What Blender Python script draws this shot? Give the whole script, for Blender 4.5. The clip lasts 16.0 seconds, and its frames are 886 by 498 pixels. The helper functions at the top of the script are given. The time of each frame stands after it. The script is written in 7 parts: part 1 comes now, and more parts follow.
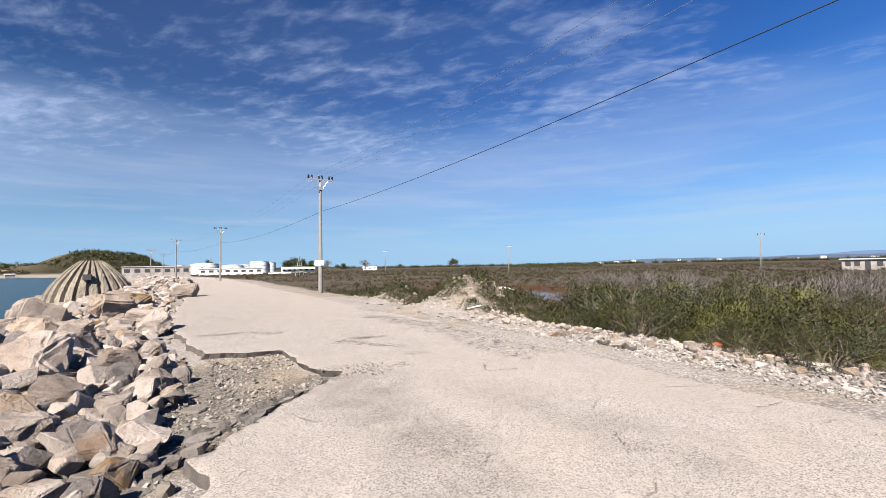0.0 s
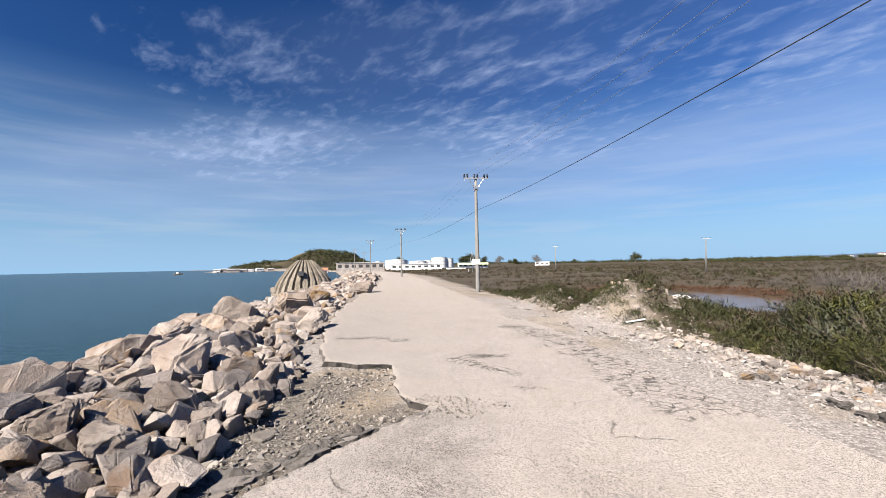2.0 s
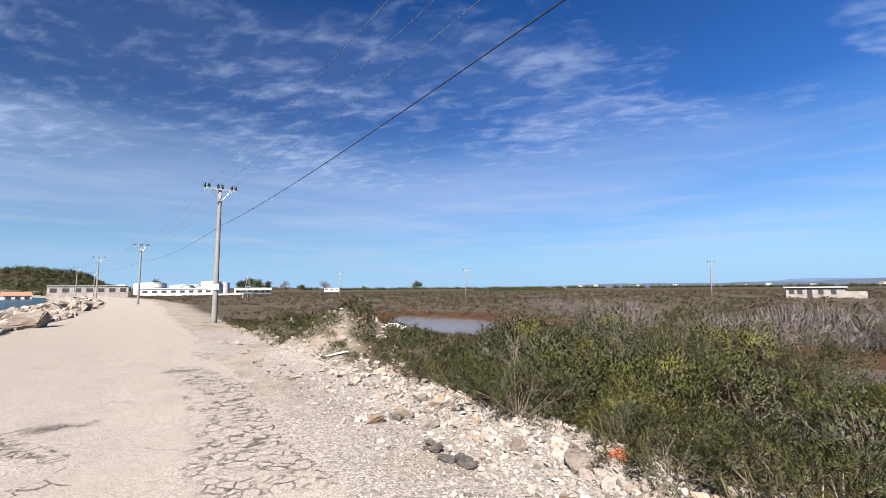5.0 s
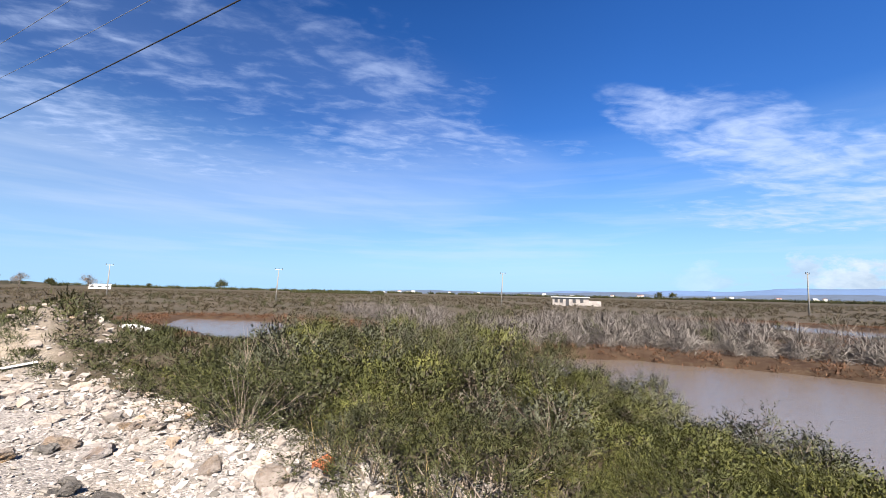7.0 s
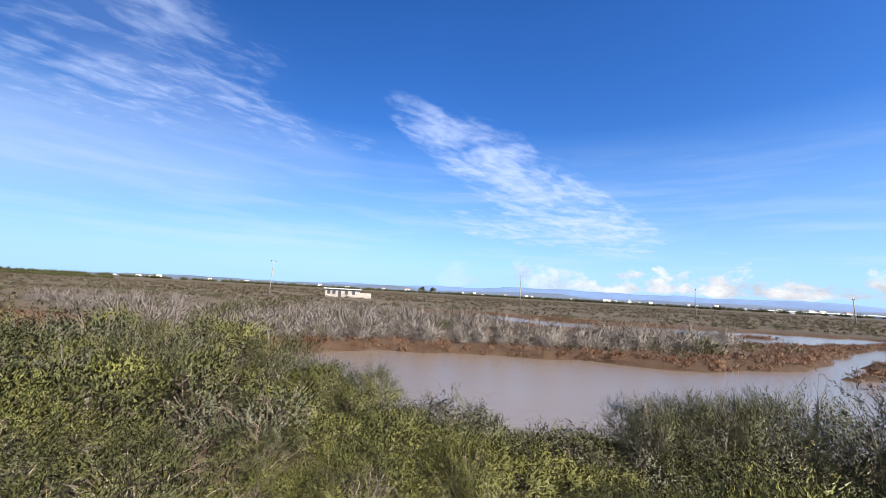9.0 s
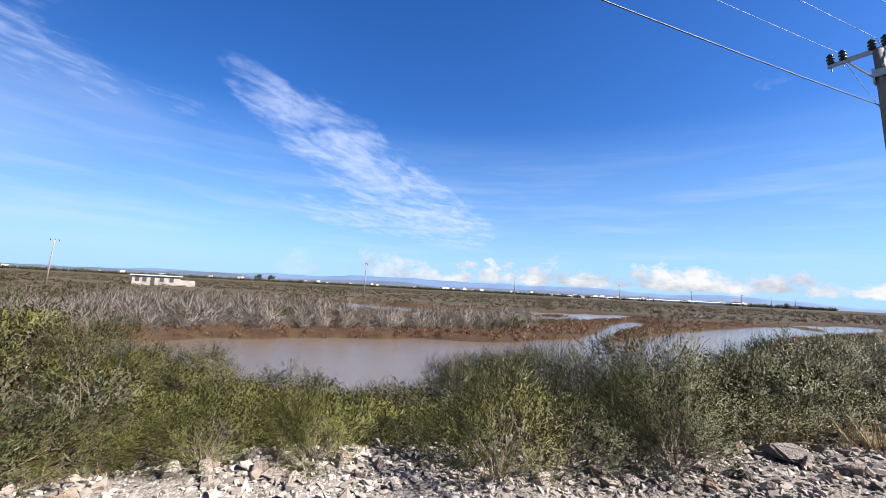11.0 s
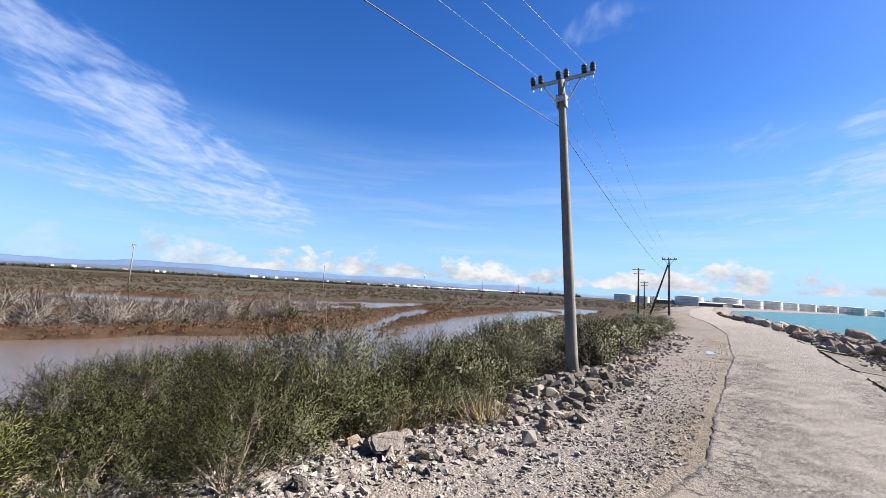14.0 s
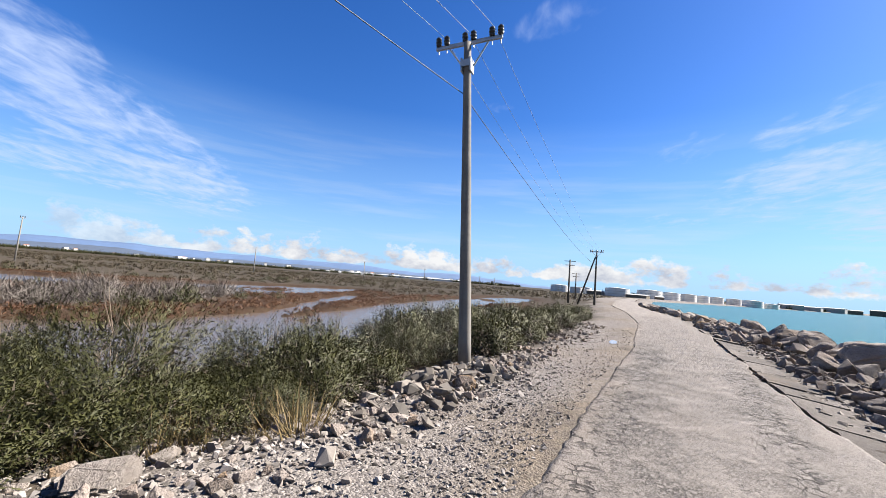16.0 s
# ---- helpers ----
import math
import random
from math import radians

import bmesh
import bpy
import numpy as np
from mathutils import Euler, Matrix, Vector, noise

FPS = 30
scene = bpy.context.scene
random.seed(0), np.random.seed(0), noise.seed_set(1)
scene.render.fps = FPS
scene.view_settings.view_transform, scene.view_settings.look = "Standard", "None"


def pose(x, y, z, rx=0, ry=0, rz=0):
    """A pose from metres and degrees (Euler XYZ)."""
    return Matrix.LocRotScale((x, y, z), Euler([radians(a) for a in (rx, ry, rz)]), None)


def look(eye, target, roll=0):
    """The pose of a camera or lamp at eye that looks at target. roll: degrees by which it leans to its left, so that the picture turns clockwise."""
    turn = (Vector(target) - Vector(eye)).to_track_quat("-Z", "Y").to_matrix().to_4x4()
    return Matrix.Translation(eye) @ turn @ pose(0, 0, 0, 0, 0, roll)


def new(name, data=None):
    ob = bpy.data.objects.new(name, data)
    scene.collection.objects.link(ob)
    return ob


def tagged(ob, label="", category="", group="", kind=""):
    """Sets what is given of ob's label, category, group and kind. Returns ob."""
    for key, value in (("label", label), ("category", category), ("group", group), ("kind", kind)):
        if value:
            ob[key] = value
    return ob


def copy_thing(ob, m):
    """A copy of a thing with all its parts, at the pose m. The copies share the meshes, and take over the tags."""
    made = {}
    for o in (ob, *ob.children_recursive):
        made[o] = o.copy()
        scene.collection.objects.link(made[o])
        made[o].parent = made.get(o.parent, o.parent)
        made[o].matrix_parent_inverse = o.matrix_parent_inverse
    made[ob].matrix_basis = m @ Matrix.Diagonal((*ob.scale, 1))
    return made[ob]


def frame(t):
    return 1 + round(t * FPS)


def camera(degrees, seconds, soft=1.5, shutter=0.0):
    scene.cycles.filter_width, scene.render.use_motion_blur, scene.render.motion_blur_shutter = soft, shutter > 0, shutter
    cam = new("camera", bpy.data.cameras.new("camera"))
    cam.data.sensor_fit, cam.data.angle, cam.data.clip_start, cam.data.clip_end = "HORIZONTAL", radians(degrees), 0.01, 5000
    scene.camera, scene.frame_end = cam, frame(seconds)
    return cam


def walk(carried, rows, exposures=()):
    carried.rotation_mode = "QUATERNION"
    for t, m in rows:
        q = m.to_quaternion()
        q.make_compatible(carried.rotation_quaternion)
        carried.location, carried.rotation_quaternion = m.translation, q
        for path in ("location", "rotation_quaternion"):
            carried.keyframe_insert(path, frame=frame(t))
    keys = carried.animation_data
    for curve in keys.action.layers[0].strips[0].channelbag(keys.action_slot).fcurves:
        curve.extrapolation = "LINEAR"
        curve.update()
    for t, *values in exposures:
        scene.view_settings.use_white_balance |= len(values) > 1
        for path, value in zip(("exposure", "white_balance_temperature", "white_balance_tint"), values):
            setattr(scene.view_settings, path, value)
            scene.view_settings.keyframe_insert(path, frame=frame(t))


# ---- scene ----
cam = camera(95.0, 16.0, soft=0.75)
PATH = [
    (0, (0.0, -0.523, 1.692), (-0.001, 1.475, 1.778), -1.1),
    (0.5, (0.381, -0.312, 1.775), (0.214, 1.681, 1.83), -0.7),
    (1, (0.516, 0.107, 1.836), (0.102, 2.063, 1.865), -1.4),
    (1.5, (0.612, 0.664, 1.881), (-0.08, 2.54, 1.914), -2.3),
    (2, (0.861, 1.131, 1.948), (0.045, 2.955, 2.027), -1.2),
    (2.5, (1.185, 1.646, 1.994), (0.436, 3.497, 2.116), -0.5),
    (3, (1.597, 2.007, 1.99), (0.981, 3.905, 2.133), -0.5),
    (3.5, (1.995, 2.399, 1.995), (1.557, 4.344, 2.158), -0.5),
    (4, (2.444, 2.781, 2.009), (2.219, 4.76, 2.195), -0.7),
    (4.2, (2.587, 2.88, 1.995), (2.435, 4.865, 2.188), -0.8),
    (6.3, (3.962, 3.196, 1.821), (4.653, 5.06, 2.046), 0.7),
    (6.5, (4.091, 3.261, 1.803), (4.86, 5.092, 2.037), 0.7),
    (7, (4.41, 3.319, 1.774), (5.374, 5.057, 1.993), 1.3),
    (7.5, (4.686, 3.264, 1.747), (5.846, 4.879, 1.962), 1.4),
    (8, (4.863, 3.093, 1.86), (6.222, 4.547, 2.056), 2.5),
    (8.5, (5.029, 2.993, 1.885), (6.587, 4.23, 2.088), 3.0),
    (9, (4.893, 2.808, 1.916), (6.607, 3.815, 2.133), 3.2),
    (9.2, (4.819, 2.742, 1.923), (6.579, 3.662, 2.157), 3.2),
    (11.3, (3.913, 2.122, 1.713), (5.892, 2.342, 1.893), 3.1),
    (11.5, (3.944, 1.988, 1.755), (5.93, 2.149, 1.924), 3.2),
    (12, (4.125, 1.58, 1.787), (6.118, 1.597, 1.951), 3.3),
    (12.5, (4.28, 1.118, 1.801), (6.268, 0.984, 1.97), 3.3),
    (13, (4.437, 0.661, 1.802), (6.406, 0.365, 1.987), 3.2),
    (13.5, (4.644, 0.107, 1.78), (6.583, -0.342, 1.976), 3.1),
    (14, (4.761, -0.319, 1.808), (6.671, -0.877, 2.004), 3.2),
    (14.5, (4.961, -0.778, 1.824), (6.847, -1.414, 2.015), 3.3),
    (15, (5.112, -1.243, 1.78), (6.979, -1.937, 1.962), 3.7),
    (15.5, (5.279, -1.701, 1.758), (7.126, -2.451, 1.926), 4.1),
    (16, (5.461, -2.209, 1.769), (7.282, -3.021, 1.923), 4.5),
]
walk(cam, [(t, look(e, g, r)) for t, e, g, r in PATH],
     exposures=[(0, 1.66), (4.2, 1.68), (6.5, 1.94), (9.0, 2.06), (11.3, 1.94), (16, 1.90)])

# ---------------------------------------------------------------- world, sun
SUN_AZ, SUN_EL = 168.0, 41.0          # azimuth counted from +y towards -x
SUN_DIR = Vector((-math.sin(radians(SUN_AZ)) * math.cos(radians(SUN_EL)),
                  math.cos(radians(SUN_AZ)) * math.cos(radians(SUN_EL)), math.sin(radians(SUN_EL))))


class Nodes:
    """Small helper to wire node trees."""

    def __init__(self, tree):
        self.t = tree
        tree.nodes.clear()

    def n(self, kind, **sets):
        node = self.t.nodes.new(kind)
        for k, v in sets.items():
            if k == "props":
                for a, b in v.items():
                    setattr_safe(node, a, b)
            else:
                self.put(node, k, v)
        return node

    def put(self, node, key, v):
        key = key.replace("_", " ")
        sock = node.inputs[int(key[1:])] if key[0] == "i" and key[1:].isdigit() else node.inputs[key]
        if isinstance(v, bpy.types.NodeSocket):
            self.t.links.new(v, sock)
        else:
            sock.default_value = v

    def math(self, op, a, b=0.0, c=0.0, clamp=False):
        m = self.t.nodes.new("ShaderNodeMath")
        m.operation, m.use_clamp = op, clamp
        for i, v in enumerate((a, b, c)):
            self.put(m, "i%d" % i, v)
        return m.outputs[0]

    def mix(self, f, a, b, blend="MIX"):
        m = self.t.nodes.new("ShaderNodeMix")
        m.data_type, m.blend_type = "RGBA", blend
        self.put(m, "i0", f)
        for i, v in ((6, a), (7, b)):
            if isinstance(v, (tuple, list)) and len(v) == 3:
                v = (*v, 1.0)
            self.put(m, "i%d" % i, v)
        return m.outputs[2]

    def ramp(self, f, stops, mode="LINEAR"):
        r = self.t.nodes.new("ShaderNodeValToRGB")
        r.color_ramp.interpolation = mode
        els = r.color_ramp.elements
        while len(els) < len(stops):
            els.new(0.5)
        for e, (p, c) in zip(els, stops):
            e.position = p
            e.color = (c, c, c, 1) if isinstance(c, (int, float)) else (*c, 1)
        self.put(r, "i0", f)
        return r.outputs[0]

    def noise(self, vec, scale, detail=4.0, rough=0.55, dist=0.0):
        m = self.t.nodes.new("ShaderNodeTexNoise")
        if vec is not None:
            self.put(m, "Vector", vec)
        self.put(m, "Scale", scale), self.put(m, "Detail", detail), self.put(m, "Roughness", rough), self.put(m, "Distortion", dist)
        return m.outputs[0]

    def voro(self, vec, scale, feature="F1", out="Distance", rand=1.0):
        m = self.t.nodes.new("ShaderNodeTexVoronoi")
        m.feature = feature
        if vec is not None:
            self.put(m, "Vector", vec)
        self.put(m, "Scale", scale), self.put(m, "Randomness", rand)
        return m.outputs[out]

    def mapping(self, vec, loc=(0, 0, 0), rot=(0, 0, 0), scale=(1, 1, 1)):
        m = self.t.nodes.new("ShaderNodeMapping")
        self.put(m, "Vector", vec), self.put(m, "Location", loc), self.put(m, "Rotation", rot), self.put(m, "Scale", scale)
        return m.outputs[0]

    def turned(self, vec, dx, dy, angle, sx, sy):
        """Shift, turn (degrees) and stretch in the plane."""
        v = self.mapping(vec, loc=(dx, dy, 0))
        v = self.mapping(v, rot=(0, 0, radians(-angle)))
        return self.mapping(v, scale=(sx, sy, 1))

    def bump(self, height, strength, dist=0.02, normal=None):
        m = self.t.nodes.new("ShaderNodeBump")
        self.put(m, "Height", height), self.put(m, "Strength", strength), self.put(m, "Distance", dist)
        if normal is not None:
            self.put(m, "Normal", normal)
        return m.outputs[0]


def world_sky():
    w = bpy.data.worlds.new("sky")
    scene.world = w
    w.use_nodes = True
    N = Nodes(w.node_tree)
    out = w.node_tree.nodes.new("ShaderNodeOutputWorld")
    bg = w.node_tree.nodes.new("ShaderNodeBackground")
    w.node_tree.links.new(bg.outputs[0], out.inputs[0])
    sky = w.node_tree.nodes.new("ShaderNodeTexSky")
    sky.sky_type, sky.sun_disc = "NISHITA", False
    sky.sun_elevation, sky.sun_rotation = radians(SUN_EL), radians(360 - SUN_AZ)
    sky.air_density, sky.dust_density, sky.ozone_density = 1.0, 0.6, 2.2
    tc = w.node_tree.nodes.new("ShaderNodeTexCoord")
    d = tc.outputs["Generated"]
    sep = N.n("ShaderNodeSeparateXYZ", Vector=d)
    x, y, z = sep.outputs
    zz = N.math("MAXIMUM", z, 0.0)
    k = N.math("DIVIDE", 1.0, N.math("ADD", zz, 0.07))
    px, py = N.math("MULTIPLY", x, k), N.math("MULTIPLY", y, k)
    com = N.n("ShaderNodeCombineXYZ", X=px, Y=py)
    p = com.outputs[0]
    # cloud textures on a flat deck overhead: rippled cells, streaks, broad veil
    veil = N.noise(N.turned(p, 1.3, 0.4, 25, 0.5, 0.9), 0.9, 5, 0.55, 0.3)
    warp = N.turned(p, 0, 0, -20, 0.75, 1.35)
    cells = N.noise(warp, 7.5, 5, 0.52, 0.5)
    fine = N.noise(warp, 19.0, 4, 0.62, 0.3)
    drift = N.turned(p, 0.4, 0.7, -26, 0.85, 1.25)
    streak = N.noise(drift, 3.0, 6, 0.60, 0.6)
    az = N.math("DEGREES", N.math("ARCTAN2", N.math("MULTIPLY", x, -1.0), y))
    el = N.math("DEGREES", N.math("ARCSINE", z))
    sphere = N.n("ShaderNodeCombineXYZ", X=az, Y=el).outputs[0]

    def patch(a0, e0, turn, length, width):
        """Soft oval of cloud round a direction; turn and half sizes in degrees."""
        m = N.turned(sphere, -a0, -e0, turn, 1 / length, 1 / width)
        ln = w.node_tree.nodes.new("ShaderNodeVectorMath")
        ln.operation = "LENGTH"
        N.put(ln, "i0", m)
        return N.ramp(ln.outputs["Value"], [(0.0, 1.0), (0.5, 0.72), (1.0, 0.0)], "EASE")

    def most(*v):
        s = v[0]
        for o in v[1:]:
            s = N.math("MAXIMUM", s, o)
        return s

    def add(*v):
        s = v[0]
        for o in v[1:]:
            s = N.math("ADD", s, o)
        return s
    # mackerel sky to the north
    zone = most(patch(-16, 20.5, -2, 32, 6.5), patch(14, 18.5, 4, 36, 7.5), N.math("MULTIPLY", patch(8, 25, 2, 66, 10), 0.92), N.math("MULTIPLY", patch(8, 32, 0, 60, 9), 0.86),
                patch(46, 16, -8, 24, 7), N.math("MULTIPLY", patch(48, 25, 0, 28, 9), 0.86), patch(-29, 22.5, 15, 21, 6.0), N.math("MULTIPLY", patch(-20, 29, 8, 26, 7), 0.98),
                N.math("MULTIPLY", patch(-46, 20, 16, 10, 3.0), 0.75))
    soft = most(patch(22, 13, 3, 46, 8), patch(52, 12, -6, 28, 7), patch(-12, 14, -2, 36, 7), N.math("MULTIPLY", patch(-30, 19, 12, 22, 6), 0.7), N.math("MULTIPLY", patch(10, 26, 0, 52, 11), 0.32))
    # streaks to the east and the bank to the south
    zone2 = most(patch(-70, 16.0, 28, 23, 7.5), patch(-79, 10.5, 18, 14, 6.0), patch(-58, 22.0, 24, 12, 4.5), N.math("MULTIPLY", patch(-68, 9.5, 8, 15, 2.8), 0.9), patch(-155, 13.2, -14, 13, 5.2), patch(-166, 11, -10, 14, 6),
                 N.math("MULTIPLY", patch(-157, 19.5, -18, 9, 2.6), 0.9), N.math("MULTIPLY", patch(-145, 18, -14, 7, 3.0), 0.62), N.math("MULTIPLY", patch(-129, 34.5, -14, 11, 3.2), 0.80),
                 N.math("MULTIPLY", patch(-121.5, 24, 0, 4, 1.2), 0.85), N.math("MULTIPLY", patch(-142, 9, -6, 14, 2.2), 0.7))
    tex = add(N.math("MULTIPLY", cells, 0.55), N.math("MULTIPLY", fine, 0.22), N.math("MULTIPLY", veil, 0.28))
    ripple = N.math("MULTIPLY", N.ramp(add(tex, N.math("MULTIPLY_ADD", zone, 0.42, -0.42)), [(0.36, 0), (0.72, 1)], "EASE"), N.ramp(zone, [(0.0, 0), (0.45, 1)]))
    haze = N.math("MULTIPLY", N.ramp(veil, [(0.30, 0.35), (0.65, 1)]), N.math("MULTIPLY", soft, 0.44))
    tex2 = add(N.math("MULTIPLY", N.ramp(streak, [(0.30, 0), (0.70, 1)]), 0.42), N.math("MULTIPLY", N.ramp(cells, [(0.32, 0), (0.68, 1)]), 0.28), N.math("MULTIPLY", N.ramp(veil, [(0.3, 0), (0.7, 1)]), 0.20), N.math("MULTIPLY", fine, 0.10))
    wisp = N.math("MULTIPLY", N.ramp(add(tex2, N.math("MULTIPLY_ADD", zone2, 0.75, -0.72)), [(0.10, 0), (0.80, 1)], "EASE"), N.ramp(zone2, [(0.0, 0), (0.6, 1)], "EASE"))
    # thin low bands and a row of cumulus over the far land
    band = N.noise(N.mapping(d, scale=(1.4, 1.4, 16)), 2.2, 4, 0.55)
    low = N.math("MULTIPLY", N.ramp(band, [(0.47, 0), (0.68, 1)]), N.ramp(zz, [(0.02, 0.0), (0.10, 0.5), (0.22, 0.35), (0.36, 0)]))
    cum_n = N.noise(N.mapping(d, scale=(1, 1, 1.6)), 11.0, 6, 0.62)
    cum_h = N.ramp(zz, [(0.012, 0.0), (0.03, 0.72), (0.055, 0.5), (0.105, 0)])
    side = N.ramp(N.math("ADD", N.math("MULTIPLY", x, 0.75), N.math("MULTIPLY", y, -0.66)), [(0.25, 0), (0.75, 1)])
    cum = N.math("MULTIPLY", N.ramp(N.math("ADD", cum_n, N.math("MULTIPLY", cum_h, 0.42)), [(0.67, 0), (0.77, 1)]), N.math("MULTIPLY", side, N.ramp(zz, [(0.08, 1), (0.13, 0)])))
    cum_shade = N.ramp(N.noise(N.mapping(d, loc=(0.02, 0, -0.015), scale=(1, 1, 1.6)), 11.0, 6, 0.62), [(0.4, (5.6, 6.0, 7.0)), (0.6, (9.4, 9.5, 9.6))])
    hsv = N.n("ShaderNodeHueSaturation", Hue=0.5, Saturation=1.30, Value=0.90, Color=sky.outputs[0])
    tint = N.mix(1.0, hsv.outputs[0], (0.64, 0.84, 1.22), "MULTIPLY")
    # brighter towards the sun's half of the sky
    toward = N.math("ADD", N.math("MULTIPLY", x, 0.77), N.math("MULTIPLY", y, -0.64))
    lift = N.ramp(N.math("MULTIPLY_ADD", toward, 0.5, 0.5), [(0.0, 0.38), (0.18, 0.53), (0.42, 0.70), (0.62, 0.86), (0.9, 0.85)])
    tint = N.mix(1.0, tint, N.mix(1.0, lift, (2.0, 2.0, 2.0), "MULTIPLY"), "MULTIPLY")
    tint = N.mix(1.0, tint, N.ramp(zz, [(0.30, (1.0, 1.0, 1.0)), (0.58, (0.90, 0.92, 0.94)), (1.0, (0.46, 0.50, 0.58))]), "MULTIPLY")
    base = N.mix(N.ramp(zz, [(0.0, 0.9), (0.06, 0.72), (0.18, 0.34), (0.38, 0.0)]), tint, (4.5, 7.6, 11.2))
    c = N.mix(N.math("MULTIPLY", low, 0.5), base, (7.6, 8.4, 9.4))
    thin = N.ramp(zz, [(0.24, 1.0), (0.42, 0.85), (0.60, 0.5)])
    cover = N.math("MULTIPLY", thin, N.math("MINIMUM", N.math("ADD", N.math("MULTIPLY", ripple, 0.62), N.math("ADD", haze, N.math("MULTIPLY", wisp, 0.92))), 0.88))
    c = N.mix(cover, c, (6.4, 7.8, 11.2))
    c = N.mix(cum, c, cum_shade)
    N.put(bg, "Color", N.mix(1.0, c, (0.53, 0.53, 0.53), "MULTIPLY"))
    N.put(bg, "Strength", 0.05)


def setattr_safe(node, a, b):
    if a == "operation":
        node.operation = b


world_sky()
sun_data = bpy.data.lights.new("sun", "SUN")
sun_data.energy, sun_data.angle, sun_data.color = 5.0, radians(0.55), (1.0, 0.925, 0.83)
sun = new("sun", sun_data)
sun.matrix_world = look(SUN_DIR * 50, (0, 0, 0))

# ---------------------------------------------------------------- materials
STONE_TONE = 0.36


def material(name):
    m = bpy.data.materials.new(name)
    m.use_nodes = True
    N = Nodes(m.node_tree)
    out = m.node_tree.nodes.new("ShaderNodeOutputMaterial")
    b = m.node_tree.nodes.new("ShaderNodeBsdfPrincipled")
    m.node_tree.links.new(b.outputs[0], out.inputs[0])
    return m, N, b


def coords(N, which="Object"):
    t = N.t.nodes.new("ShaderNodeTexCoord")
    return t.outputs[which]


def world_xyz(N):
    g = N.t.nodes.new("ShaderNodeNewGeometry")
    return g.outputs["Position"]


def attr(N, name):
    a = N.t.nodes.new("ShaderNodeAttribute")
    a.attribute_name = name
    return a.outputs["Fac"]


def rnd(N):
    return N.t.nodes.new("ShaderNodeObjectInfo").outputs["Random"]


def island(N):
    return N.t.nodes.new("ShaderNodeNewGeometry").outputs["Random Per Island"]


def plain(name, col, rough=0.7, metal=0.0, vary=0.12, scale=6.0, bump=0.0, bscale=40.0):
    """Painted or cast surface with soft mottling and fine relief."""
    m, N, b = material(name)
    p = coords(N)
    dark = tuple(c * (1 - vary * 2) for c in col)
    f = N.math("ADD", N.math("MULTIPLY", N.noise(p, scale, 5, 0.6), 0.6), N.math("MULTIPLY", N.noise(p, scale * 9, 3, 0.6), 0.4))
    N.put(b, "Base Color", N.mix(N.ramp(f, [(0.35, 0), (0.62, 1)]), dark, tuple(min(1, c * (1 + vary * 0.3)) for c in col)))
    N.put(b, "Roughness", rough), N.put(b, "Metallic", metal)
    if bump:
        N.put(b, "Normal", N.bump(N.noise(p, bscale, 4, 0.6), bump, 0.02))
    return m


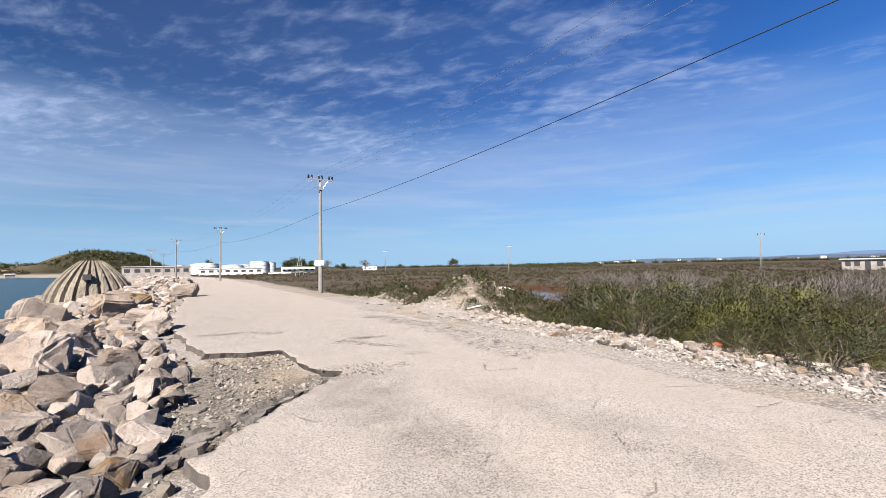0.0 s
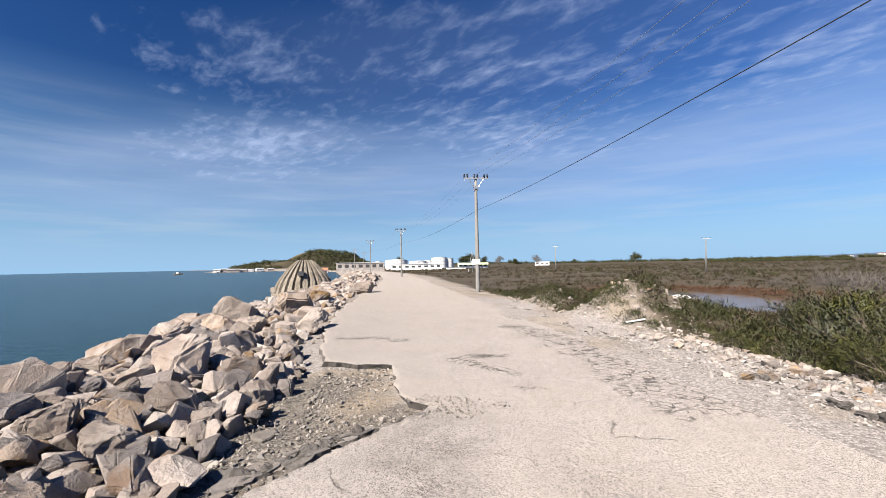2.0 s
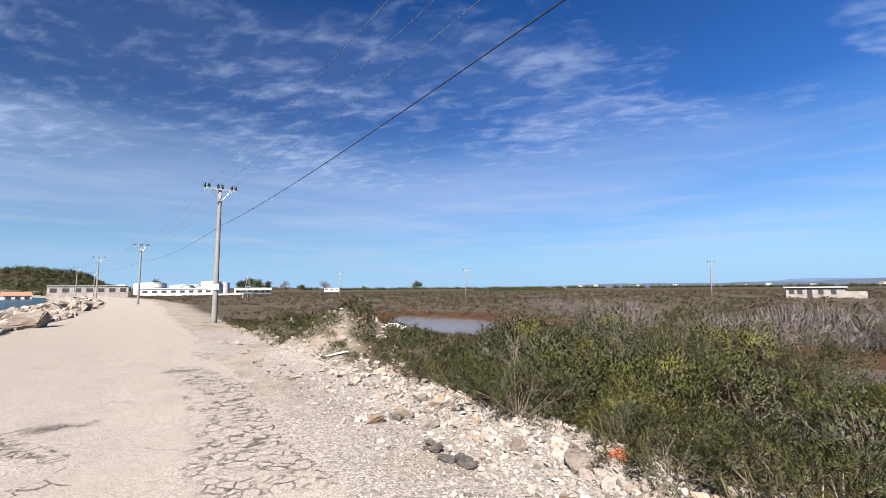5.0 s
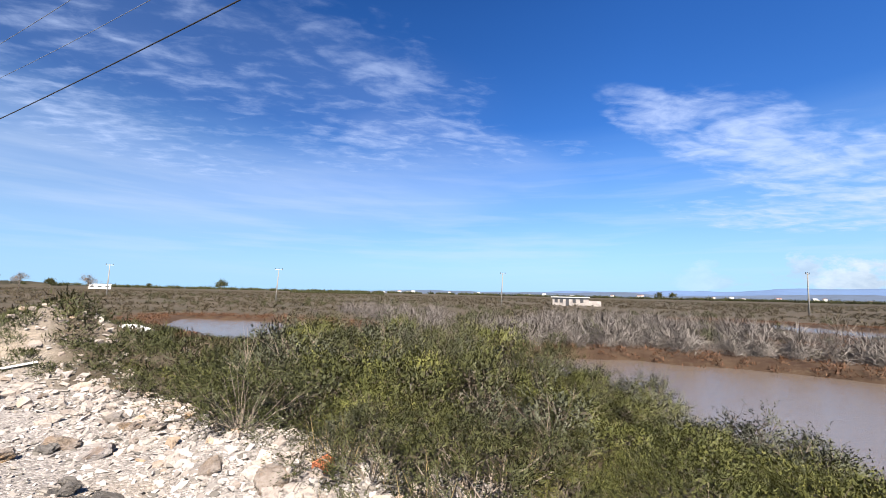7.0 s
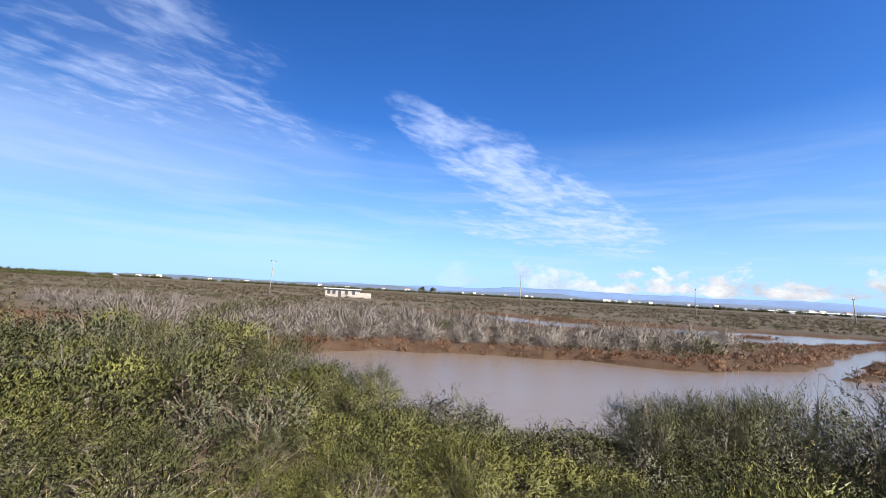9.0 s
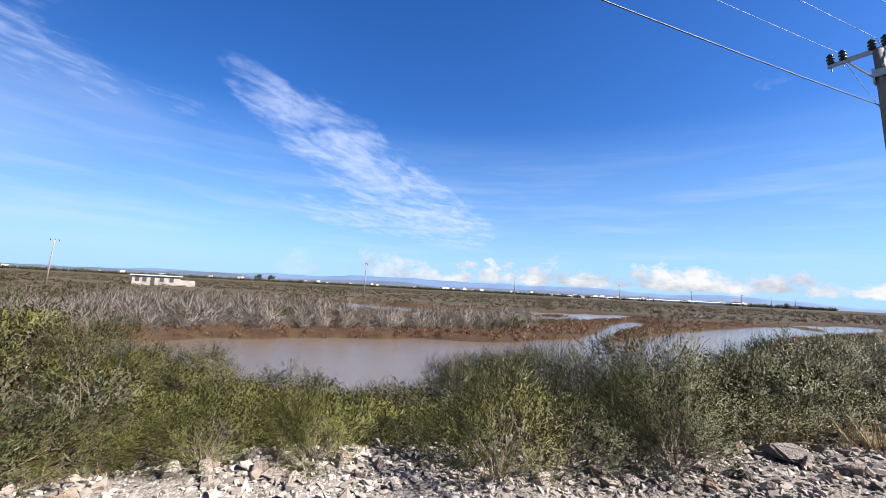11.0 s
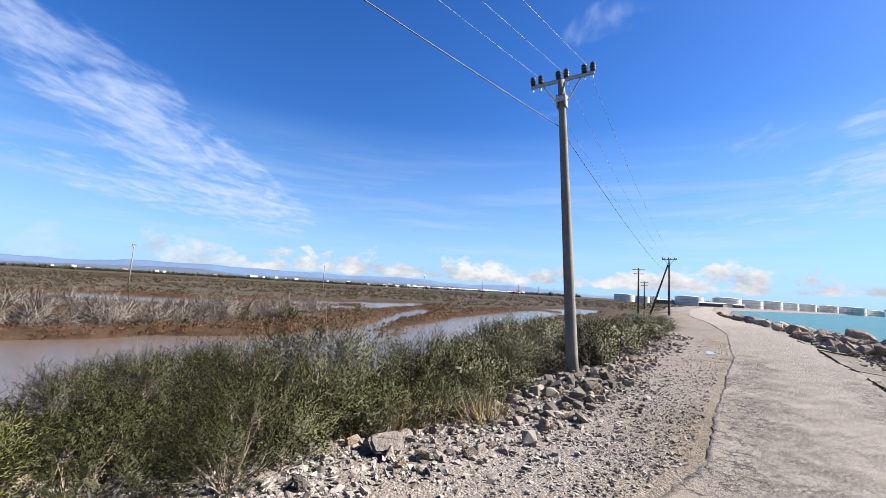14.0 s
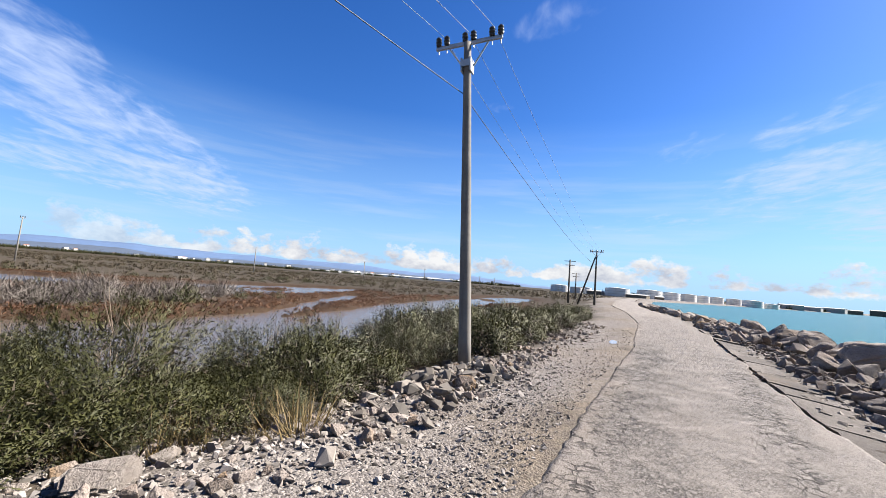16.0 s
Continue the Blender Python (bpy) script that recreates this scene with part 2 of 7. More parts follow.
def mat_road():
    m, N, b = material("dusty asphalt")
    p = world_xyz(N)
    big = N.noise(p, 0.35, 5, 0.6)
    mid = N.noise(p, 2.3, 5, 0.65)
    tracks = N.noise(N.mapping(p, rot=(0, 0, radians(53)), scale=(0.14, 1.3, 1)), 1.0, 4, 0.6)
    c = N.mix(N.ramp(big, [(0.35, 0), (0.65, 1)]), (0.54, 0.46, 0.395), (0.65, 0.56, 0.48))
    c = N.mix(N.ramp(tracks, [(0.42, 0), (0.62, 1)]), c, N.mix(0.6, c, (0.60, 0.545, 0.50)))
    c = N.mix(N.math("MULTIPLY", N.ramp(mid, [(0.5, 0), (0.72, 1)]), 0.5), c, (0.40, 0.37, 0.345))
    grit = N.voro(p, 118.0, "F1", "Color")
    gv = N.n("ShaderNodeSeparateColor", Color=grit).outputs[0]
    scour = N.ramp(N.noise(p, 0.75, 6, 0.62, 0.5), [(0.36, 0.50), (0.62, 0.95)])
    c = N.mix(scour, c, N.mix(N.ramp(gv, [(0.12, 0), (0.5, 1)]), (0.17, 0.15, 0.135), (0.82, 0.73, 0.66)))
    pits = N.math("MULTIPLY", N.ramp(N.noise(p, 24.0, 5, 0.72), [(0.56, 0), (0.66, 1)]), N.ramp(N.noise(p, 1.1, 4, 0.6), [(0.38, 0.1), (0.62, 1)]))
    c = N.mix(N.math("MULTIPLY", pits, 0.8), c, (0.20, 0.175, 0.155))
    blot = N.ramp(N.noise(p, 0.8, 6, 0.68, 0.4), [(0.48, 0), (0.66, 1)])
    c = N.mix(N.math("MULTIPLY", blot, 0.22), c, (0.40, 0.365, 0.335))
    worn = attr(N, "worn")
    c = N.mix(N.math("MULTIPLY", worn, N.ramp(N.noise(p, 9.0, 6, 0.72), [(0.38, 0.25), (0.60, 0.9)])), c, N.mix(gv, (0.12, 0.11, 0.102), (0.40, 0.37, 0.345)))
    sand = attr(N, "sand")
    c = N.mix(N.math("MULTIPLY", sand, N.ramp(N.noise(p, 1.2, 4), [(0.35, 0), (0.6, 0.8)])), c, (0.62, 0.51, 0.40))
    # crazed cracking
    warp = N.n("ShaderNodeVectorMath", i0=p, i1=N.n("ShaderNodeVectorMath", i0=N.n("ShaderNodeTexNoise", Vector=p, Scale=4.2, Detail=9.0, Roughness=0.62).outputs["Color"], i1=(0.36, 0.36, 0.0), props={"operation": "MULTIPLY"}).outputs[0]).outputs[0]
    cr = N.voro(warp, 5.6, "DISTANCE_TO_EDGE")
    cr3 = N.voro(warp, 17.0, "DISTANCE_TO_EDGE")
    cr2 = N.voro(warp, 1.1, "DISTANCE_TO_EDGE")
    crack = attr(N, "crack")
    line = N.math("MULTIPLY", N.ramp(cr, [(0.0, 1), (0.04, 0.9), (0.09, 0)]), N.math("MULTIPLY", N.ramp(crack, [(0.25, 0), (0.55, 1)]), N.ramp(N.noise(p, 4.0, 4, 0.6), [(0.42, 0.12), (0.58, 1)])))
    sparse = N.math("MULTIPLY", N.ramp(cr2, [(0.0, 1), (0.010, 0)]), N.ramp(N.noise(p, 0.9, 4), [(0.56, 0), (0.66, 0.8)]))
    crazed = N.math("MULTIPLY", N.math("MULTIPLY", N.ramp(cr3, [(0.0, 1), (0.14, 0)]), worn), N.ramp(N.noise(p, 1.9, 6, 0.65), [(0.40, 0.1), (0.58, 0.85)]))
    lines = N.math("MAXIMUM", N.math("MAXIMUM", line, sparse), crazed)
    c = N.mix(N.math("MULTIPLY", lines, 0.85), c, (0.09, 0.08, 0.075))
    c = N.mix(1.0, c, (STONE_TONE, STONE_TONE, STONE_TONE), "MULTIPLY")
    N.put(b, "Base Color", c), N.put(b, "Roughness", 0.9), N.put(b, "Diffuse Roughness", 0.4)
    N.put(b, "Specular IOR Level", 0.25)
    h = N.math("SUBTRACT", N.math("ADD", N.math("MULTIPLY", gv, 0.35), N.math("MULTIPLY", mid, 0.6)), N.math("MULTIPLY", lines, 1.5))
    N.put(b, "Normal", N.bump(h, 1.0, 0.018))
    return m


def mat_ground():
    m, N, b = material("coastal ground")
    p = world_xyz(N)
    n1, n2, n3 = N.noise(p, 0.09, 5, 0.6), N.noise(p, 0.9, 5, 0.65), N.noise(p, 7.0, 4, 0.65)
    # salt marsh: olive and grey-brown scrub with reddish glasswort near the water
    scrub = N.mix(N.ramp(n1, [(0.35, 0), (0.65, 1)]), (0.060, 0.052, 0.030), (0.125, 0.095, 0.062))
    scrub = N.mix(N.ramp(n2, [(0.4, 0), (0.68, 1)]), scrub, (0.155, 0.125, 0.095))
    red = N.mix(N.ramp(n2, [(0.35, 0), (0.7, 1)]), (0.070, 0.036, 0.021), (0.130, 0.082, 0.050))
    red = N.mix(N.ramp(n3, [(0.5, 0), (0.75, 0.7)]), red, (0.19, 0.145, 0.095))
    c = N.mix(attr(N, "red"), scrub, red)
    green = N.mix(N.ramp(n1, [(0.4, 0), (0.6, 1)]), (0.060, 0.052, 0.024), (0.115, 0.085, 0.05))
    c = N.mix(attr(N, "far"), c, green)
    # crushed limestone shoulder
    st = N.voro(p, 34.0, "F1", "Color")
    sv = N.n("ShaderNodeSeparateColor", Color=st).outputs[0]
    grav = N.mix(N.ramp(n2, [(0.35, 0), (0.65, 1)]), (0.54, 0.465, 0.425), (0.75, 0.66, 0.61))
    grav = N.mix(0.72, grav, N.mix(sv, (0.24, 0.22, 0.21), (0.90, 0.83, 0.77)))
    grav = N.mix(N.ramp(n1, [(0.52, 0), (0.62, 0.35)]), grav, (0.58, 0.46, 0.35))
    # shade between the stones, painted into the colour along the cell edges
    gap_shade = N.math("MULTIPLY", N.ramp(N.voro(p, 34.0, "DISTANCE_TO_EDGE"), [(0.0, 1), (0.12, 0)]), N.ramp(n2, [(0.38, 0.3), (0.6, 0.75)]))
    grav = N.mix(gap_shade, grav, (0.16, 0.13, 0.11))
    tan = N.mix(N.ramp(n2, [(0.40, 0), (0.60, 1)]), (0.28, 0.23, 0.185), (0.66, 0.53, 0.395))
    tan = N.mix(0.35, tan, N.mix(sv, (0.14, 0.12, 0.10), (0.66, 0.56, 0.44)))
    grav = N.mix(attr(N, "dirt"), grav, tan)
    grav = N.mix(N.math("MULTIPLY", attr(N, "bed"), 0.75), grav, N.mix(sv, (0.10, 0.092, 0.085), (0.42, 0.38, 0.34)))
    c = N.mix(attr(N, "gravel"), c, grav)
    hill = N.mix(N.ramp(N.noise(p, 0.03, 5, 0.65), [(0.42, 0), (0.58, 1)]), (0.028, 0.030, 0.014), (0.075, 0.062, 0.036))
    hill = N.mix(N.ramp(N.noise(p, 0.018, 4, 0.6, 0.5), [(0.60, 0), (0.66, 1)]), hill, (0.42, 0.35, 0.24))
    hill = N.mix(attr(N, "scar"), hill, N.mix(N.noise(p, 0.12, 4, 0.65), (0.26, 0.20, 0.11), (0.58, 0.47, 0.30)))
    c = N.mix(attr(N, "hill"), c, hill)
    c = N.mix(1.0, c, (STONE_TONE, STONE_TONE, STONE_TONE), "MULTIPLY")
    N.put(b, "Base Color", c), N.put(b, "Roughness", 0.95), N.put(b, "Diffuse Roughness", 0.4), N.put(b, "Specular IOR Level", 0.15)
    e = N.voro(p, 34.0, "F1")
    hh = N.math("ADD", N.math("MULTIPLY", N.math("SUBTRACT", 1.0, e), attr(N, "gravel")), N.math("MULTIPLY", n3, 0.8))
    N.put(b, "Normal", N.bump(N.math("ADD", N.math("MULTIPLY", hh, 0.9), N.noise(p, 45.0, 5, 0.7)), 0.75, 0.03))
    return m


def mat_rock(name, a, bcol, stain, joined=False):
    m, N, b = material(name)
    p = world_xyz(N) if joined else coords(N)
    r = island(N) if joined else rnd(N)
    off = N.n("ShaderNodeVectorMath", i0=p, i1=N.n("ShaderNodeCombineXYZ", X=N.math("MULTIPLY", r, 37.0), Y=N.math("MULTIPLY", r, 91.0)).outputs[0]).outputs[0]
    n1, n2, n3 = N.noise(off, 1.3, 5, 0.6, 0.4), N.noise(off, 5.5, 6, 0.68), N.noise(off, 28.0, 4, 0.65)
    c = N.mix(N.ramp(n1, [(0.36, 0), (0.64, 1)]), a, bcol)
    c = N.mix(N.math("MULTIPLY", N.ramp(n2, [(0.52, 0), (0.70, 1)]), 0.42), c, (0.38, 0.33, 0.29))
    rust = N.math("MULTIPLY", N.ramp(N.noise(off, 0.9, 4, 0.6, 0.6), [(0.46, 0), (0.60, 1)]), N.ramp(r, [(0.45, 0.05), (0.90, 0.85)]))
    c = N.mix(rust, c, stain)
    c = N.mix(N.math("MULTIPLY", N.ramp(n3, [(0.33, 1), (0.46, 0)]), 0.45), c, (0.24, 0.205, 0.175))
    tone = N.mix(N.math("FRACT", N.math("MULTIPLY", r, 7.31)), (0.66, 0.63, 0.62), (1.12, 1.09, 1.08))
    c = N.mix(1.0, c, tone, "MULTIPLY")
    c = N.mix(1.0, c, (STONE_TONE, STONE_TONE, STONE_TONE), "MULTIPLY")
    N.put(b, "Base Color", c), N.put(b, "Roughness", 0.92), N.put(b, "Diffuse Roughness", 0.4), N.put(b, "Specular IOR Level", 0.2)
    h = N.math("ADD", N.math("MULTIPLY", n2, 0.9), N.math("MULTIPLY", n3, 0.35))
    N.put(b, "Normal", N.bump(h, 1.0, 0.08))
    return m


def mat_stones(name, lo, hi):
    """Loose rubble; every stone its own tint."""
    m, N, b = material(name)
    i = island(N)
    p = world_xyz(N)
    c = N.mix(N.ramp(i, [(0.0, 0), (1.0, 1)]), lo, hi)
    c = N.mix(N.ramp(N.math("FRACT", N.math("MULTIPLY", i, 9.7)), [(0.82, 0), (0.9, 1)]), c, (0.20, 0.19, 0.18))
    c = N.mix(N.math("MULTIPLY", N.noise(p, 18.0, 4), 0.4), c, (0.45, 0.37, 0.28))
    c = N.mix(1.0, c, (STONE_TONE, STONE_TONE, STONE_TONE), "MULTIPLY")
    N.put(b, "Base Color", c), N.put(b, "Roughness", 0.93), N.put(b, "Diffuse Roughness", 0.4), N.put(b, "Specular IOR Level", 0.2)
    N.put(b, "Normal", N.bump(N.noise(p, 60.0, 4, 0.65), 0.5, 0.01))
    return m


def mat_leaf(name, stops, trans=0.06, tone=0.50):
    m, N, b = material(name)
    i = island(N)
    r = rnd(N)
    p = world_xyz(N)
    f = N.math("ADD", N.math("MULTIPLY", i, 0.20), N.math("ADD", N.math("MULTIPLY", r, 0.10), N.math("MULTIPLY", N.noise(p, 1.6, 5, 0.62), 0.80)))
    c = N.ramp(f, [(q, tuple(v * tone for v in col)) for q, col in stops])
    N.put(b, "Base Color", c), N.put(b, "Roughness", 0.6), N.put(b, "Specular IOR Level", 0.25)
    tr = N.n("ShaderNodeBsdfTranslucent", Color=c)
    mx = N.n("ShaderNodeMixShader", i0=trans, i1=b.outputs[0], i2=tr.outputs[0])
    out = [n for n in N.t.nodes if n.type == "OUTPUT_MATERIAL"][0]
    N.t.links.new(mx.outputs[0], out.inputs[0])
    return m


def mat_water(name, col, scale, strength, stretch, turn, shallow=None, rough=0.22, gloss=0.22):
    m, N, b = material(name)
    p = world_xyz(N)
    q = N.mapping(p, rot=(0, 0, radians(turn)), scale=(1.0, stretch, 1.0))
    h = N.math("ADD", N.noise(q, scale, 4, 0.6, 0.4), N.math("MULTIPLY", N.noise(q, scale * 5.0, 3, 0.6), 0.35))
    shade = N.ramp(N.noise(p, 0.02, 4), [(0.35, 0), (0.65, 1)])
    c = N.mix(shade, tuple(v * 0.85 for v in col), col)
    if shallow:
        # sandy shallows of the southern bay
        sx = N.n("ShaderNodeSeparateXYZ", Vector=p)
        c = N.mix(N.ramp(N.math("MULTIPLY_ADD", sx.outputs[1], -0.02, 0.0), [(0.3, 0), (1.0, 1)]), c, shallow)
    N.put(b, "Base Color", c)
    N.put(b, "Roughness", rough), N.put(b, "IOR", 1.333), N.put(b, "Specular IOR Level", gloss)
    N.put(b, "Normal", N.bump(h, strength, 0.12))
    return m


def mat_concrete(name, a, bcol, streaks=True):
    m, N, b = material(name)
    p = coords(N)
    c = N.mix(N.ramp(N.noise(p, 1.1, 5, 0.6), [(0.35, 0), (0.65, 1)]), a, bcol)
    c = N.mix(N.math("MULTIPLY", N.ramp(N.noise(p, 9.0, 4, 0.65), [(0.5, 0), (0.75, 1)]), 0.5), c, tuple(v * 0.6 for v in a))
    if streaks:
        s = N.noise(N.mapping(p, scale=(6, 6, 0.35)), 1.5, 4, 0.6)
        c = N.mix(N.math("MULTIPLY", N.ramp(s, [(0.5, 0), (0.72, 1)]), 0.55), c, tuple(v * 0.55 for v in a))
    c = N.mix(1.0, c, (STONE_TONE, STONE_TONE, STONE_TONE), "MULTIPLY")
    N.put(b, "Base Color", c), N.put(b, "Roughness", 0.88), N.put(b, "Specular IOR Level", 0.25)
    N.put(b, "Normal", N.bump(N.noise(p, 30.0, 5, 0.65), 0.4, 0.015))
    return m


M_ROAD, M_GROUND = mat_road(), mat_ground()
M_ROCK = mat_rock("pale limestone", (0.69, 0.565, 0.475), (0.98, 0.88, 0.78), (0.70, 0.43, 0.17))
M_ROCK2 = mat_rock("grey limestone", (0.46, 0.42, 0.40), (0.76, 0.70, 0.66), (0.40, 0.24, 0.13))
M_BLOCKS = mat_rock("limestone blocks", (0.62, 0.53, 0.465), (0.92, 0.835, 0.76), (0.56, 0.36, 0.17), True)
M_PALE = mat_rock("bleached stone", (0.80, 0.72, 0.64), (0.98, 0.92, 0.85), (0.68, 0.58, 0.48))
M_RUBBLE = mat_stones("limestone rubble", (0.36, 0.31, 0.265), (0.84, 0.775, 0.70))
M_ASPHALT = mat_rock("broken asphalt", (0.24, 0.225, 0.21), (0.46, 0.43, 0.40), (0.52, 0.47, 0.41))
M_SEA = mat_water("sea water", (0.004, 0.020, 0.027), 0.9, 0.6, 2.2, 20, (0.020, 0.082, 0.078), 0.22, 0.12)
M_MUDDY = mat_water("muddy water", (0.105, 0.082, 0.066), 2.6, 0.16, 2.6, -25, None, 0.12, 0.5)
M_POLE = mat_concrete("pole concrete", (0.42, 0.40, 0.37), (0.55, 0.52, 0.48))
M_BUNKER = mat_concrete("bunker concrete", (0.30, 0.25, 0.195), (0.58, 0.50, 0.40))
M_STEEL = plain("galvanised steel", (0.42, 0.43, 0.45), 0.45, 0.8, 0.1)
M_BLACK = plain("black glazed insulator", (0.018, 0.018, 0.02), 0.3, 0, 0.1)
M_CABLE = plain("black cable", (0.015, 0.015, 0.017), 0.6)
M_WIRE = plain("aluminium wire", (0.13, 0.135, 0.145), 0.6, 0.0)
M_WOOD = plain("dark weathered wood", (0.075, 0.065, 0.055), 0.85, 0, 0.25, 5, 0.4)
M_WHITE = plain("white render", (0.60, 0.59, 0.565), 0.8, 0, 0.1, 1.2)
M_GREYPAINT = plain("grey paint", (0.34, 0.34, 0.335), 0.7, 0, 0.12, 0.7)
M_DARK = plain("dark opening", (0.03, 0.03, 0.032), 0.5)
M_ROOF = plain("terracotta roof", (0.36, 0.15, 0.085), 0.85, 0, 0.2, 3)
M_BRICK = plain("orange clay", (0.36, 0.115, 0.05), 0.85, 0, 0.18, 9, 0.4)
M_SIGN = plain("white sign", (0.66, 0.66, 0.645), 0.5, 0, 0.05)
M_GREENP = plain("lime green paint", (0.56, 0.60, 0.32), 0.7)
M_BARK = plain("twig bark", (0.17, 0.135, 0.105), 0.9, 0, 0.25, 12)
M_LEAF = mat_leaf("shrub foliage", [(0.25, (0.036, 0.042, 0.012)), (0.5, (0.098, 0.104, 0.025)), (0.72, (0.20, 0.195, 0.045)), (0.95, (0.32, 0.265, 0.08))])
M_LEAFD = mat_leaf("dark shrub foliage", [(0.25, (0.030, 0.034, 0.010)), (0.6, (0.076, 0.080, 0.022)), (0.95, (0.175, 0.165, 0.052))], tone=0.44)
M_LEAFG = mat_leaf("grey-green foliage", [(0.25, (0.065, 0.072, 0.042)), (0.6, (0.120, 0.124, 0.076)), (0.95, (0.20, 0.195, 0.125))], 0.12, 0.46)
M_TWIG = mat_leaf("bare grey twigs", [(0.25, (0.130, 0.110, 0.095)), (0.6, (0.22, 0.19, 0.17)), (0.95, (0.33, 0.29, 0.26))], 0.05, 0.47)
M_SCRUB = mat_leaf("marsh scrub", [(0.25, (0.060, 0.046, 0.024)), (0.5, (0.098, 0.080, 0.042)), (0.65, (0.120, 0.085, 0.055)), (0.95, (0.19, 0.14, 0.10))], 0.1, 0.44)
M_GLASSW = mat_leaf("reddish glasswort", [(0.25, (0.090, 0.035, 0.018)), (0.6, (0.16, 0.075, 0.035)), (0.95, (0.25, 0.16, 0.09))], 0.1, 0.50)
M_CABIN = plain("stained white render", (0.27, 0.24, 0.22), 0.85, 0, 0.25, 0.8)
# deep shade of the shrub hollows, put into a dark leaf colour
M_CORE_SHADE = mat_leaf("shade-dark inner growth", [(0.25, (0.030, 0.023, 0.014)), (0.6, (0.060, 0.045, 0.028)), (0.95, (0.10, 0.078, 0.05))], 0.0)
M_DRY = mat_leaf("dry grass", [(0.25, (0.22, 0.16, 0.07)), (0.6, (0.36, 0.27, 0.13)), (0.95, (0.48, 0.39, 0.22))], 0.2)

# ---------------------------------------------------------------- land, road, water
EAST = [(-170, 235), (-66, 112), (-41, 78), (-27, 56), (-16, 37.2), (-10, 28), (-5.5, 20.7), (-3, 16.9), (-0.2, 12.4), (2, 8.9),
        (3.3, 6.7), (4.9, 4.0), (6.6, 0), (8.4, -4.5), (11.6, -8.7), (15.8, -14.4), (24.6, -25.1), (36, -37), (52, -52), (95, -100), (190, -215)]
WEST = [(-178, 232), (-73, 109), (-47, 75), (-33, 54), (-25.3, 41.1), (-21.6, 35.2), (-16.2, 24.7), (-10.4, 15), (-8, 11.4), (-6.2, 9.2),
        (-4.6, 7.5), (-3.5, 5.6), (-2.4, 3.5), (-1.3, 1.2), (1.5, -2.1), (5, -6.2), (7.9, -9.2), (9.7, -11.4), (13.5, -16.4), (19, -23.6),
        (26, -32), (34, -41), (50, -56), (92, -104), (186, -218)]
COAST = [(-4600, 3000), (-900, 900), (-560, 430), (-470, 330), (-400, 345), (-330, 320), (-230, 262), (-160, 200), (-88, 112), (-60, 76), (-43, 52),
         (-32, 34), (-24, 22), (-17, 10), (-12.5, 4.5), (-8, -2), (-3, -8), (2, -14), (8, -21), (15, -30), (24, -40), (44, -60), (70, -84),
         (110, -135), (172, -215), (275, -520), (330, -950), (360, -2000), (400, -4600)]
NOTCH = [(-4.9, 7.9), (-4.1, 7.95), (-3.5, 8.2), (-3.0, 7.55), (-2.65, 6.9), (-2.3, 6.5), (-2.05, 6.3), (-1.75, 6.28), (-1.6, 6.0), (-1.75, 5.6),
         (-2.05, 4.7), (-2.1, 4.2), (-2.3, 3.4), (-2.6, 2.6), (-6, 4)]
WASH = NOTCH[4:12] + [(-2.5, 3.4), (-2.9, 2.4), (-4.2, 3.6), (-5.0, 5.6), (-5.2, 7.2), (-4.4, 7.6), (-3.6, 7.2)]
# channels of the marsh: x, y, half width
CHANNELS = [[(16.6, 15.6, 2.2), (17.6, 12.5, 4.2), (18.7, 8.4, 5.7), (20.8, 3.3, 6.0), (24.4, -2.3, 4.2), (27.9, -6.3, 3.3), (34.6, -11.1, 3.3), (44.0, -18.0, 3.5), (55.9, -29.6, 4.3), (73.5, -47.5, 4.4), (84, -58, 2.0)],
            [(27, 0.8, 1.0), (32, -3.3, 0.9), (40, -6.6, 0.8), (48, -10, 1.1), (56, -13.5, 1.2)],
            [(57, 26, 5), (53, 10, 7.0), (58, 0, 8.5), (66, -9, 6.0), (74, -17, 2.0)],
            [(39, 13.2, 0.7), (44, 4.5, 0.8), (48, -3, 0.7)],
            [(2.6, 46.5, 1.2), (5.0, 41, 4.0), (6.9, 35, 4.6), (7.4, 29.5, 3.0)]]
ISLETS = [(51, 5, 4.5, 1.3), (60, -4, 5.0, 1.4), (57, 9, 3.5, 0.9), (28.6, -4.3, 0.9, 0.5), (29.6, -5.2, 0.7, 0.4), (64, -38, 2.2, 0.6), (68, -39.5, 3.0, 0.7)]


def side(px, py, line):
    """Signed distance to a polyline given north to south: positive on its west side."""
    best = np.full(px.shape, 1e9)
    sign = np.ones(px.shape)
    for (ax, ay), (bx, by) in zip(line[:-1], line[1:]):
        ux, uy = bx - ax, by - ay
        L2 = ux * ux + uy * uy
        k = np.clip(((px - ax) * ux + (py - ay) * uy) / L2, 0, 1)
        dx, dy = px - ax - k * ux, py - ay - k * uy
        d = np.hypot(dx, dy)
        s = np.sign(dx * uy - dy * ux)
        near = d < best - 1e-9
        best = np.where(near, d, best)
        sign = np.where(near, np.where(s == 0, 1, s), sign)
    return best * sign


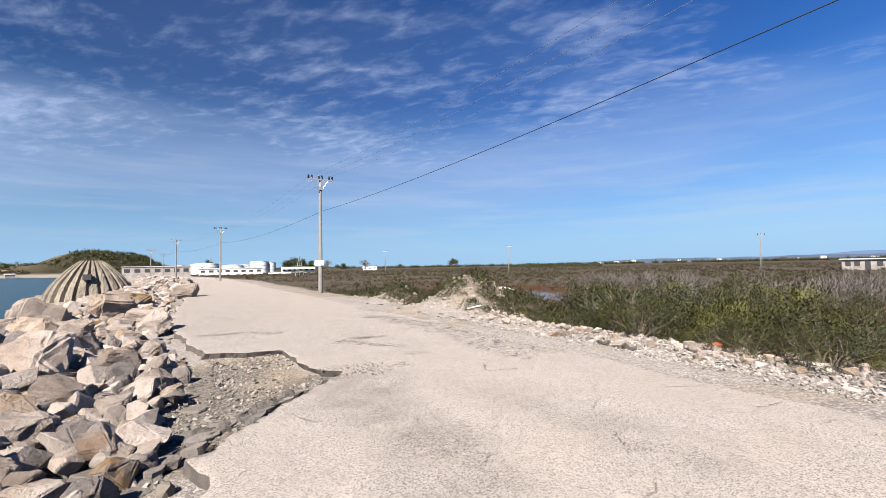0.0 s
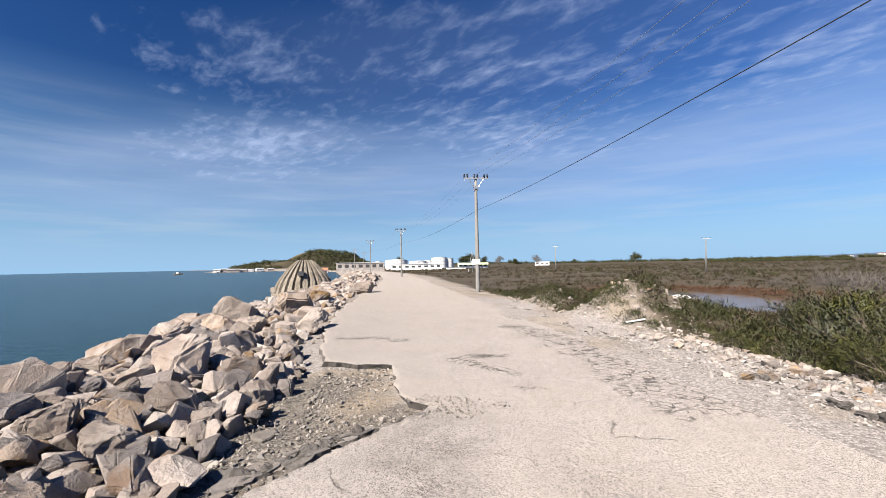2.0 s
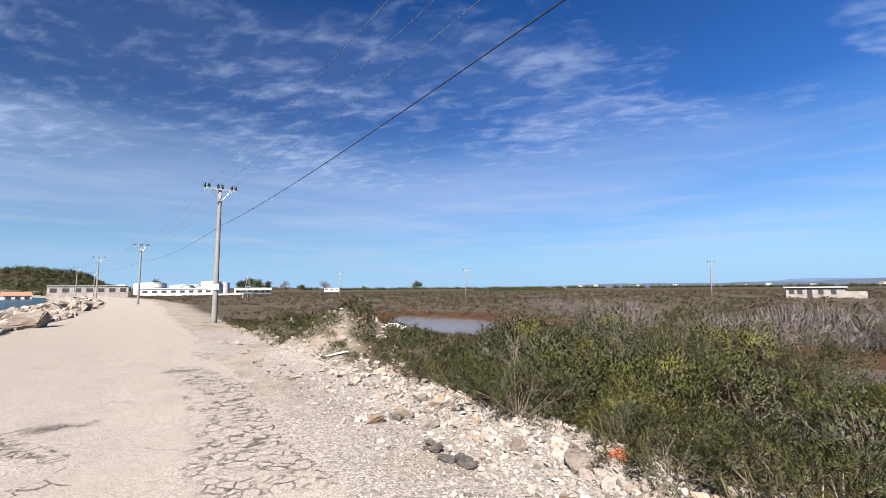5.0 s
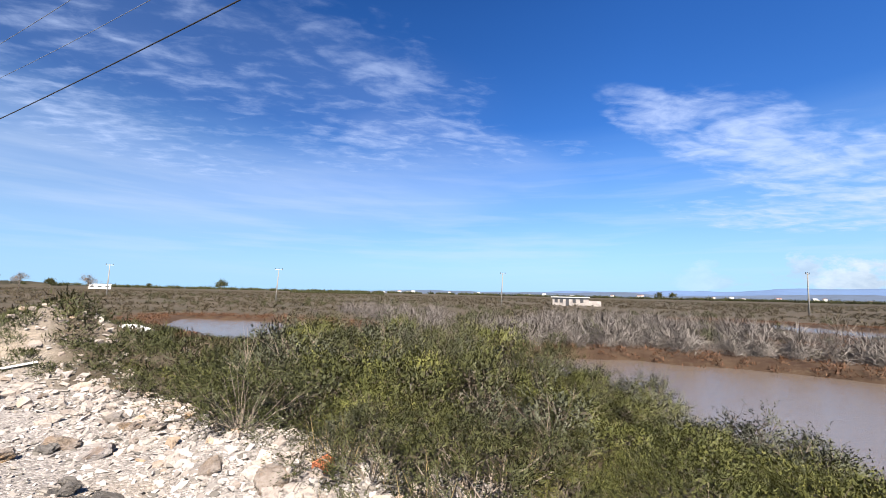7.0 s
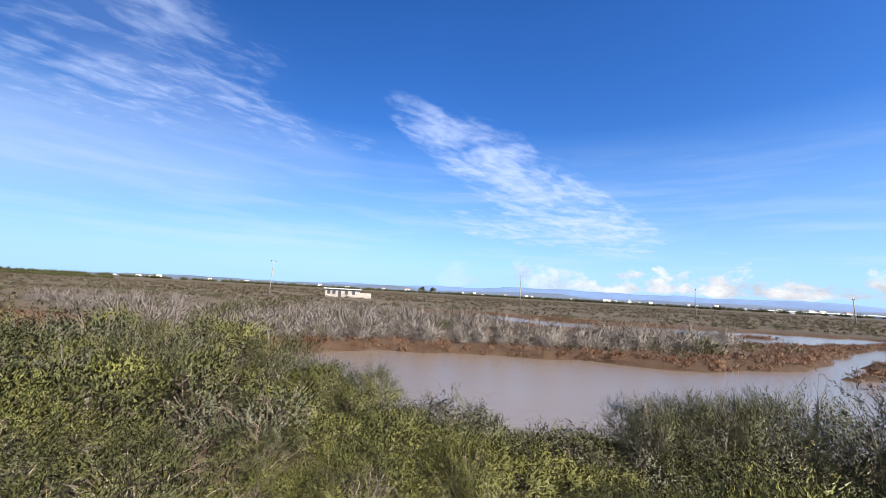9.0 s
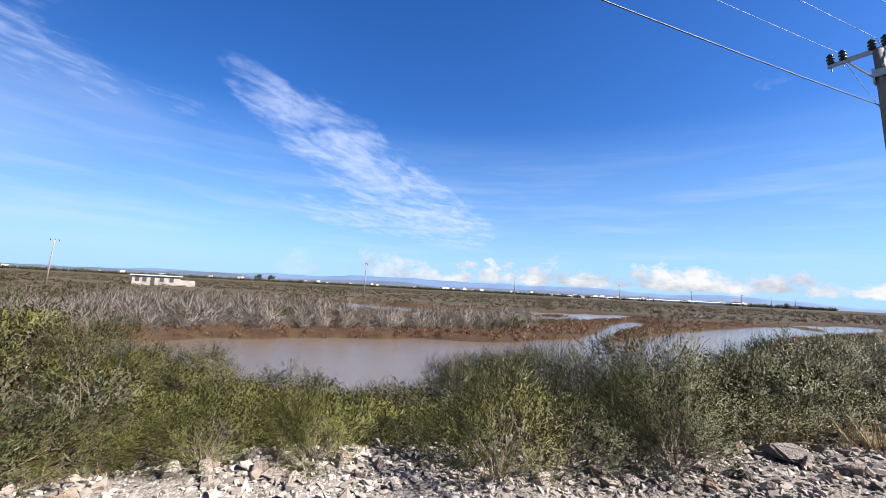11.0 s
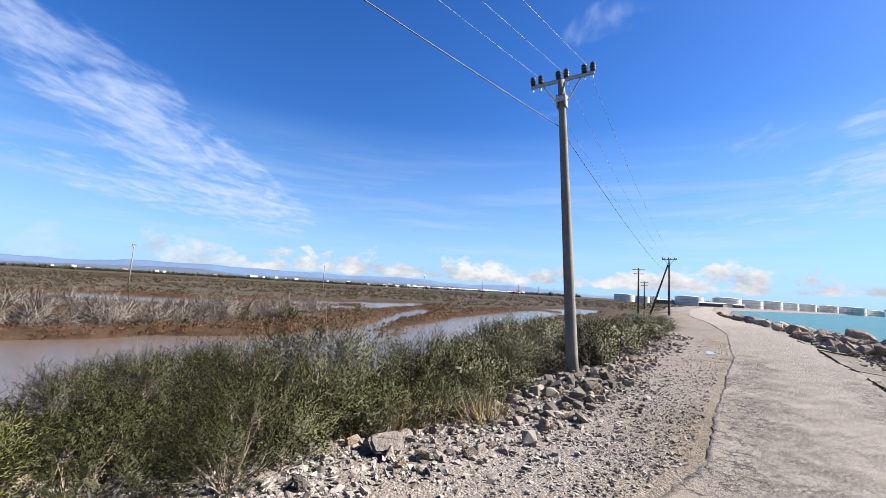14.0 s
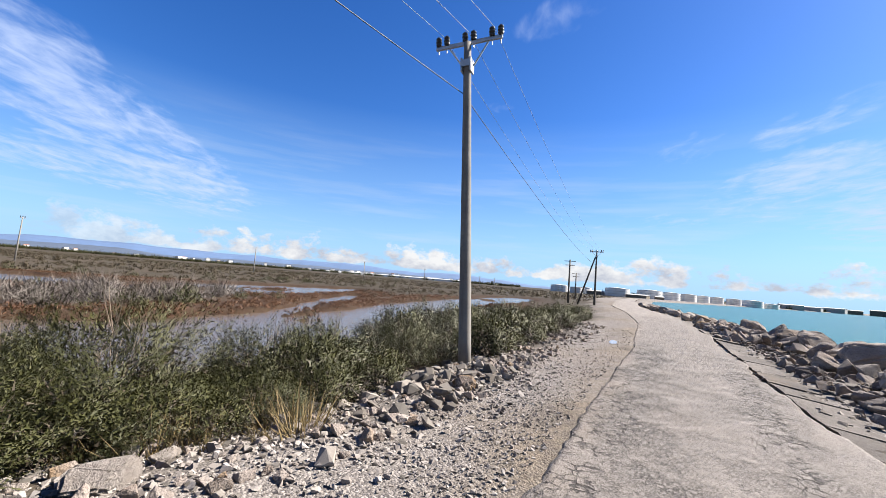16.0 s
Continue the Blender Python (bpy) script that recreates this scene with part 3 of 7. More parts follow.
def channel(px, py):
    """Distance to open marsh water: negative inside."""
    best = np.full(px.shape, 1e9)
    for line in CHANNELS:
        for (ax, ay, ra), (bx, by, rb) in zip(line[:-1], line[1:]):
            ux, uy = bx - ax, by - ay
            k = np.clip(((px - ax) * ux + (py - ay) * uy) / (ux * ux + uy * uy), 0, 1)
            best = np.minimum(best, np.hypot(px - ax - k * ux, py - ay - k * uy) - (ra + (rb - ra) * k))
    for (cx, cy, a, b) in ISLETS:
        dx, dy = px - cx, py - cy
        u, v = (dx * 0.55 - dy * 0.83), (dx * 0.83 + dy * 0.55)
        best = np.maximum(best, 1.0 - np.sqrt((u / a) ** 2 + (v / b) ** 2) * 1.0)
    return best


def smooth(a, b, v):
    k = np.clip((v - a) / (b - a), 0, 1)
    return k * k * (3 - 2 * k)


_tab = np.random.RandomState(5).rand(256, 256)


def vnoise(px, py, scale, seed=0):
    """Value noise, -1 to 1."""
    x, y = px / scale + seed * 17.3, py / scale + seed * 9.1
    i, j = np.floor(x).astype(int), np.floor(y).astype(int)
    fx, fy = x - i, y - j
    fx, fy = fx * fx * (3 - 2 * fx), fy * fy * (3 - 2 * fy)
    g = lambda a, b: _tab[a % 256, b % 256]
    return 2 * ((g(i, j) * (1 - fx) + g(i + 1, j) * fx) * (1 - fy) + (g(i, j + 1) * (1 - fx) + g(i + 1, j + 1) * fx) * fy) - 1


def fnoise(px, py, scale, seed=0, octaves=3):
    s, a = 0, 1
    for o in range(octaves):
        s = s + a * vnoise(px, py, scale / 2 ** o, seed + o)
        a *= 0.5
    return s


def inside_poly(px, py, poly):
    res = np.zeros(px.shape, bool)
    for (ax, ay), (bx, by) in zip(poly, poly[1:] + poly[:1]):
        hit = ((ay > py) != (by > py)) & (px < (bx - ax) * (py - ay) / (by - ay + 1e-12) + ax)
        res ^= hit
    return res


MOUNDS = [(-2.3, 21.4, 1.2, 0.85), (0.5, 16.5, 1.5, 0.85), (2.3, 16.8, 1.7, 1.05), (4.0, 16.2, 1.3, 0.55)]


def land(px, py):
    """Ground height and the masks of its cover."""
    px, py = np.asarray(px, float), np.asarray(py, float)
    dE, dW, dC = -side(px, py, EAST), side(px, py, WEST), side(px, py, COAST)
    ch = channel(px, py) + 0.5 * vnoise(px, py, 2.6, 2) + 0.25 * vnoise(px, py, 0.9, 3)
    r = np.hypot(px, py)
    marsh = -0.72 + 0.10 * fnoise(px, py, 9, 1) + smooth(140, 900, r) * 0.55
    marsh = marsh - smooth(0.9, -1.0, ch) * 0.85
    shoulder = 2.6 + 0.5 * vnoise(px, py, 5, 4) + 6.0 * smooth(60, 110, -py)
    east = -0.10 + (0.035 * fnoise(px, py, 0.9, 6) + 0.06 * vnoise(px, py, 2.5, 8)) * smooth(0.2, 1.5, dE)
    east = east + np.where(py < 2, 0.078, 0.112) * smooth(1.5, 0.3, dE)
    k = smooth(shoulder - 0.3, shoulder + 3.0, dE)
    h = east * (1 - k) + marsh * k
    for cx, cy, rad, up in MOUNDS:
        h = h + up * np.exp(-((px - cx) ** 2 + (py - cy) ** 2) / rad ** 2 * 1.2) * (1 + 0.18 * fnoise(px, py, 0.8, 9))
    inside = (dE <= 0) & (dW <= 0)
    h = np.where(inside, np.where(dE > -0.75, np.where(py > 2, -0.035 + (0.045 + 0.05 * vnoise(px, py, 1.1, 51)) * smooth(-0.75, -0.15, dE), -0.034), -0.12), h)
    lip = -0.16 + 0.06 * fnoise(px, py, 0.7, 11) - 0.05 * smooth(0.2, 1.2, dW)
    bank = np.where(dC > 0, -1.3 - np.minimum(dC * 0.12, 4.0), lip + (-1.25 - lip) * smooth(-6.0, 0.3, dC))
    h = np.where(dW > 0, bank, h)
    far_n = smooth(0, 40, -dC) * smooth(90, 130, py) * (dW > 0)
    h = np.where((dW > 0) & (dC <= 0), h + far_n * 0.5, h)
    hill = 0
    for cx, cy, a, b, up, turn in ((-414, 512, 54, 48, 26, 0.65), (-478, 462, 58, 40, 11, 0.5), (-330, 930, 120, 60, 8, 0.2)):
        c, s = math.cos(turn), math.sin(turn)
        u, v = (px - cx) * c + (py - cy) * s, -(px - cx) * s + (py - cy) * c
        q = (u / a) ** 2 + (v / b) ** 2
        hill = hill + up * np.exp(-q ** 1.4) * (1 + 0.22 * fnoise(px, py, 34, 13))
    h = h + np.where(dC < 0, hill, 0)
    masks = {
        "gravel": np.maximum((1 - smooth(shoulder - 0.2, shoulder + 0.9, dE + 0.4 * vnoise(px, py, 1.2, 14))) * (dE > -2), ((dW > -2) & (dC < 4)).astype(float) * (hill < 2)),
        "red": smooth(7.5, 1.2, ch + 2.2 * vnoise(px, py, 6, 15)) * (dE > 3),
        "far": smooth(90, 260, r) * (0.6 + 0.4 * vnoise(px, py, 120, 16)).clip(0, 1),
        "dirt": np.clip(np.maximum(inside_poly(px, py, NOTCH) * 1.0, smooth(0.55, 0.1, np.abs(dE - 0.15)) * (py < 3) * 0.6) + 0.5 * smooth(9, 13, py) * (vnoise(px, py, 1.7, 33) > -0.2) + 0.4 * (vnoise(px, py, 1.7, 33) > 0.5), 0, 1),
        "scar": np.clip(1.5 * np.exp(-((px + 456) ** 2 / 24 ** 2 + (py - 462) ** 2 / 20 ** 2)) + 1.2 * np.exp(-((px + 404) ** 2 + (py - 500) ** 2) / 13 ** 2) + 0.9 * vnoise(px, py, 14, 35) - 0.75, 0, 1) * (hill > 2),
        "bed": inside_poly(px, py, WASH) * smooth(0.35, 0.75, np.hypot((px + 2.75) / 0.9, (py - 6.3) / 1.3) + 0.3 * vnoise(px, py, 0.8, 36)),
        "hill": np.clip(hill / 3.0, 0, 1) * np.ones(px.shape),
    }
    for cx, cy, rad, up in MOUNDS:
        masks["dirt"] = np.maximum(masks["dirt"], 0.7 * (np.hypot(px - cx, py - cy) < rad))
        masks["gravel"] = np.maximum(masks["gravel"], 0.6 * (np.hypot(px - cx, py - cy) < rad * 0.5))
    return h, masks


def grid_mesh(name, verts, faces, mat, masks=None, smooth_faces=True):
    me = bpy.data.meshes.new(name)
    me.from_pydata(verts.tolist() if hasattr(verts, "tolist") else verts, [], faces.tolist() if hasattr(faces, "tolist") else faces)
    for k, v in (masks or {}).items():
        a = me.attributes.new(k, "FLOAT", "POINT")
        a.data.foreach_set("value", np.asarray(v, np.float32).ravel())
    me.materials.append(mat)
    if smooth_faces:
        me.polygons.foreach_set("use_smooth", [True] * len(me.polygons))
    me.update()
    return me


def quads(nu, nv):
    i, j = np.meshgrid(np.arange(nu - 1), np.arange(nv - 1), indexing="ij")
    a = i * nv + j
    return np.stack([a, a + nv, a + nv + 1, a + 1], -1).reshape(-1, 4)


def build_ground():
    half, b = 195, 6.9
    u = np.arange(-half, half + 1) / half
    s = 9.1 * np.sinh(b * u)
    gx, gy = np.meshgrid(s + 4.0, s + 4.0, indexing="ij")
    h, masks = land(gx, gy)
    verts = np.stack([gx, gy, h], -1).reshape(-1, 3)
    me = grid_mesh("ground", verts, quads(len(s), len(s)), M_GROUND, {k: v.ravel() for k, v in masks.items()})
    tagged(new("ground", me), "flat salt marsh with limestone gravel road shoulders", "ground", kind="structure")


def edge_at(line, y):
    """x of a road edge at a given y (both edges run monotonically in y)."""
    pts = np.array(line, float)[::-1]
    return np.interp(y, pts[:, 1], pts[:, 0])


def build_road():
    ys = np.r_[np.arange(-210, -60, 4.0), np.arange(-60, -20, 0.8), np.arange(-20, 22, 0.13), np.arange(22, 60, 0.7), np.arange(60, 226, 4.0)]
    nv = 64
    # rows slanted across the road so that both edges lie square to it
    xw0, xe0 = edge_at(WEST, ys), edge_at(EAST, ys)
    rows, us = [], np.linspace(0, 1, nv)
    xw = xw0 + 0.10 * vnoise(ys * 0, ys, 0.35, 1) + 0.16 * vnoise(ys * 0, ys, 1.3, 2)
    calm = np.where(ys < 1, 0.75, 0.18)
    xe = xe0 + calm * (0.07 * vnoise(ys * 0 + 5, ys, 0.4, 3) + 0.07 * vnoise(ys * 0 + 9, ys, 2.2, 4))
    px = xw[:, None] + (xe - xw)[:, None] * us[None]
    py = ys[:, None] + 0 * us[None]
    jx, jy = 0.035 * vnoise(px, py, 0.11, 5), 0.045 * vnoise(px, py, 0.11, 6)
    near = (np.abs(py - 2) < 19)
    px, py = px + jx * near, py + jy * near
    z = 0.012 * fnoise(px, py, 1.6, 7) + 0.02 * vnoise(px, py, 5, 8) - 0.015 * (np.abs(us - 0.5)[None] * 2) ** 6

    def seg(ax, ay, bx, by, rad):
        ux, uy = bx - ax, by - ay
        k = np.clip(((px - ax) * ux + (py - ay) * uy) / (ux * ux + uy * uy), 0, 1)
        return np.clip(1.25 - np.hypot(px - ax - k * ux, py - ay - k * uy) / rad + 0.5 * vnoise(px, py, 0.6, 9), 0, 1)
    crack = np.maximum.reduce([seg(-2.5, 13.6, -1.0, 12.2, 0.42), seg(-1.0, 12.2, 0.9, 9.5, 0.66), seg(0.9, 9.5, 2.0, 7.8, 0.85), seg(-2.1, 9.3, -1.5, 9.6, 0.26),
                               seg(-5.8, 10.5, -4.6, 10.5, 0.3), seg(-2.4, 8.9, -1.0, 8.3, 0.2), 0.75 * seg(8.0, -4.2, 15.0, -14.2, 0.55), 0.62 * seg(6.6, -6.0, 12.0, -13.5, 0.5),
                               seg(-3.4, 16.6, -2.4, 15.2, 0.25)])
    worn = np.maximum.reduce([0.30 * seg(-1.4, 5.6, 0.2, 2.8, 0.7), 0.2 * seg(0.4, 5.0, 2.2, 3.0, 0.6), seg(-2.0, 9.4, -1.6, 9.5, 0.20), 0.55 * seg(7.0, -4.0, 16, -15.5, 0.75), 0.40 * seg(6.4, -6.0, 14, -16.5, 0.6), 0.30 * seg(6.3, -4.2, 30, -34, 2.7), seg(-2.6, 13.4, -2.2, 13.5, 0.2), 0.7 * seg(-6.3, 10.2, -5.7, 10.3, 0.16)])
    sandm = np.clip(1.2 - (1 - us)[None] * 9 + 0.4 * vnoise(px, py, 1.5, 10), 0, 1) * (py < 0) * 0.5 + 0.35 * smooth(9, 26, py)
    nu = len(ys)
    f = quads(nu, nv)
    keep = np.ones(len(f), bool)
    cx, cy = px.ravel()[f].mean(1), py.ravel()[f].mean(1)
    keep &= ~inside_poly(cx + 0.10 * vnoise(cx, cy, 0.25, 11), cy + 0.10 * vnoise(cx, cy, 0.25, 12), NOTCH)
    f = f[keep]
    # broken edge: skirt along every open border
    e = np.concatenate([f[:, [0, 1]], f[:, [1, 2]], f[:, [2, 3]], f[:, [3, 0]]])
    key = np.sort(e, 1)
    _, inv, cnt = np.unique(key[:, 0].astype(np.int64) * nu * nv + key[:, 1], return_inverse=True, return_counts=True)
    border = e[cnt[inv] == 1]
    # draw the torn border on to the outline of the washed-out part
    flatx, flaty = px.ravel(), py.ravel()
    ids = np.unique(border)
    bx, by = flatx[ids], flaty[ids]
    best, qx, qy = np.full(len(ids), 1e9), bx.copy(), by.copy()
    for (ax, ay), (cx2, cy2) in zip(NOTCH[:-2], NOTCH[1:-1]):
        ux, uy = cx2 - ax, cy2 - ay
        k = np.clip(((bx - ax) * ux + (by - ay) * uy) / (ux * ux + uy * uy), 0, 1)
        dd = np.hypot(bx - ax - k * ux, by - ay - k * uy)
        near = dd < best
        best, qx, qy = np.where(near, dd, best), np.where(near, ax + k * ux, qx), np.where(near, ay + k * uy, qy)
    pull = best < 0.3
    flatx[ids] = np.where(pull, qx + 0.05 * vnoise(bx, by, 0.18, 41) + 0.05 * vnoise(bx, by, 0.5, 42), bx)
    flaty[ids] = np.where(pull, qy + 0.05 * vnoise(bx, by, 0.18, 43) + 0.05 * vnoise(bx, by, 0.5, 44), by)
    px, py = flatx.reshape(px.shape), flaty.reshape(py.shape)
    verts = np.stack([px, py, z], -1).reshape(-1, 3)
    ids = np.unique(border)
    low = {int(i): len(verts) + k for k, i in enumerate(ids)}
    lower = verts[ids].copy()
    torn = best < 0.3
    away = lower[:, :2] - np.array([-3.1, 5.6])
    lower[:, :2] += torn[:, None] * 0.09 * away / np.linalg.norm(away, axis=1, keepdims=True)
    lower[:, 2] -= 0.16
    lower[:, :2] += 0.03 * np.random.RandomState(3).randn(len(ids), 2)
    skirt = [(int(b_), int(a_), low[int(a_)], low[int(b_)]) for a_, b_ in border]
    allv = np.concatenate([verts, lower])
    masks = {k: np.r_[v.ravel(), v.ravel()[ids]] for k, v in (("crack", crack), ("worn", worn), ("sand", sandm * np.ones(px.shape)))}
    me = grid_mesh("road", allv, f.tolist() + skirt, M_ROAD, masks)
    me.polygons.foreach_set("use_smooth", [True] * len(f) + [False] * len(skirt))
    me.materials.append(M_ASPHALT)
    me.polygons.foreach_set("material_index", [0] * len(f) + [1] * len(skirt))
    tagged(new("road", me), "pale dusty cracked asphalt road with a broken edge", "road", kind="structure")


def build_water():
    # open sea: from the rocks to the horizon
    pts = [(x + 6, y + 2) for x, y in COAST]
    bm = bmesh.new()
    vs = [bm.verts.new((x, y, -1.05)) for x, y in pts] + [bm.verts.new((-4700, -4600, -1.05)), bm.verts.new((-4700, 3000, -1.05))]
    fc = bm.faces.new(vs)
    bmesh.ops.triangulate(bm, faces=[fc])
    if fc.is_valid and fc.normal.z < 0:
        bmesh.ops.reverse_faces(bm, faces=bm.faces)
    bmesh.ops.recalc_face_normals(bm, faces=bm.faces)
    for q in bm.faces:
        if q.normal.z < 0:
            q.normal_flip()
    me = bpy.data.meshes.new("sea")
    bm.to_mesh(me), bm.free()
    me.materials.append(M_SEA)
    tagged(new("sea", me), "calm teal sea with small ripples", "water", kind="structure")
    for name, poly, lab in (("channel_water", [(8, 24), (9.5, 10), (11, 5), (20, -12), (52, -48), (88, -78), (104, -56), (80, -10), (70, 34), (48, 34)], "muddy brown tidal channel"),
                            ("pond_water", [(-9, 52), (-8, 44), (2.5, 28.5), (5.5, 24), (14, 24), (16, 36), (10, 48)], "muddy grey-brown pond in the marsh")):
        me = bpy.data.meshes.new(name)
        me.from_pydata([(x, y, -1.02) for x, y in poly], [], [list(range(len(poly)))])
        me.materials.append(M_MUDDY)
        if me.polygons[0].normal.z < 0:
            me.flip_normals()
        tagged(new(name, me), lab, "water", kind="structure")


build_ground()
build_road()
build_water()


def part(name, bm, mat, parent=None, label="", smooth_faces=False):
    """Link a bmesh as one mesh object under a thing or part."""
    me = bpy.data.meshes.new(name)
    bm.normal_update()
    bm.to_mesh(me)
    bm.free()
    me.materials.append(mat)
    if smooth_faces:
        me.polygons.foreach_set("use_smooth", [True] * len(me.polygons))
    ob = new(name, me)
    if parent is not None:
        ob.parent = parent
    if label:
        tagged(ob, label)
    return ob


def empty(name, m, label, category, group="", kind=""):
    ob = new(name)
    ob.matrix_world = m
    return tagged(ob, label, category, group, kind)


def ground_z(x, y):
    return float(land(np.array([x]), np.array([y]))[0][0])


def tube(bm, pts, radii, sides=8, cap=True):
    """Sweep a round section along points into bm."""
    rings = []
    pts = [Vector(p) for p in pts]
    for i, p in enumerate(pts):
        d = (pts[min(i + 1, len(pts) - 1)] - pts[max(i - 1, 0)]).normalized()
        a = d.orthogonal().normalized() if abs(d.z) < 0.99 else Vector((1, 0, 0))
        if abs(d.z) < 0.99:
            a = d.cross(Vector((0, 0, 1))).normalized()
        b = d.cross(a).normalized()
        r = radii[i] if isinstance(radii, (list, tuple)) else radii
        rings.append([bm.verts.new(p + a * r * math.cos(2 * math.pi * k / sides) + b * r * math.sin(2 * math.pi * k / sides)) for k in range(sides)])
    for r0, r1 in zip(rings[:-1], rings[1:]):
        for k in range(sides):
            bm.faces.new((r0[k], r0[(k + 1) % sides], r1[(k + 1) % sides], r1[k]))
    if cap:
        bm.faces.new(rings[0][::-1])
        bm.faces.new(rings[-1])


def box(bm, x0, y0, z0, x1, y1, z1, m=None):
    v = [bm.verts.new((x, y, z)) for z in (z0, z1) for x, y in ((x0, y0), (x1, y0), (x1, y1), (x0, y1))]
    for f in ((3, 2, 1, 0), (4, 5, 6, 7), (0, 1, 5, 4), (1, 2, 6, 5), (2, 3, 7, 6), (3, 0, 4, 7)):
        bm.faces.new([v[i] for i in f])
    if m is not None:
        bmesh.ops.transform(bm, matrix=m, verts=v)
    return v

# ---------------------------------------------------------------- limestone rocks of the sea defence
def hull(rs, n, flat=0.75):
    """Angular block: the hull of random points on a lumpy ball."""
    bm = bmesh.new()
    for _ in range(n):
        v = Vector(rs.randn(3)).normalized() * rs.uniform(0.82, 1.0)
        # pull towards a box, so that broad broken faces appear
        v = Vector([math.copysign(abs(c) ** 0.75, c) for c in v])
        bm.verts.new((v.x, v.y * rs.uniform(0.92, 1.0), v.z * flat))
    bmesh.ops.convex_hull(bm, input=bm.verts)
    loose = [v for v in bm.verts if not v.link_faces]
    bmesh.ops.delete(bm, geom=loose, context="VERTS")
    return bm


def rock_mesh(name, seed, mat, points=13, cuts=3, rough=0.05):
    """Quarried boulder with broken faces, chipped edges and a rough skin."""
    rs = np.random.RandomState(seed)
    bm = hull(rs, points, rs.uniform(0.62, 0.9))
    bmesh.ops.dissolve_limit(bm, angle_limit=radians(14), verts=bm.verts, edges=bm.edges)
    bmesh.ops.bevel(bm, geom=list(bm.edges), offset=0.10 if cuts else 0.06, segments=2 if cuts else 1, affect="EDGES", clamp_overlap=True)
    bmesh.ops.triangulate(bm, faces=bm.faces)
    if cuts:
        bmesh.ops.subdivide_edges(bm, edges=[e for e in bm.edges if e.calc_length() > 0.25], cuts=cuts, use_grid_fill=True)
        bmesh.ops.triangulate(bm, faces=bm.faces)
    for v in bm.verts:
        q = v.co + Vector((seed * 3.1, 0, 0))
        k = rough * (noise.noise(q * 1.9) + 0.8 * noise.noise(q * 4.7) + 0.6 * noise.noise(q * 11.0))
        # knocked-off hollows and rounded arrises
        k -= 0.09 * max(0.0, noise.noise(q * 2.3 + Vector((7.0, seed, 3.0)))) ** 1.2 + 0.05 * abs(noise.noise(q * 6.1))
        # ledges along the bedding
        k += 0.018 * (math.floor(q.z * 4.5 + 0.8 * noise.noise(q * 1.3)) % 2)
        v.co += v.co.normalized() * k
        if v.co.length > 1.25:
            v.co *= 1.25 / v.co.length
    me = bpy.data.meshes.new(name)
    bm.to_mesh(me)
    bm.free()
    me.materials.append(mat)
    return me


ROCKS = [rock_mesh("rock", 11 + i, M_ROCK if i % 4 else M_ROCK2, 17 + i % 7, 3, 0.045 + 0.02 * (i % 3)) for i in range(16)]
SMALL = [rock_mesh("stone", 71 + i, M_ROCK if i % 3 else M_ROCK2, 11, 2, 0.05) for i in range(10)]
STONE_V = []
for i in range(14):
    bm = hull(np.random.RandomState(200 + i), 11, 0.7)
    bm.verts.index_update()
    STONE_V.append((np.array([v.co[:] for v in bm.verts]), np.array([[v.index for v in f.verts] for f in bm.faces])))
    bm.free()

PEBBLE_V = []
for i in range(12):
    bm = hull(np.random.RandomState(260 + i), 7, 0.75)
    bm.verts.index_update()
    PEBBLE_V.append((np.array([v.co[:] for v in bm.verts]), np.array([[v.index for v in f.verts] for f in bm.faces])))
    bm.free()

BLOCK_V = []
for me_ in [rock_mesh("block", 131 + i, M_ROCK, 10, 0, 0.06) for i in range(12)]:
    BLOCK_V.append((np.array([v.co[:] for v in me_.vertices]), np.array([list(f.vertices) for f in me_.polygons])))

CLEAR = NOTCH[:12] + [(-2.5, 3.4), (-3.1, 4.3), (-3.8, 5.4), (-4.3, 6.4), (-4.9, 7.3)]


def spread(rs, n, y0, y1, d0, d1, line, power=1.0):
    """Random places in a belt beside a road edge, d metres outside of it."""
    ys = y0 + (y1 - y0) * rs.rand(n)
    d = d0 + (d1 - d0) * rs.rand(n) ** power
    pts = np.array(line, float)[::-1]
    xs = np.interp(ys, pts[:, 1], pts[:, 0])
    dy = 0.05
    tx = np.interp(ys + dy, pts[:, 1], pts[:, 0]) - np.interp(ys - dy, pts[:, 1], pts[:, 0])
    ln = np.hypot(tx, 2 * dy)
    nx, ny = 2 * dy / ln, -tx / ln
    sgn = 1 if line is EAST else -1
    return xs + sgn * nx * d, ys + sgn * ny * d, d


def rubble(name, x, y, z, size, mat, seed, label, cat="rubble", flat=1.0, shapes=None):
    """Many loose stones as one object."""
    rs = np.random.RandomState(seed)
    V, F, off = [], [], 0
    for i in range(len(x)):
        v, f = (shapes or STONE_V)[rs.randint(len(shapes or STONE_V))]
        a, t = rs.rand() * 6.283, (rs.rand() - 0.5) * 1.4
        ca, sa, ct, st = math.cos(a), math.sin(a), math.cos(t), math.sin(t)
        R = np.array([[ca, -sa, 0], [sa, ca, 0], [0, 0, 1]]) @ np.array([[1, 0, 0], [0, ct, -st], [0, st, ct]])
        s = size[i] * (0.7 + 0.6 * rs.rand(3))
        s[2] *= flat
        V.append((v * s) @ R.T + (x[i], y[i], z[i]))
        F.append(f + off)
        off += len(v)
    me = grid_mesh(name, np.concatenate(V), np.concatenate(F), mat, smooth_faces=False)
    return tagged(new(name, me), label, cat, kind="stuff")


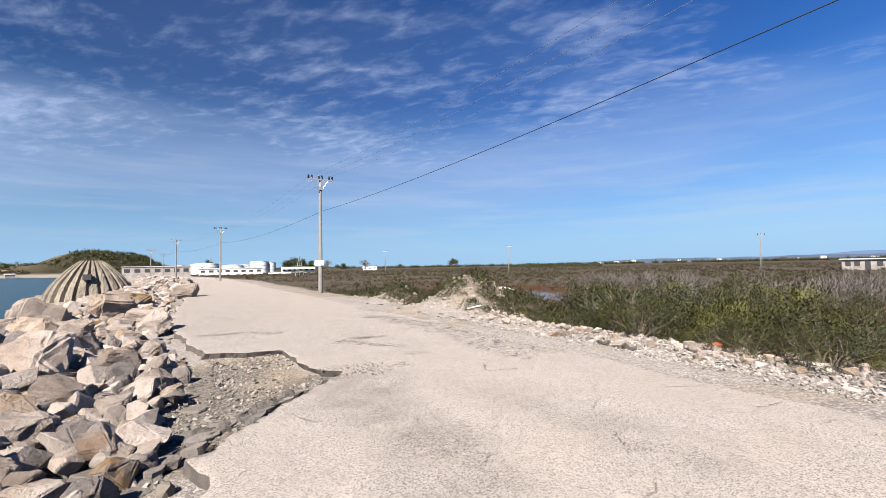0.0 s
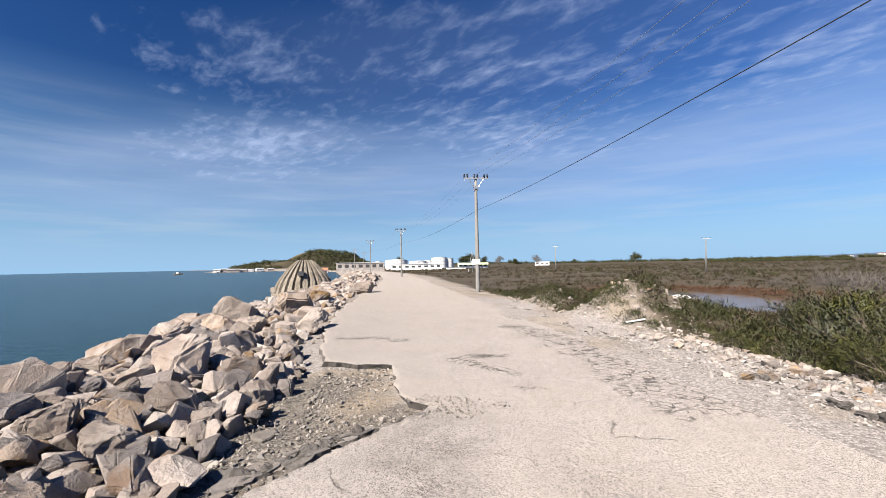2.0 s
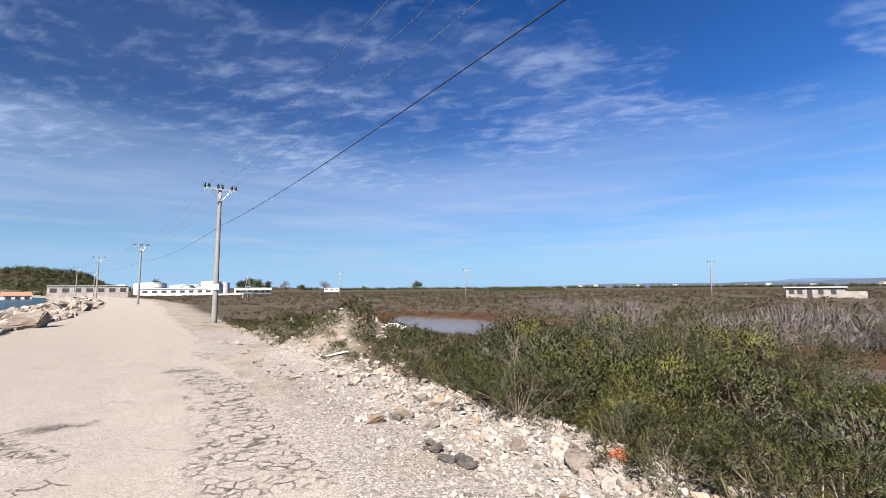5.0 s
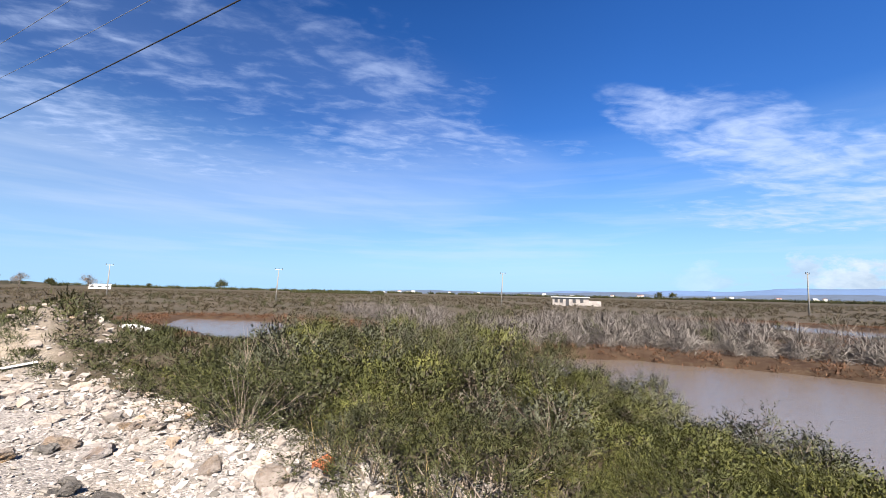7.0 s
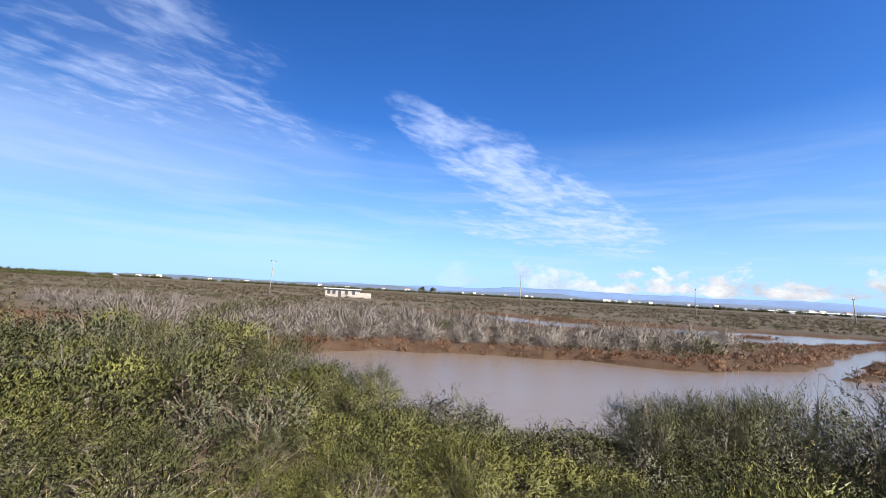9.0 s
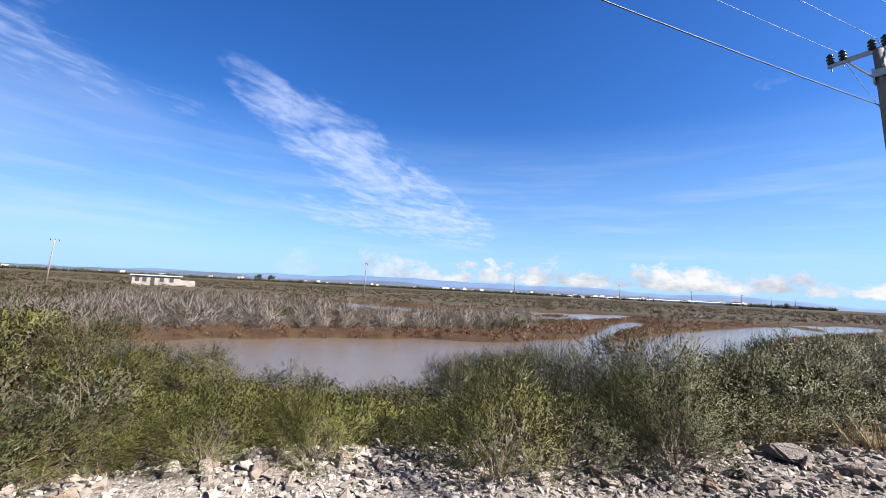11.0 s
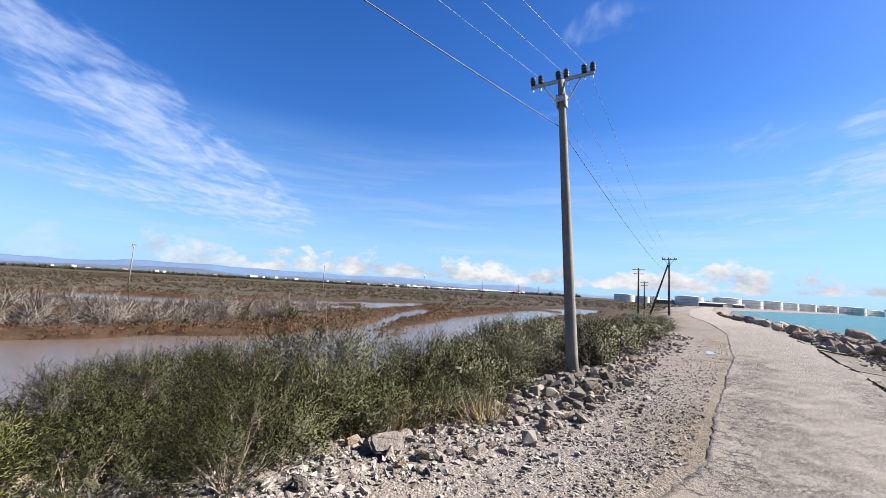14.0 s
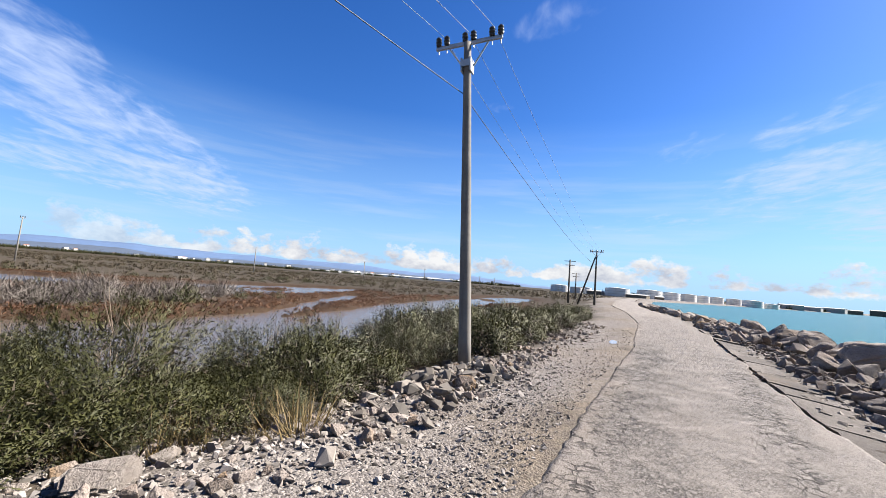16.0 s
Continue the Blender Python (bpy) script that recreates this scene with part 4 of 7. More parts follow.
def place_rock(meshes, rs, x, y, z, r, label, group, name="rock", squash=1.0):
    ob = new(name, meshes[rs.randint(len(meshes))])
    ob.matrix_world = pose(x, y, z, rs.uniform(-35, 35), rs.uniform(-35, 35), rs.uniform(0, 360)) @ Matrix.Diagonal((r, r * rs.uniform(0.85, 1.15), r * squash * rs.uniform(0.85, 1.15), 1))
    return tagged(ob, label, "rock", group)


def sea_defence():
    rs = np.random.RandomState(21)
    taken = []

    def free(x, y, r, k=0.72):
        return all((x - a) ** 2 + (y - b) ** 2 > (k * (r + c)) ** 2 for a, b, c in taken)
    lab_big = "large pale limestone boulder in the sea defence"
    lab_mid = "pale angular limestone rock beside the road"
    # boulders that stand out: x, y, radius, lift
    for x, y, r, up in ((-6.4, 5.9, 0.62, 0.45), (-7.3, 5.3, 0.6, 0.2), (-9.0, 6.4, 0.85, 0.35), (-11.6, 11.2, 1.0, 0.3), (-9.6, 9.2, 0.75, 0.4), (-8.6, 11.6, 0.6, 0.25), (-8.0, 8.2, 0.55, 0.3),
                        (-12.4, 14.8, 0.95, 0.3), (-14.5, 18.5, 0.85, 0.3), (-10.2, 13.4, 0.6, 0.2), (-8.4, 3.4, 0.8, 0.2), (-13.2, 8.4, 0.9, -0.4), (-6.0, 2.0, 0.5, 0.0), (-4.7, 2.8, 0.42, 0.0),
                        (-17.5, 27, 0.9, 0.3), (-20.5, 31, 0.85, 0.3), (11.6, -20.4, 1.0, 1.0), (10.2, -18.4, 0.9, 0.8), (13.2, -22.6, 0.9, 0.9), (9.0, -17.0, 0.8, 0.5), (15.4, -25.2, 0.9, 0.8), (7.6, -15.2, 0.7, 0.3), (17.4, -28.2, 1.0, 0.9), (20.0, -31.2, 1.0, 0.9), (12.4, -19.4, 0.6, 0.3),
                        (5.2, -11.8, 0.6, 0.3), (6.4, -13.2, 0.6, 0.3), (22.6, -34.0, 1.0, 0.8)):
        taken.append((x, y, r))
        place_rock(ROCKS, rs, x, y, ground_z(x, y) + 0.25 * r + up * 0.6, r, lab_big, "boulders of the sea defence")
    count = 0
    for lo, hi, n, d0, d1, reach, limit in ((0.34, 0.52, 1500, 1.2, 8.0, 12, 75), (0.22, 0.34, 4000, 0.6, 7.0, 9.0, 205), (0.14, 0.22, 6000, 0.3, 5.0, 7.0, 330)):
        xs, ys, d = spread(rs, n, -16, 18, d0, d1, WEST)
        rr = lo + (hi - lo) * rs.rand(n) ** 1.4
        m = np.hypot(xs + 3.6, ys - 3.8) < reach
        if lo > 0.3:
            m |= np.hypot(xs - 8, ys + 14) < 6
        xs, ys, rr, d = xs[m], ys[m], rr[m], d[m]
        zs = land(xs, ys)[0]
        bare = inside_poly(xs, ys, CLEAR)
        for x, y, r, z, dd, b in zip(xs, ys, rr, zs, d, bare):
            if b or dd < 0.25 + r * 0.9 or -24 < y < 1.6 and dd < 2.7 + 0.5 * r:
                continue
            if free(x, y, r, 0.60) and count < limit:
                taken.append((x, y, r))
                count += 1
                lift = 0.45 * math.exp(-((dd - 4.2) / 2.0) ** 2) + 0.12 * min(1, dd)
                place_rock(ROCKS if r > 0.26 else SMALL, rs, x, y, z + 0.30 * r + lift, r, lab_big if r > 0.5 else lab_mid, "boulders of the sea defence")
    # the body of the bank: closely packed blocks
    cell = 0.40
    gx, gy = np.meshgrid(np.arange(-30, 26, cell), np.arange(-38, 44, cell), indexing="ij")
    xs, ys = gx.ravel() + rs.uniform(-0.18, 0.18, gx.size), gy.ravel() + rs.uniform(-0.18, 0.18, gx.size)
    d, dc = side(xs, ys, WEST), side(xs, ys, COAST)
    rr = 0.17 + 0.20 * rs.rand(len(xs)) ** 1.3
    far = np.hypot(xs + 3, ys - 3)
    m = (d > 0.22 + rr) & (dc < 0.6) & ~inside_poly(xs, ys, CLEAR) & ~((ys < 1.6) & (ys > -24) & (d < 2.7)) & (rs.rand(len(xs)) < np.where(far > 17, 0.45, 1.0))
    xs, ys, rr, d = xs[m], ys[m], rr[m] * np.where(far[m] > 17, 1.5, 1.0), d[m]
    zs = land(xs, ys)[0] + 0.10 * rr + 0.42 * np.exp(-((d - 4.0) / 2.0) ** 2) + 0.08 * np.minimum(1, d)
    rubble("armour_blocks", xs, ys, zs, rr, M_BLOCKS, 30, "closely packed pale limestone blocks of the sea defence", shapes=BLOCK_V)
    n = 700
    xs, ys, d = spread(rs, n, -90, 120, 0.8, 8.2, WEST)
    m = (ys < -36) | (ys > 42)
    rr = 0.35 + 0.5 * rs.rand(n)
    rubble("far_armour", xs[m], ys[m], land(xs, ys)[0][m] + 0.4, rr[m], M_BLOCKS, 35, "pale limestone blocks of the sea defence in the distance")
    # small stones in the gaps and along the road edge
    n = 2600
    xs, ys, d = spread(rs, n, -20, 22, 0.1, 5.0, WEST)
    rr = 0.03 + 0.10 * rs.rand(n) ** 2.5
    m = ~(inside_poly(xs, ys, CLEAR) & ((rr > 0.07) | (rs.rand(n) > 0.25)))
    xs, ys, rr, d = xs[m], ys[m], rr[m], d[m]
    zs = land(xs, ys)[0] + 0.2 * rr + 0.30 * np.exp(-((d - 4.2) / 1.8) ** 2) * (d > 1)
    rubble("armour_fill", xs, ys, zs, rr, M_RUBBLE, 31, "small pale limestone rubble between the boulders")


def shoulder_stones():
    rs = np.random.RandomState(41)
    n = 90000
    xs, ys, d = spread(rs, n, -20, 16, 0.15, 4.0, EAST)
    w = np.hypot(xs - 5.5, ys - 1)
    rr = 0.009 + 0.026 * rs.rand(n) ** 2.0 + 0.045 * (d > 1.0) * rs.rand(n) ** 5
    keep = rs.rand(n) < np.clip(1.15 - w / 14, 0.06, 0.8) * (0.5 + 0.5 * (vnoise(xs, ys, 1.1, 31) > -0.15))
    xs, ys, rr, d = xs[keep], ys[keep], rr[keep], d[keep]
    rubble("shoulder_gravel", xs, ys, land(xs, ys)[0] + 0.25 * rr, rr, M_GRAVEL, 43, "loose crushed limestone on the road shoulder", "gravel", 0.8, PEBBLE_V)
    # stony ridge between gravel and scrub
    n = 3800
    xs, ys, d = spread(rs, n, -22, 24, 1.6, 4.2, EAST)
    rr = 0.02 + 0.10 * rs.rand(n) ** 3.2
    big = rr > 0.055
    zs = land(xs, ys)[0] + 0.35 * rr
    rubble("ridge_stones", xs[~big], ys[~big], zs[~big], rr[~big], M_GREYRUB, 47, "small broken stones along the edge of the scrub", "stones")
    rubble("ridge_blocks", xs[big], ys[big], zs[big], rr[big], M_BLOCKS, 48, "pale broken limestone along the edge of the scrub", "stones", shapes=BLOCK_V)
    # bleached lumps thrown up along the northern shoulder
    n = 150
    xs, ys, d = spread(rs, n, 3.0, 13, 1.5, 3.0, EAST)
    rr = 0.035 + 0.10 * rs.rand(n) ** 2.6
    rubble("bleached_lumps", xs, ys, land(xs, ys)[0] + 0.3 * rr, rr, M_BLEACH, 58, "bleached lumps of limestone at the edge of the scrub", "stones", 0.85, BLOCK_V)
    # scattered on the pothole bed and along the broken edge
    n = 9000
    xs, ys = rs.uniform(-5.2, -0.9, n), rs.uniform(2.2, 8.3, n)
    m = inside_poly(xs, ys, NOTCH)
    xs, ys = xs[m], ys[m]
    rr = 0.010 + 0.030 * rs.rand(len(xs)) ** 3 + 0.03 * rs.rand(len(xs)) ** 9
    keep = rs.rand(len(xs)) < np.clip(np.hypot(xs + 2.6, ys - 6.6) / 1.1, 0.12, 0.8)
    xs, ys, rr = xs[keep], ys[keep], rr[keep]
    fx, fy = rs.uniform(-2.2, -0.5, 1500), rs.uniform(5.0, 7.1, 1500)
    near = np.hypot((fx + 1.5) / 0.75, (fy - 6.3) / 0.5 - (fx + 1.5) * 0.5) + 0.3 * vnoise(fx, fy, 0.3, 71) < 0.95
    fx, fy = fx[near & ~inside_poly(fx, fy, NOTCH)], fy[near & ~inside_poly(fx, fy, NOTCH)]
    fr = 0.008 + 0.022 * rs.rand(len(fx)) ** 2.5
    rubble("crumbled_edge", fx, fy, 0.012 * fnoise(fx, fy, 1.6, 7) + 0.3 * fr, fr, M_GREYRUB, 50, "crumbled asphalt and gravel beside the hole in the road", "gravel", 1.0, PEBBLE_V)
    rubble("pothole_gravel", xs, ys, land(xs, ys)[0] + 0.2 * rr, rr, M_GREYRUB, 49, "loose gravel in the washed-out road edge", "gravel", 1.0, PEBBLE_V)
    for x, y, r in ((3.3, 10.7, 0.17), (3.0, 9.75, 0.2), (3.55, 10.2, 0.16), (3.9, 10.0, 0.13), (4.2, 9.9, 0.12), (3.4, 9.3, 0.2), (6.25, 6.95, 0.2), (7.0, 6.7, 0.15), (7.25, 6.5, 0.14),
                    (12.05, -5.8, 0.28), (10.5, -3.0, 0.16), (11.2, -4.6, 0.14), (9.3, -2.1, 0.12), (2.6, 8.0 + 1.3, 0.15), (4.5, 8.4, 0.16), (5.0, 7.7, 0.2), (4.6, 6.9, 0.13)):
        place_rock(ROCKS, rs, x, y, ground_z(x, y) + 0.25 * r, r, "pale limestone stone on the road shoulder", "stones on the road shoulder", "stone", 0.8)
    # flat stones trodden into the shoulder
    xs, ys, d = spread(rs, 420, 2, 20, 0.25, 3.6, EAST)
    rr = 0.03 + 0.10 * rs.rand(len(xs)) ** 2.2
    rubble("trodden_stones", xs, ys, land(xs, ys)[0] + 0.06 * rr, rr, M_RUBBLE, 51, "flat pale stones trodden into the road shoulder", "stones", 0.32)
    # mounds of dumped spoil
    V = [(cx + rad * 0.8 * rs.randn(), cy + rad * 0.8 * rs.randn()) for cx, cy, rad, up in MOUNDS for _ in range(45)]
    xs, ys = np.array(V).T
    rr = 0.015 + 0.045 * rs.rand(len(xs)) ** 3
    rubble("spoil_stones", xs, ys, land(xs, ys)[0] + 0.2 * rr, rr, M_GREYRUB, 53, "stones lying on the mounds of spoil", "stones")
    # darker broken stones round the foot of the near pole
    xs, ys = 13.0 + 1.6 * rs.randn(800), -5.0 + 2.0 * rs.randn(800)
    m = -side(xs, ys, EAST) > 1.6
    xs, ys = xs[m], ys[m]
    rr = 0.03 + 0.15 * rs.rand(len(xs)) ** 2.6
    rubble("pole_foot_stones", xs, ys, land(xs, ys)[0] + 0.35 * rr, rr, M_GREYRUB, 55, "grey broken stones and asphalt lumps round the pole foot", "stones")
    pale = [rock_mesh("stone", 171 + i, M_PALE, 12, 2, 0.05) for i in range(4)]
    for x, y, r, sq in ((9.75, -1.2, 0.42, 0.5), (10.3, -1.6, 0.2, 0.6), (12.05, -5.75, 0.26, 0.8), (3.3, 10.65, 0.2, 0.9), (6.25, 6.95, 0.22, 0.9), (7.05, 6.7, 0.17, 0.8), (9.1, 0.1, 0.2, 0.5), (8.3, 4.9, 0.22, 0.6)):
        ob = new("stone", pale[rs.randint(4)])
        ob.matrix_world = pose(x, y, ground_z(x, y) + 0.3 * r * sq, rs.uniform(-8, 8), rs.uniform(-8, 8), rs.uniform(0, 360)) @ Matrix.Diagonal((r, r * 0.8, r * sq, 1))
        tagged(ob, "bleached white limestone block at the edge of the scrub", "rock", "stones on the road shoulder")
    for x, y, r in ((3.72, 7.9, 0.17), (3.4, 8.2, 0.13), (2.9, 9.6, 0.12), (8.9, -0.3, 0.12), (11.0, -2.6, 0.2), (10.7, -2.9, 0.13)):
        for k in range(3):
            a, q = rs.rand() * 6.283, 0.0 if k == 0 else r * rs.uniform(0.8, 1.3)
            place_rock(LUMPS, rs, x + q * math.cos(a), y + q * math.sin(a), ground_z(x, y) + 0.05, r * (1.0 if k == 0 else rs.uniform(0.45, 0.75)), "rough grey lump of broken asphalt on the shoulder", "asphalt lumps", "asphalt_lump", 0.8)


def asphalt_slabs():
    """Undermined plates of old asphalt along the sea side."""
    rs = np.random.RandomState(61)
    spots = [(-3.0 + 0.55 * i + rs.uniform(-.2, .2), 2.0 - 0.62 * i + rs.uniform(-.2, .2)) for i in range(4)]
    xs, ys, d = spread(rs, 46, -24, -1.0, 1.7, 3.4, WEST)
    spots = list(zip(xs, ys)) + [(-3.2, 3.3), (-3.6, 4.1), (-2.9, 4.0), (-3.3, 4.9), (-2.7, 3.0), (-3.9, 3.4)]
    for i, (x, y) in enumerate(spots):
        small = i >= 46
        r = rs.uniform(0.22, 0.4) if small else rs.uniform(0.30, 0.62)
        n = rs.randint(5, 8)
        bm = bmesh.new()
        ang = np.sort(rs.rand(n) * 6.283)
        ang = np.linspace(0, 6.283, n, endpoint=False) + rs.uniform(-.35, .35, n)
        top = [bm.verts.new((r * rs.uniform(.7, 1.1) * math.cos(a), r * rs.uniform(.6, 1.0) * math.sin(a), 0.0)) for a in ang]
        bot = [bm.verts.new((v.co.x * 0.94, v.co.y * 0.94, -0.09)) for v in top]
        bm.faces.new(top), bm.faces.new(bot[::-1])
        for k in range(n):
            bm.faces.new((top[k], bot[k], bot[(k + 1) % n], top[(k + 1) % n]))
        bmesh.ops.recalc_face_normals(bm, faces=bm.faces)
        bmesh.ops.bevel(bm, geom=[e for e in bm.edges], offset=0.015, segments=1, affect="EDGES")
        ob = part("asphalt_slab", bm, M_SLAB if not small else M_ASPHALT)
        ob.matrix_world = pose(x, y, ground_z(x, y) + (0.10 if not small else 0.03), rs.uniform(-8, 8), rs.uniform(-8, 8), rs.uniform(0, 360))
        tagged(ob, "broken plate of pale asphalt at the road edge", "asphalt slab", "broken asphalt plates")


def edge_plates():
    """The outer strip of the road, cracked off along a dark gap and sagging seawards in large plates."""
    rs = np.random.RandomState(64)

    def at(y, d):
        x = float(edge_at(WEST, y))
        tx = float(edge_at(WEST, y + 0.4) - edge_at(WEST, y - 0.4))
        ln = math.hypot(tx, 0.8)
        return x - 0.8 / ln * d, y + tx / ln * d
    y = -5.2
    while y > -27:
        step = rs.uniform(0.9, 1.9)
        width = rs.uniform(0.9, 1.7)
        ring = []
        m = 5
        for k in range(m + 1):
            ring.append((*at(y - step * k / m, 0.10 + 0.05 * rs.rand()), 0.0))
        for k in range(m + 1):
            ring.append((*at(y - step * (1 - k / m), width * rs.uniform(0.78, 1.12)), -0.10 - 0.06 * rs.rand()))
        c = Vector((sum(p[0] for p in ring) / len(ring), sum(p[1] for p in ring) / len(ring), 0))
        bm = bmesh.new()
        top = [bm.verts.new(((p[0] - c.x) * 0.985, (p[1] - c.y) * 0.985, p[2])) for p in ring]
        bot = [bm.verts.new((v.co.x * 0.97, v.co.y * 0.97, v.co.z - 0.10)) for v in top]
        bm.faces.new(top), bm.faces.new(bot[::-1])
        n = len(top)
        for k in range(n):
            bm.faces.new((top[k], bot[k], bot[(k + 1) % n], top[(k + 1) % n]))
        bmesh.ops.recalc_face_normals(bm, faces=bm.faces)
        bmesh.ops.triangulate(bm, faces=[f for f in bm.faces if len(f.verts) > 4])
        ob = part("asphalt_slab", bm, M_SLAB)
        ob.matrix_world = pose(c.x, c.y, -0.045 - 0.03 * rs.rand(), rs.uniform(-1.5, 1.5), rs.uniform(-1.5, 1.5), 0)
        tagged(ob, "large cracked plate of asphalt sagging at the road edge", "asphalt slab", "broken asphalt plates")
        y -= step + rs.uniform(0.02, 0.10)
    # rubble between the plates and the boulders
    xs, ys, d = spread(rs, 1500, -30, -3, 1.2, 5.2, WEST)
    rr = 0.05 + 0.20 * rs.rand(len(xs)) ** 2.2
    rubble("plate_rubble", xs, ys, land(xs, ys)[0] + 0.10 + 0.25 * rr + 0.30 * smooth(2.0, 4.0, d), rr, M_GREYBLOCK, 65, "grey broken stone and asphalt below the road edge", "rubble", 0.8, BLOCK_V)


def torn_edge():
    """Strips of asphalt broken off the edge, still lying along it."""
    rs = np.random.RandomState(66)
    line = [(-1.75, 5.45), (-2.1, 4.7), (-2.2, 4.1), (-2.4, 3.4), (-2.6, 2.7), (-2.3, 2.0), (-1.6, 1.2)]
    for (ax, ay), (bx, by) in zip(line[:-1], line[1:]):
        for k in range(6):
            t = (k + rs.rand() * 0.8) / 6
            off = 0.10 + 0.25 * rs.rand() + 0.22 * (k % 2)
            turn = math.degrees(math.atan2(by - ay, bx - ax))
            nx, ny = (by - ay), -(bx - ax)
            ln = math.hypot(nx, ny)
            x, y = ax + (bx - ax) * t + nx / ln * off, ay + (by - ay) * t + ny / ln * off
            n, L, W = 8, rs.uniform(0.09, 0.22), rs.uniform(0.06, 0.13)
            bm = bmesh.new()
            top = [bm.verts.new((L * math.cos(a) * rs.uniform(0.8, 1.1), W * math.sin(a) * rs.uniform(0.75, 1.2), 0)) for a in np.linspace(0, 6.283, n, endpoint=False)]
            bot = [bm.verts.new((v.co.x * 0.93, v.co.y * 0.9, -0.08)) for v in top]
            bm.faces.new(top), bm.faces.new(bot[::-1])
            for q in range(n):
                bm.faces.new((top[q], bot[q], bot[(q + 1) % n], top[(q + 1) % n]))
            bmesh.ops.recalc_face_normals(bm, faces=bm.faces)
            ob = part("asphalt_strip", bm, M_SLAB if rs.rand() < 0.5 else M_ASPHALT)
            ob.matrix_world = pose(x, y, -0.035 - 0.12 * off - 0.02 * rs.rand(), rs.uniform(-10, 14), rs.uniform(-6, 6), turn + rs.uniform(-14, 14))
            tagged(ob, "strip of asphalt broken off along the road edge", "asphalt slab", "broken asphalt plates")


def edge_lumps():
    """Lumps of asphalt crumbled off the lower side of the hole."""
    rs = np.random.RandomState(67)
    line = [(-1.1, 6.45), (-1.45, 6.0), (-1.95, 5.3), (-2.3, 4.5), (-2.55, 3.7), (-2.9, 3.0)]
    for (ax, ay), (bx, by) in zip(line[:-1], line[1:]):
        for k in range(8):
            t = rs.rand()
            x, y = ax + (bx - ax) * t - 0.30 * rs.rand(), ay + (by - ay) * t + 0.18 * rs.rand()
            place_rock(LUMPS, rs, x, y, ground_z(x, y) + 0.02, rs.uniform(0.05, 0.15), "lump of broken asphalt crumbled off the road edge", "asphalt lumps", "asphalt_lump", 0.7)


M_SLAB = mat_rock("slab asphalt", (0.36, 0.335, 0.31), (0.50, 0.46, 0.42), (0.55, 0.47, 0.38))
M_GREYRUB = mat_stones("grey rubble", (0.26, 0.235, 0.215), (0.76, 0.69, 0.62))
M_BLEACH = mat_rock("bleached lumps", (0.70, 0.62, 0.55), (0.94, 0.87, 0.80), (0.72, 0.50, 0.30), True)
M_GREYBLOCK = mat_rock("grey broken blocks", (0.34, 0.30, 0.28), (0.66, 0.59, 0.54), (0.40, 0.28, 0.18), True)
M_GRAVEL = mat_stones("crushed limestone", (0.42, 0.37, 0.345), (0.96, 0.89, 0.84))
LUMPS = [rock_mesh("asphalt_lump", 301 + i, M_ASPHALT, 12, 3, 0.13) for i in range(5)]
sea_defence()
shoulder_stones()
edge_lumps()
asphalt_slabs()
edge_plates()
torn_edge()

# ---------------------------------------------------------------- shrubs and marsh plants
def blades(base, tip, width, rs, twist=None):
    """Triangles from base to tip, each with a random sideways width."""
    d = tip - base
    side_ = np.cross(d, rs.randn(*d.shape))
    side_ /= np.linalg.norm(side_, axis=1, keepdims=True) + 1e-9
    w = np.asarray(width)[..., None] if np.ndim(width) else width
    a, b = base + side_ * w * 0.5, base - side_ * w * 0.5
    return np.stack([a, b, tip], 1).reshape(-1, 3)


def leaves(base, tip, width, rs):
    """Narrow diamond leaves."""
    d = tip - base
    s = np.cross(d, rs.randn(*d.shape))
    s /= np.linalg.norm(s, axis=1, keepdims=True) + 1e-9
    mid = base + d * 0.45
    return np.stack([base, mid + s * width * 0.5, tip, mid - s * width * 0.5], 1).reshape(-1, 3)


def tri_mesh(name, V, out, mat, keep=0.25):
    """Loose triangles as one mesh, turned and shaded as the surface of the leafy mass they form."""
    T = V.reshape(-1, 3, 3)
    n = np.cross(T[:, 1] - T[:, 0], T[:, 2] - T[:, 0])
    n /= np.linalg.norm(n, axis=1, keepdims=True) + 1e-12
    out = out / (np.linalg.norm(out, axis=1, keepdims=True) + 1e-9)
    back = (n * out).sum(1) < 0
    T[back] = T[back][:, [1, 0, 2]]
    n[back] *= -1
    me = grid_mesh(name, T.reshape(-1, 3), np.arange(len(T) * 3).reshape(-1, 3), mat)
    nn = out * (1 - keep) + n * keep
    nn /= np.linalg.norm(nn, axis=1, keepdims=True) + 1e-9
    me.normals_split_custom_set_from_vertices(np.repeat(nn, 3, 0).tolist())
    return me


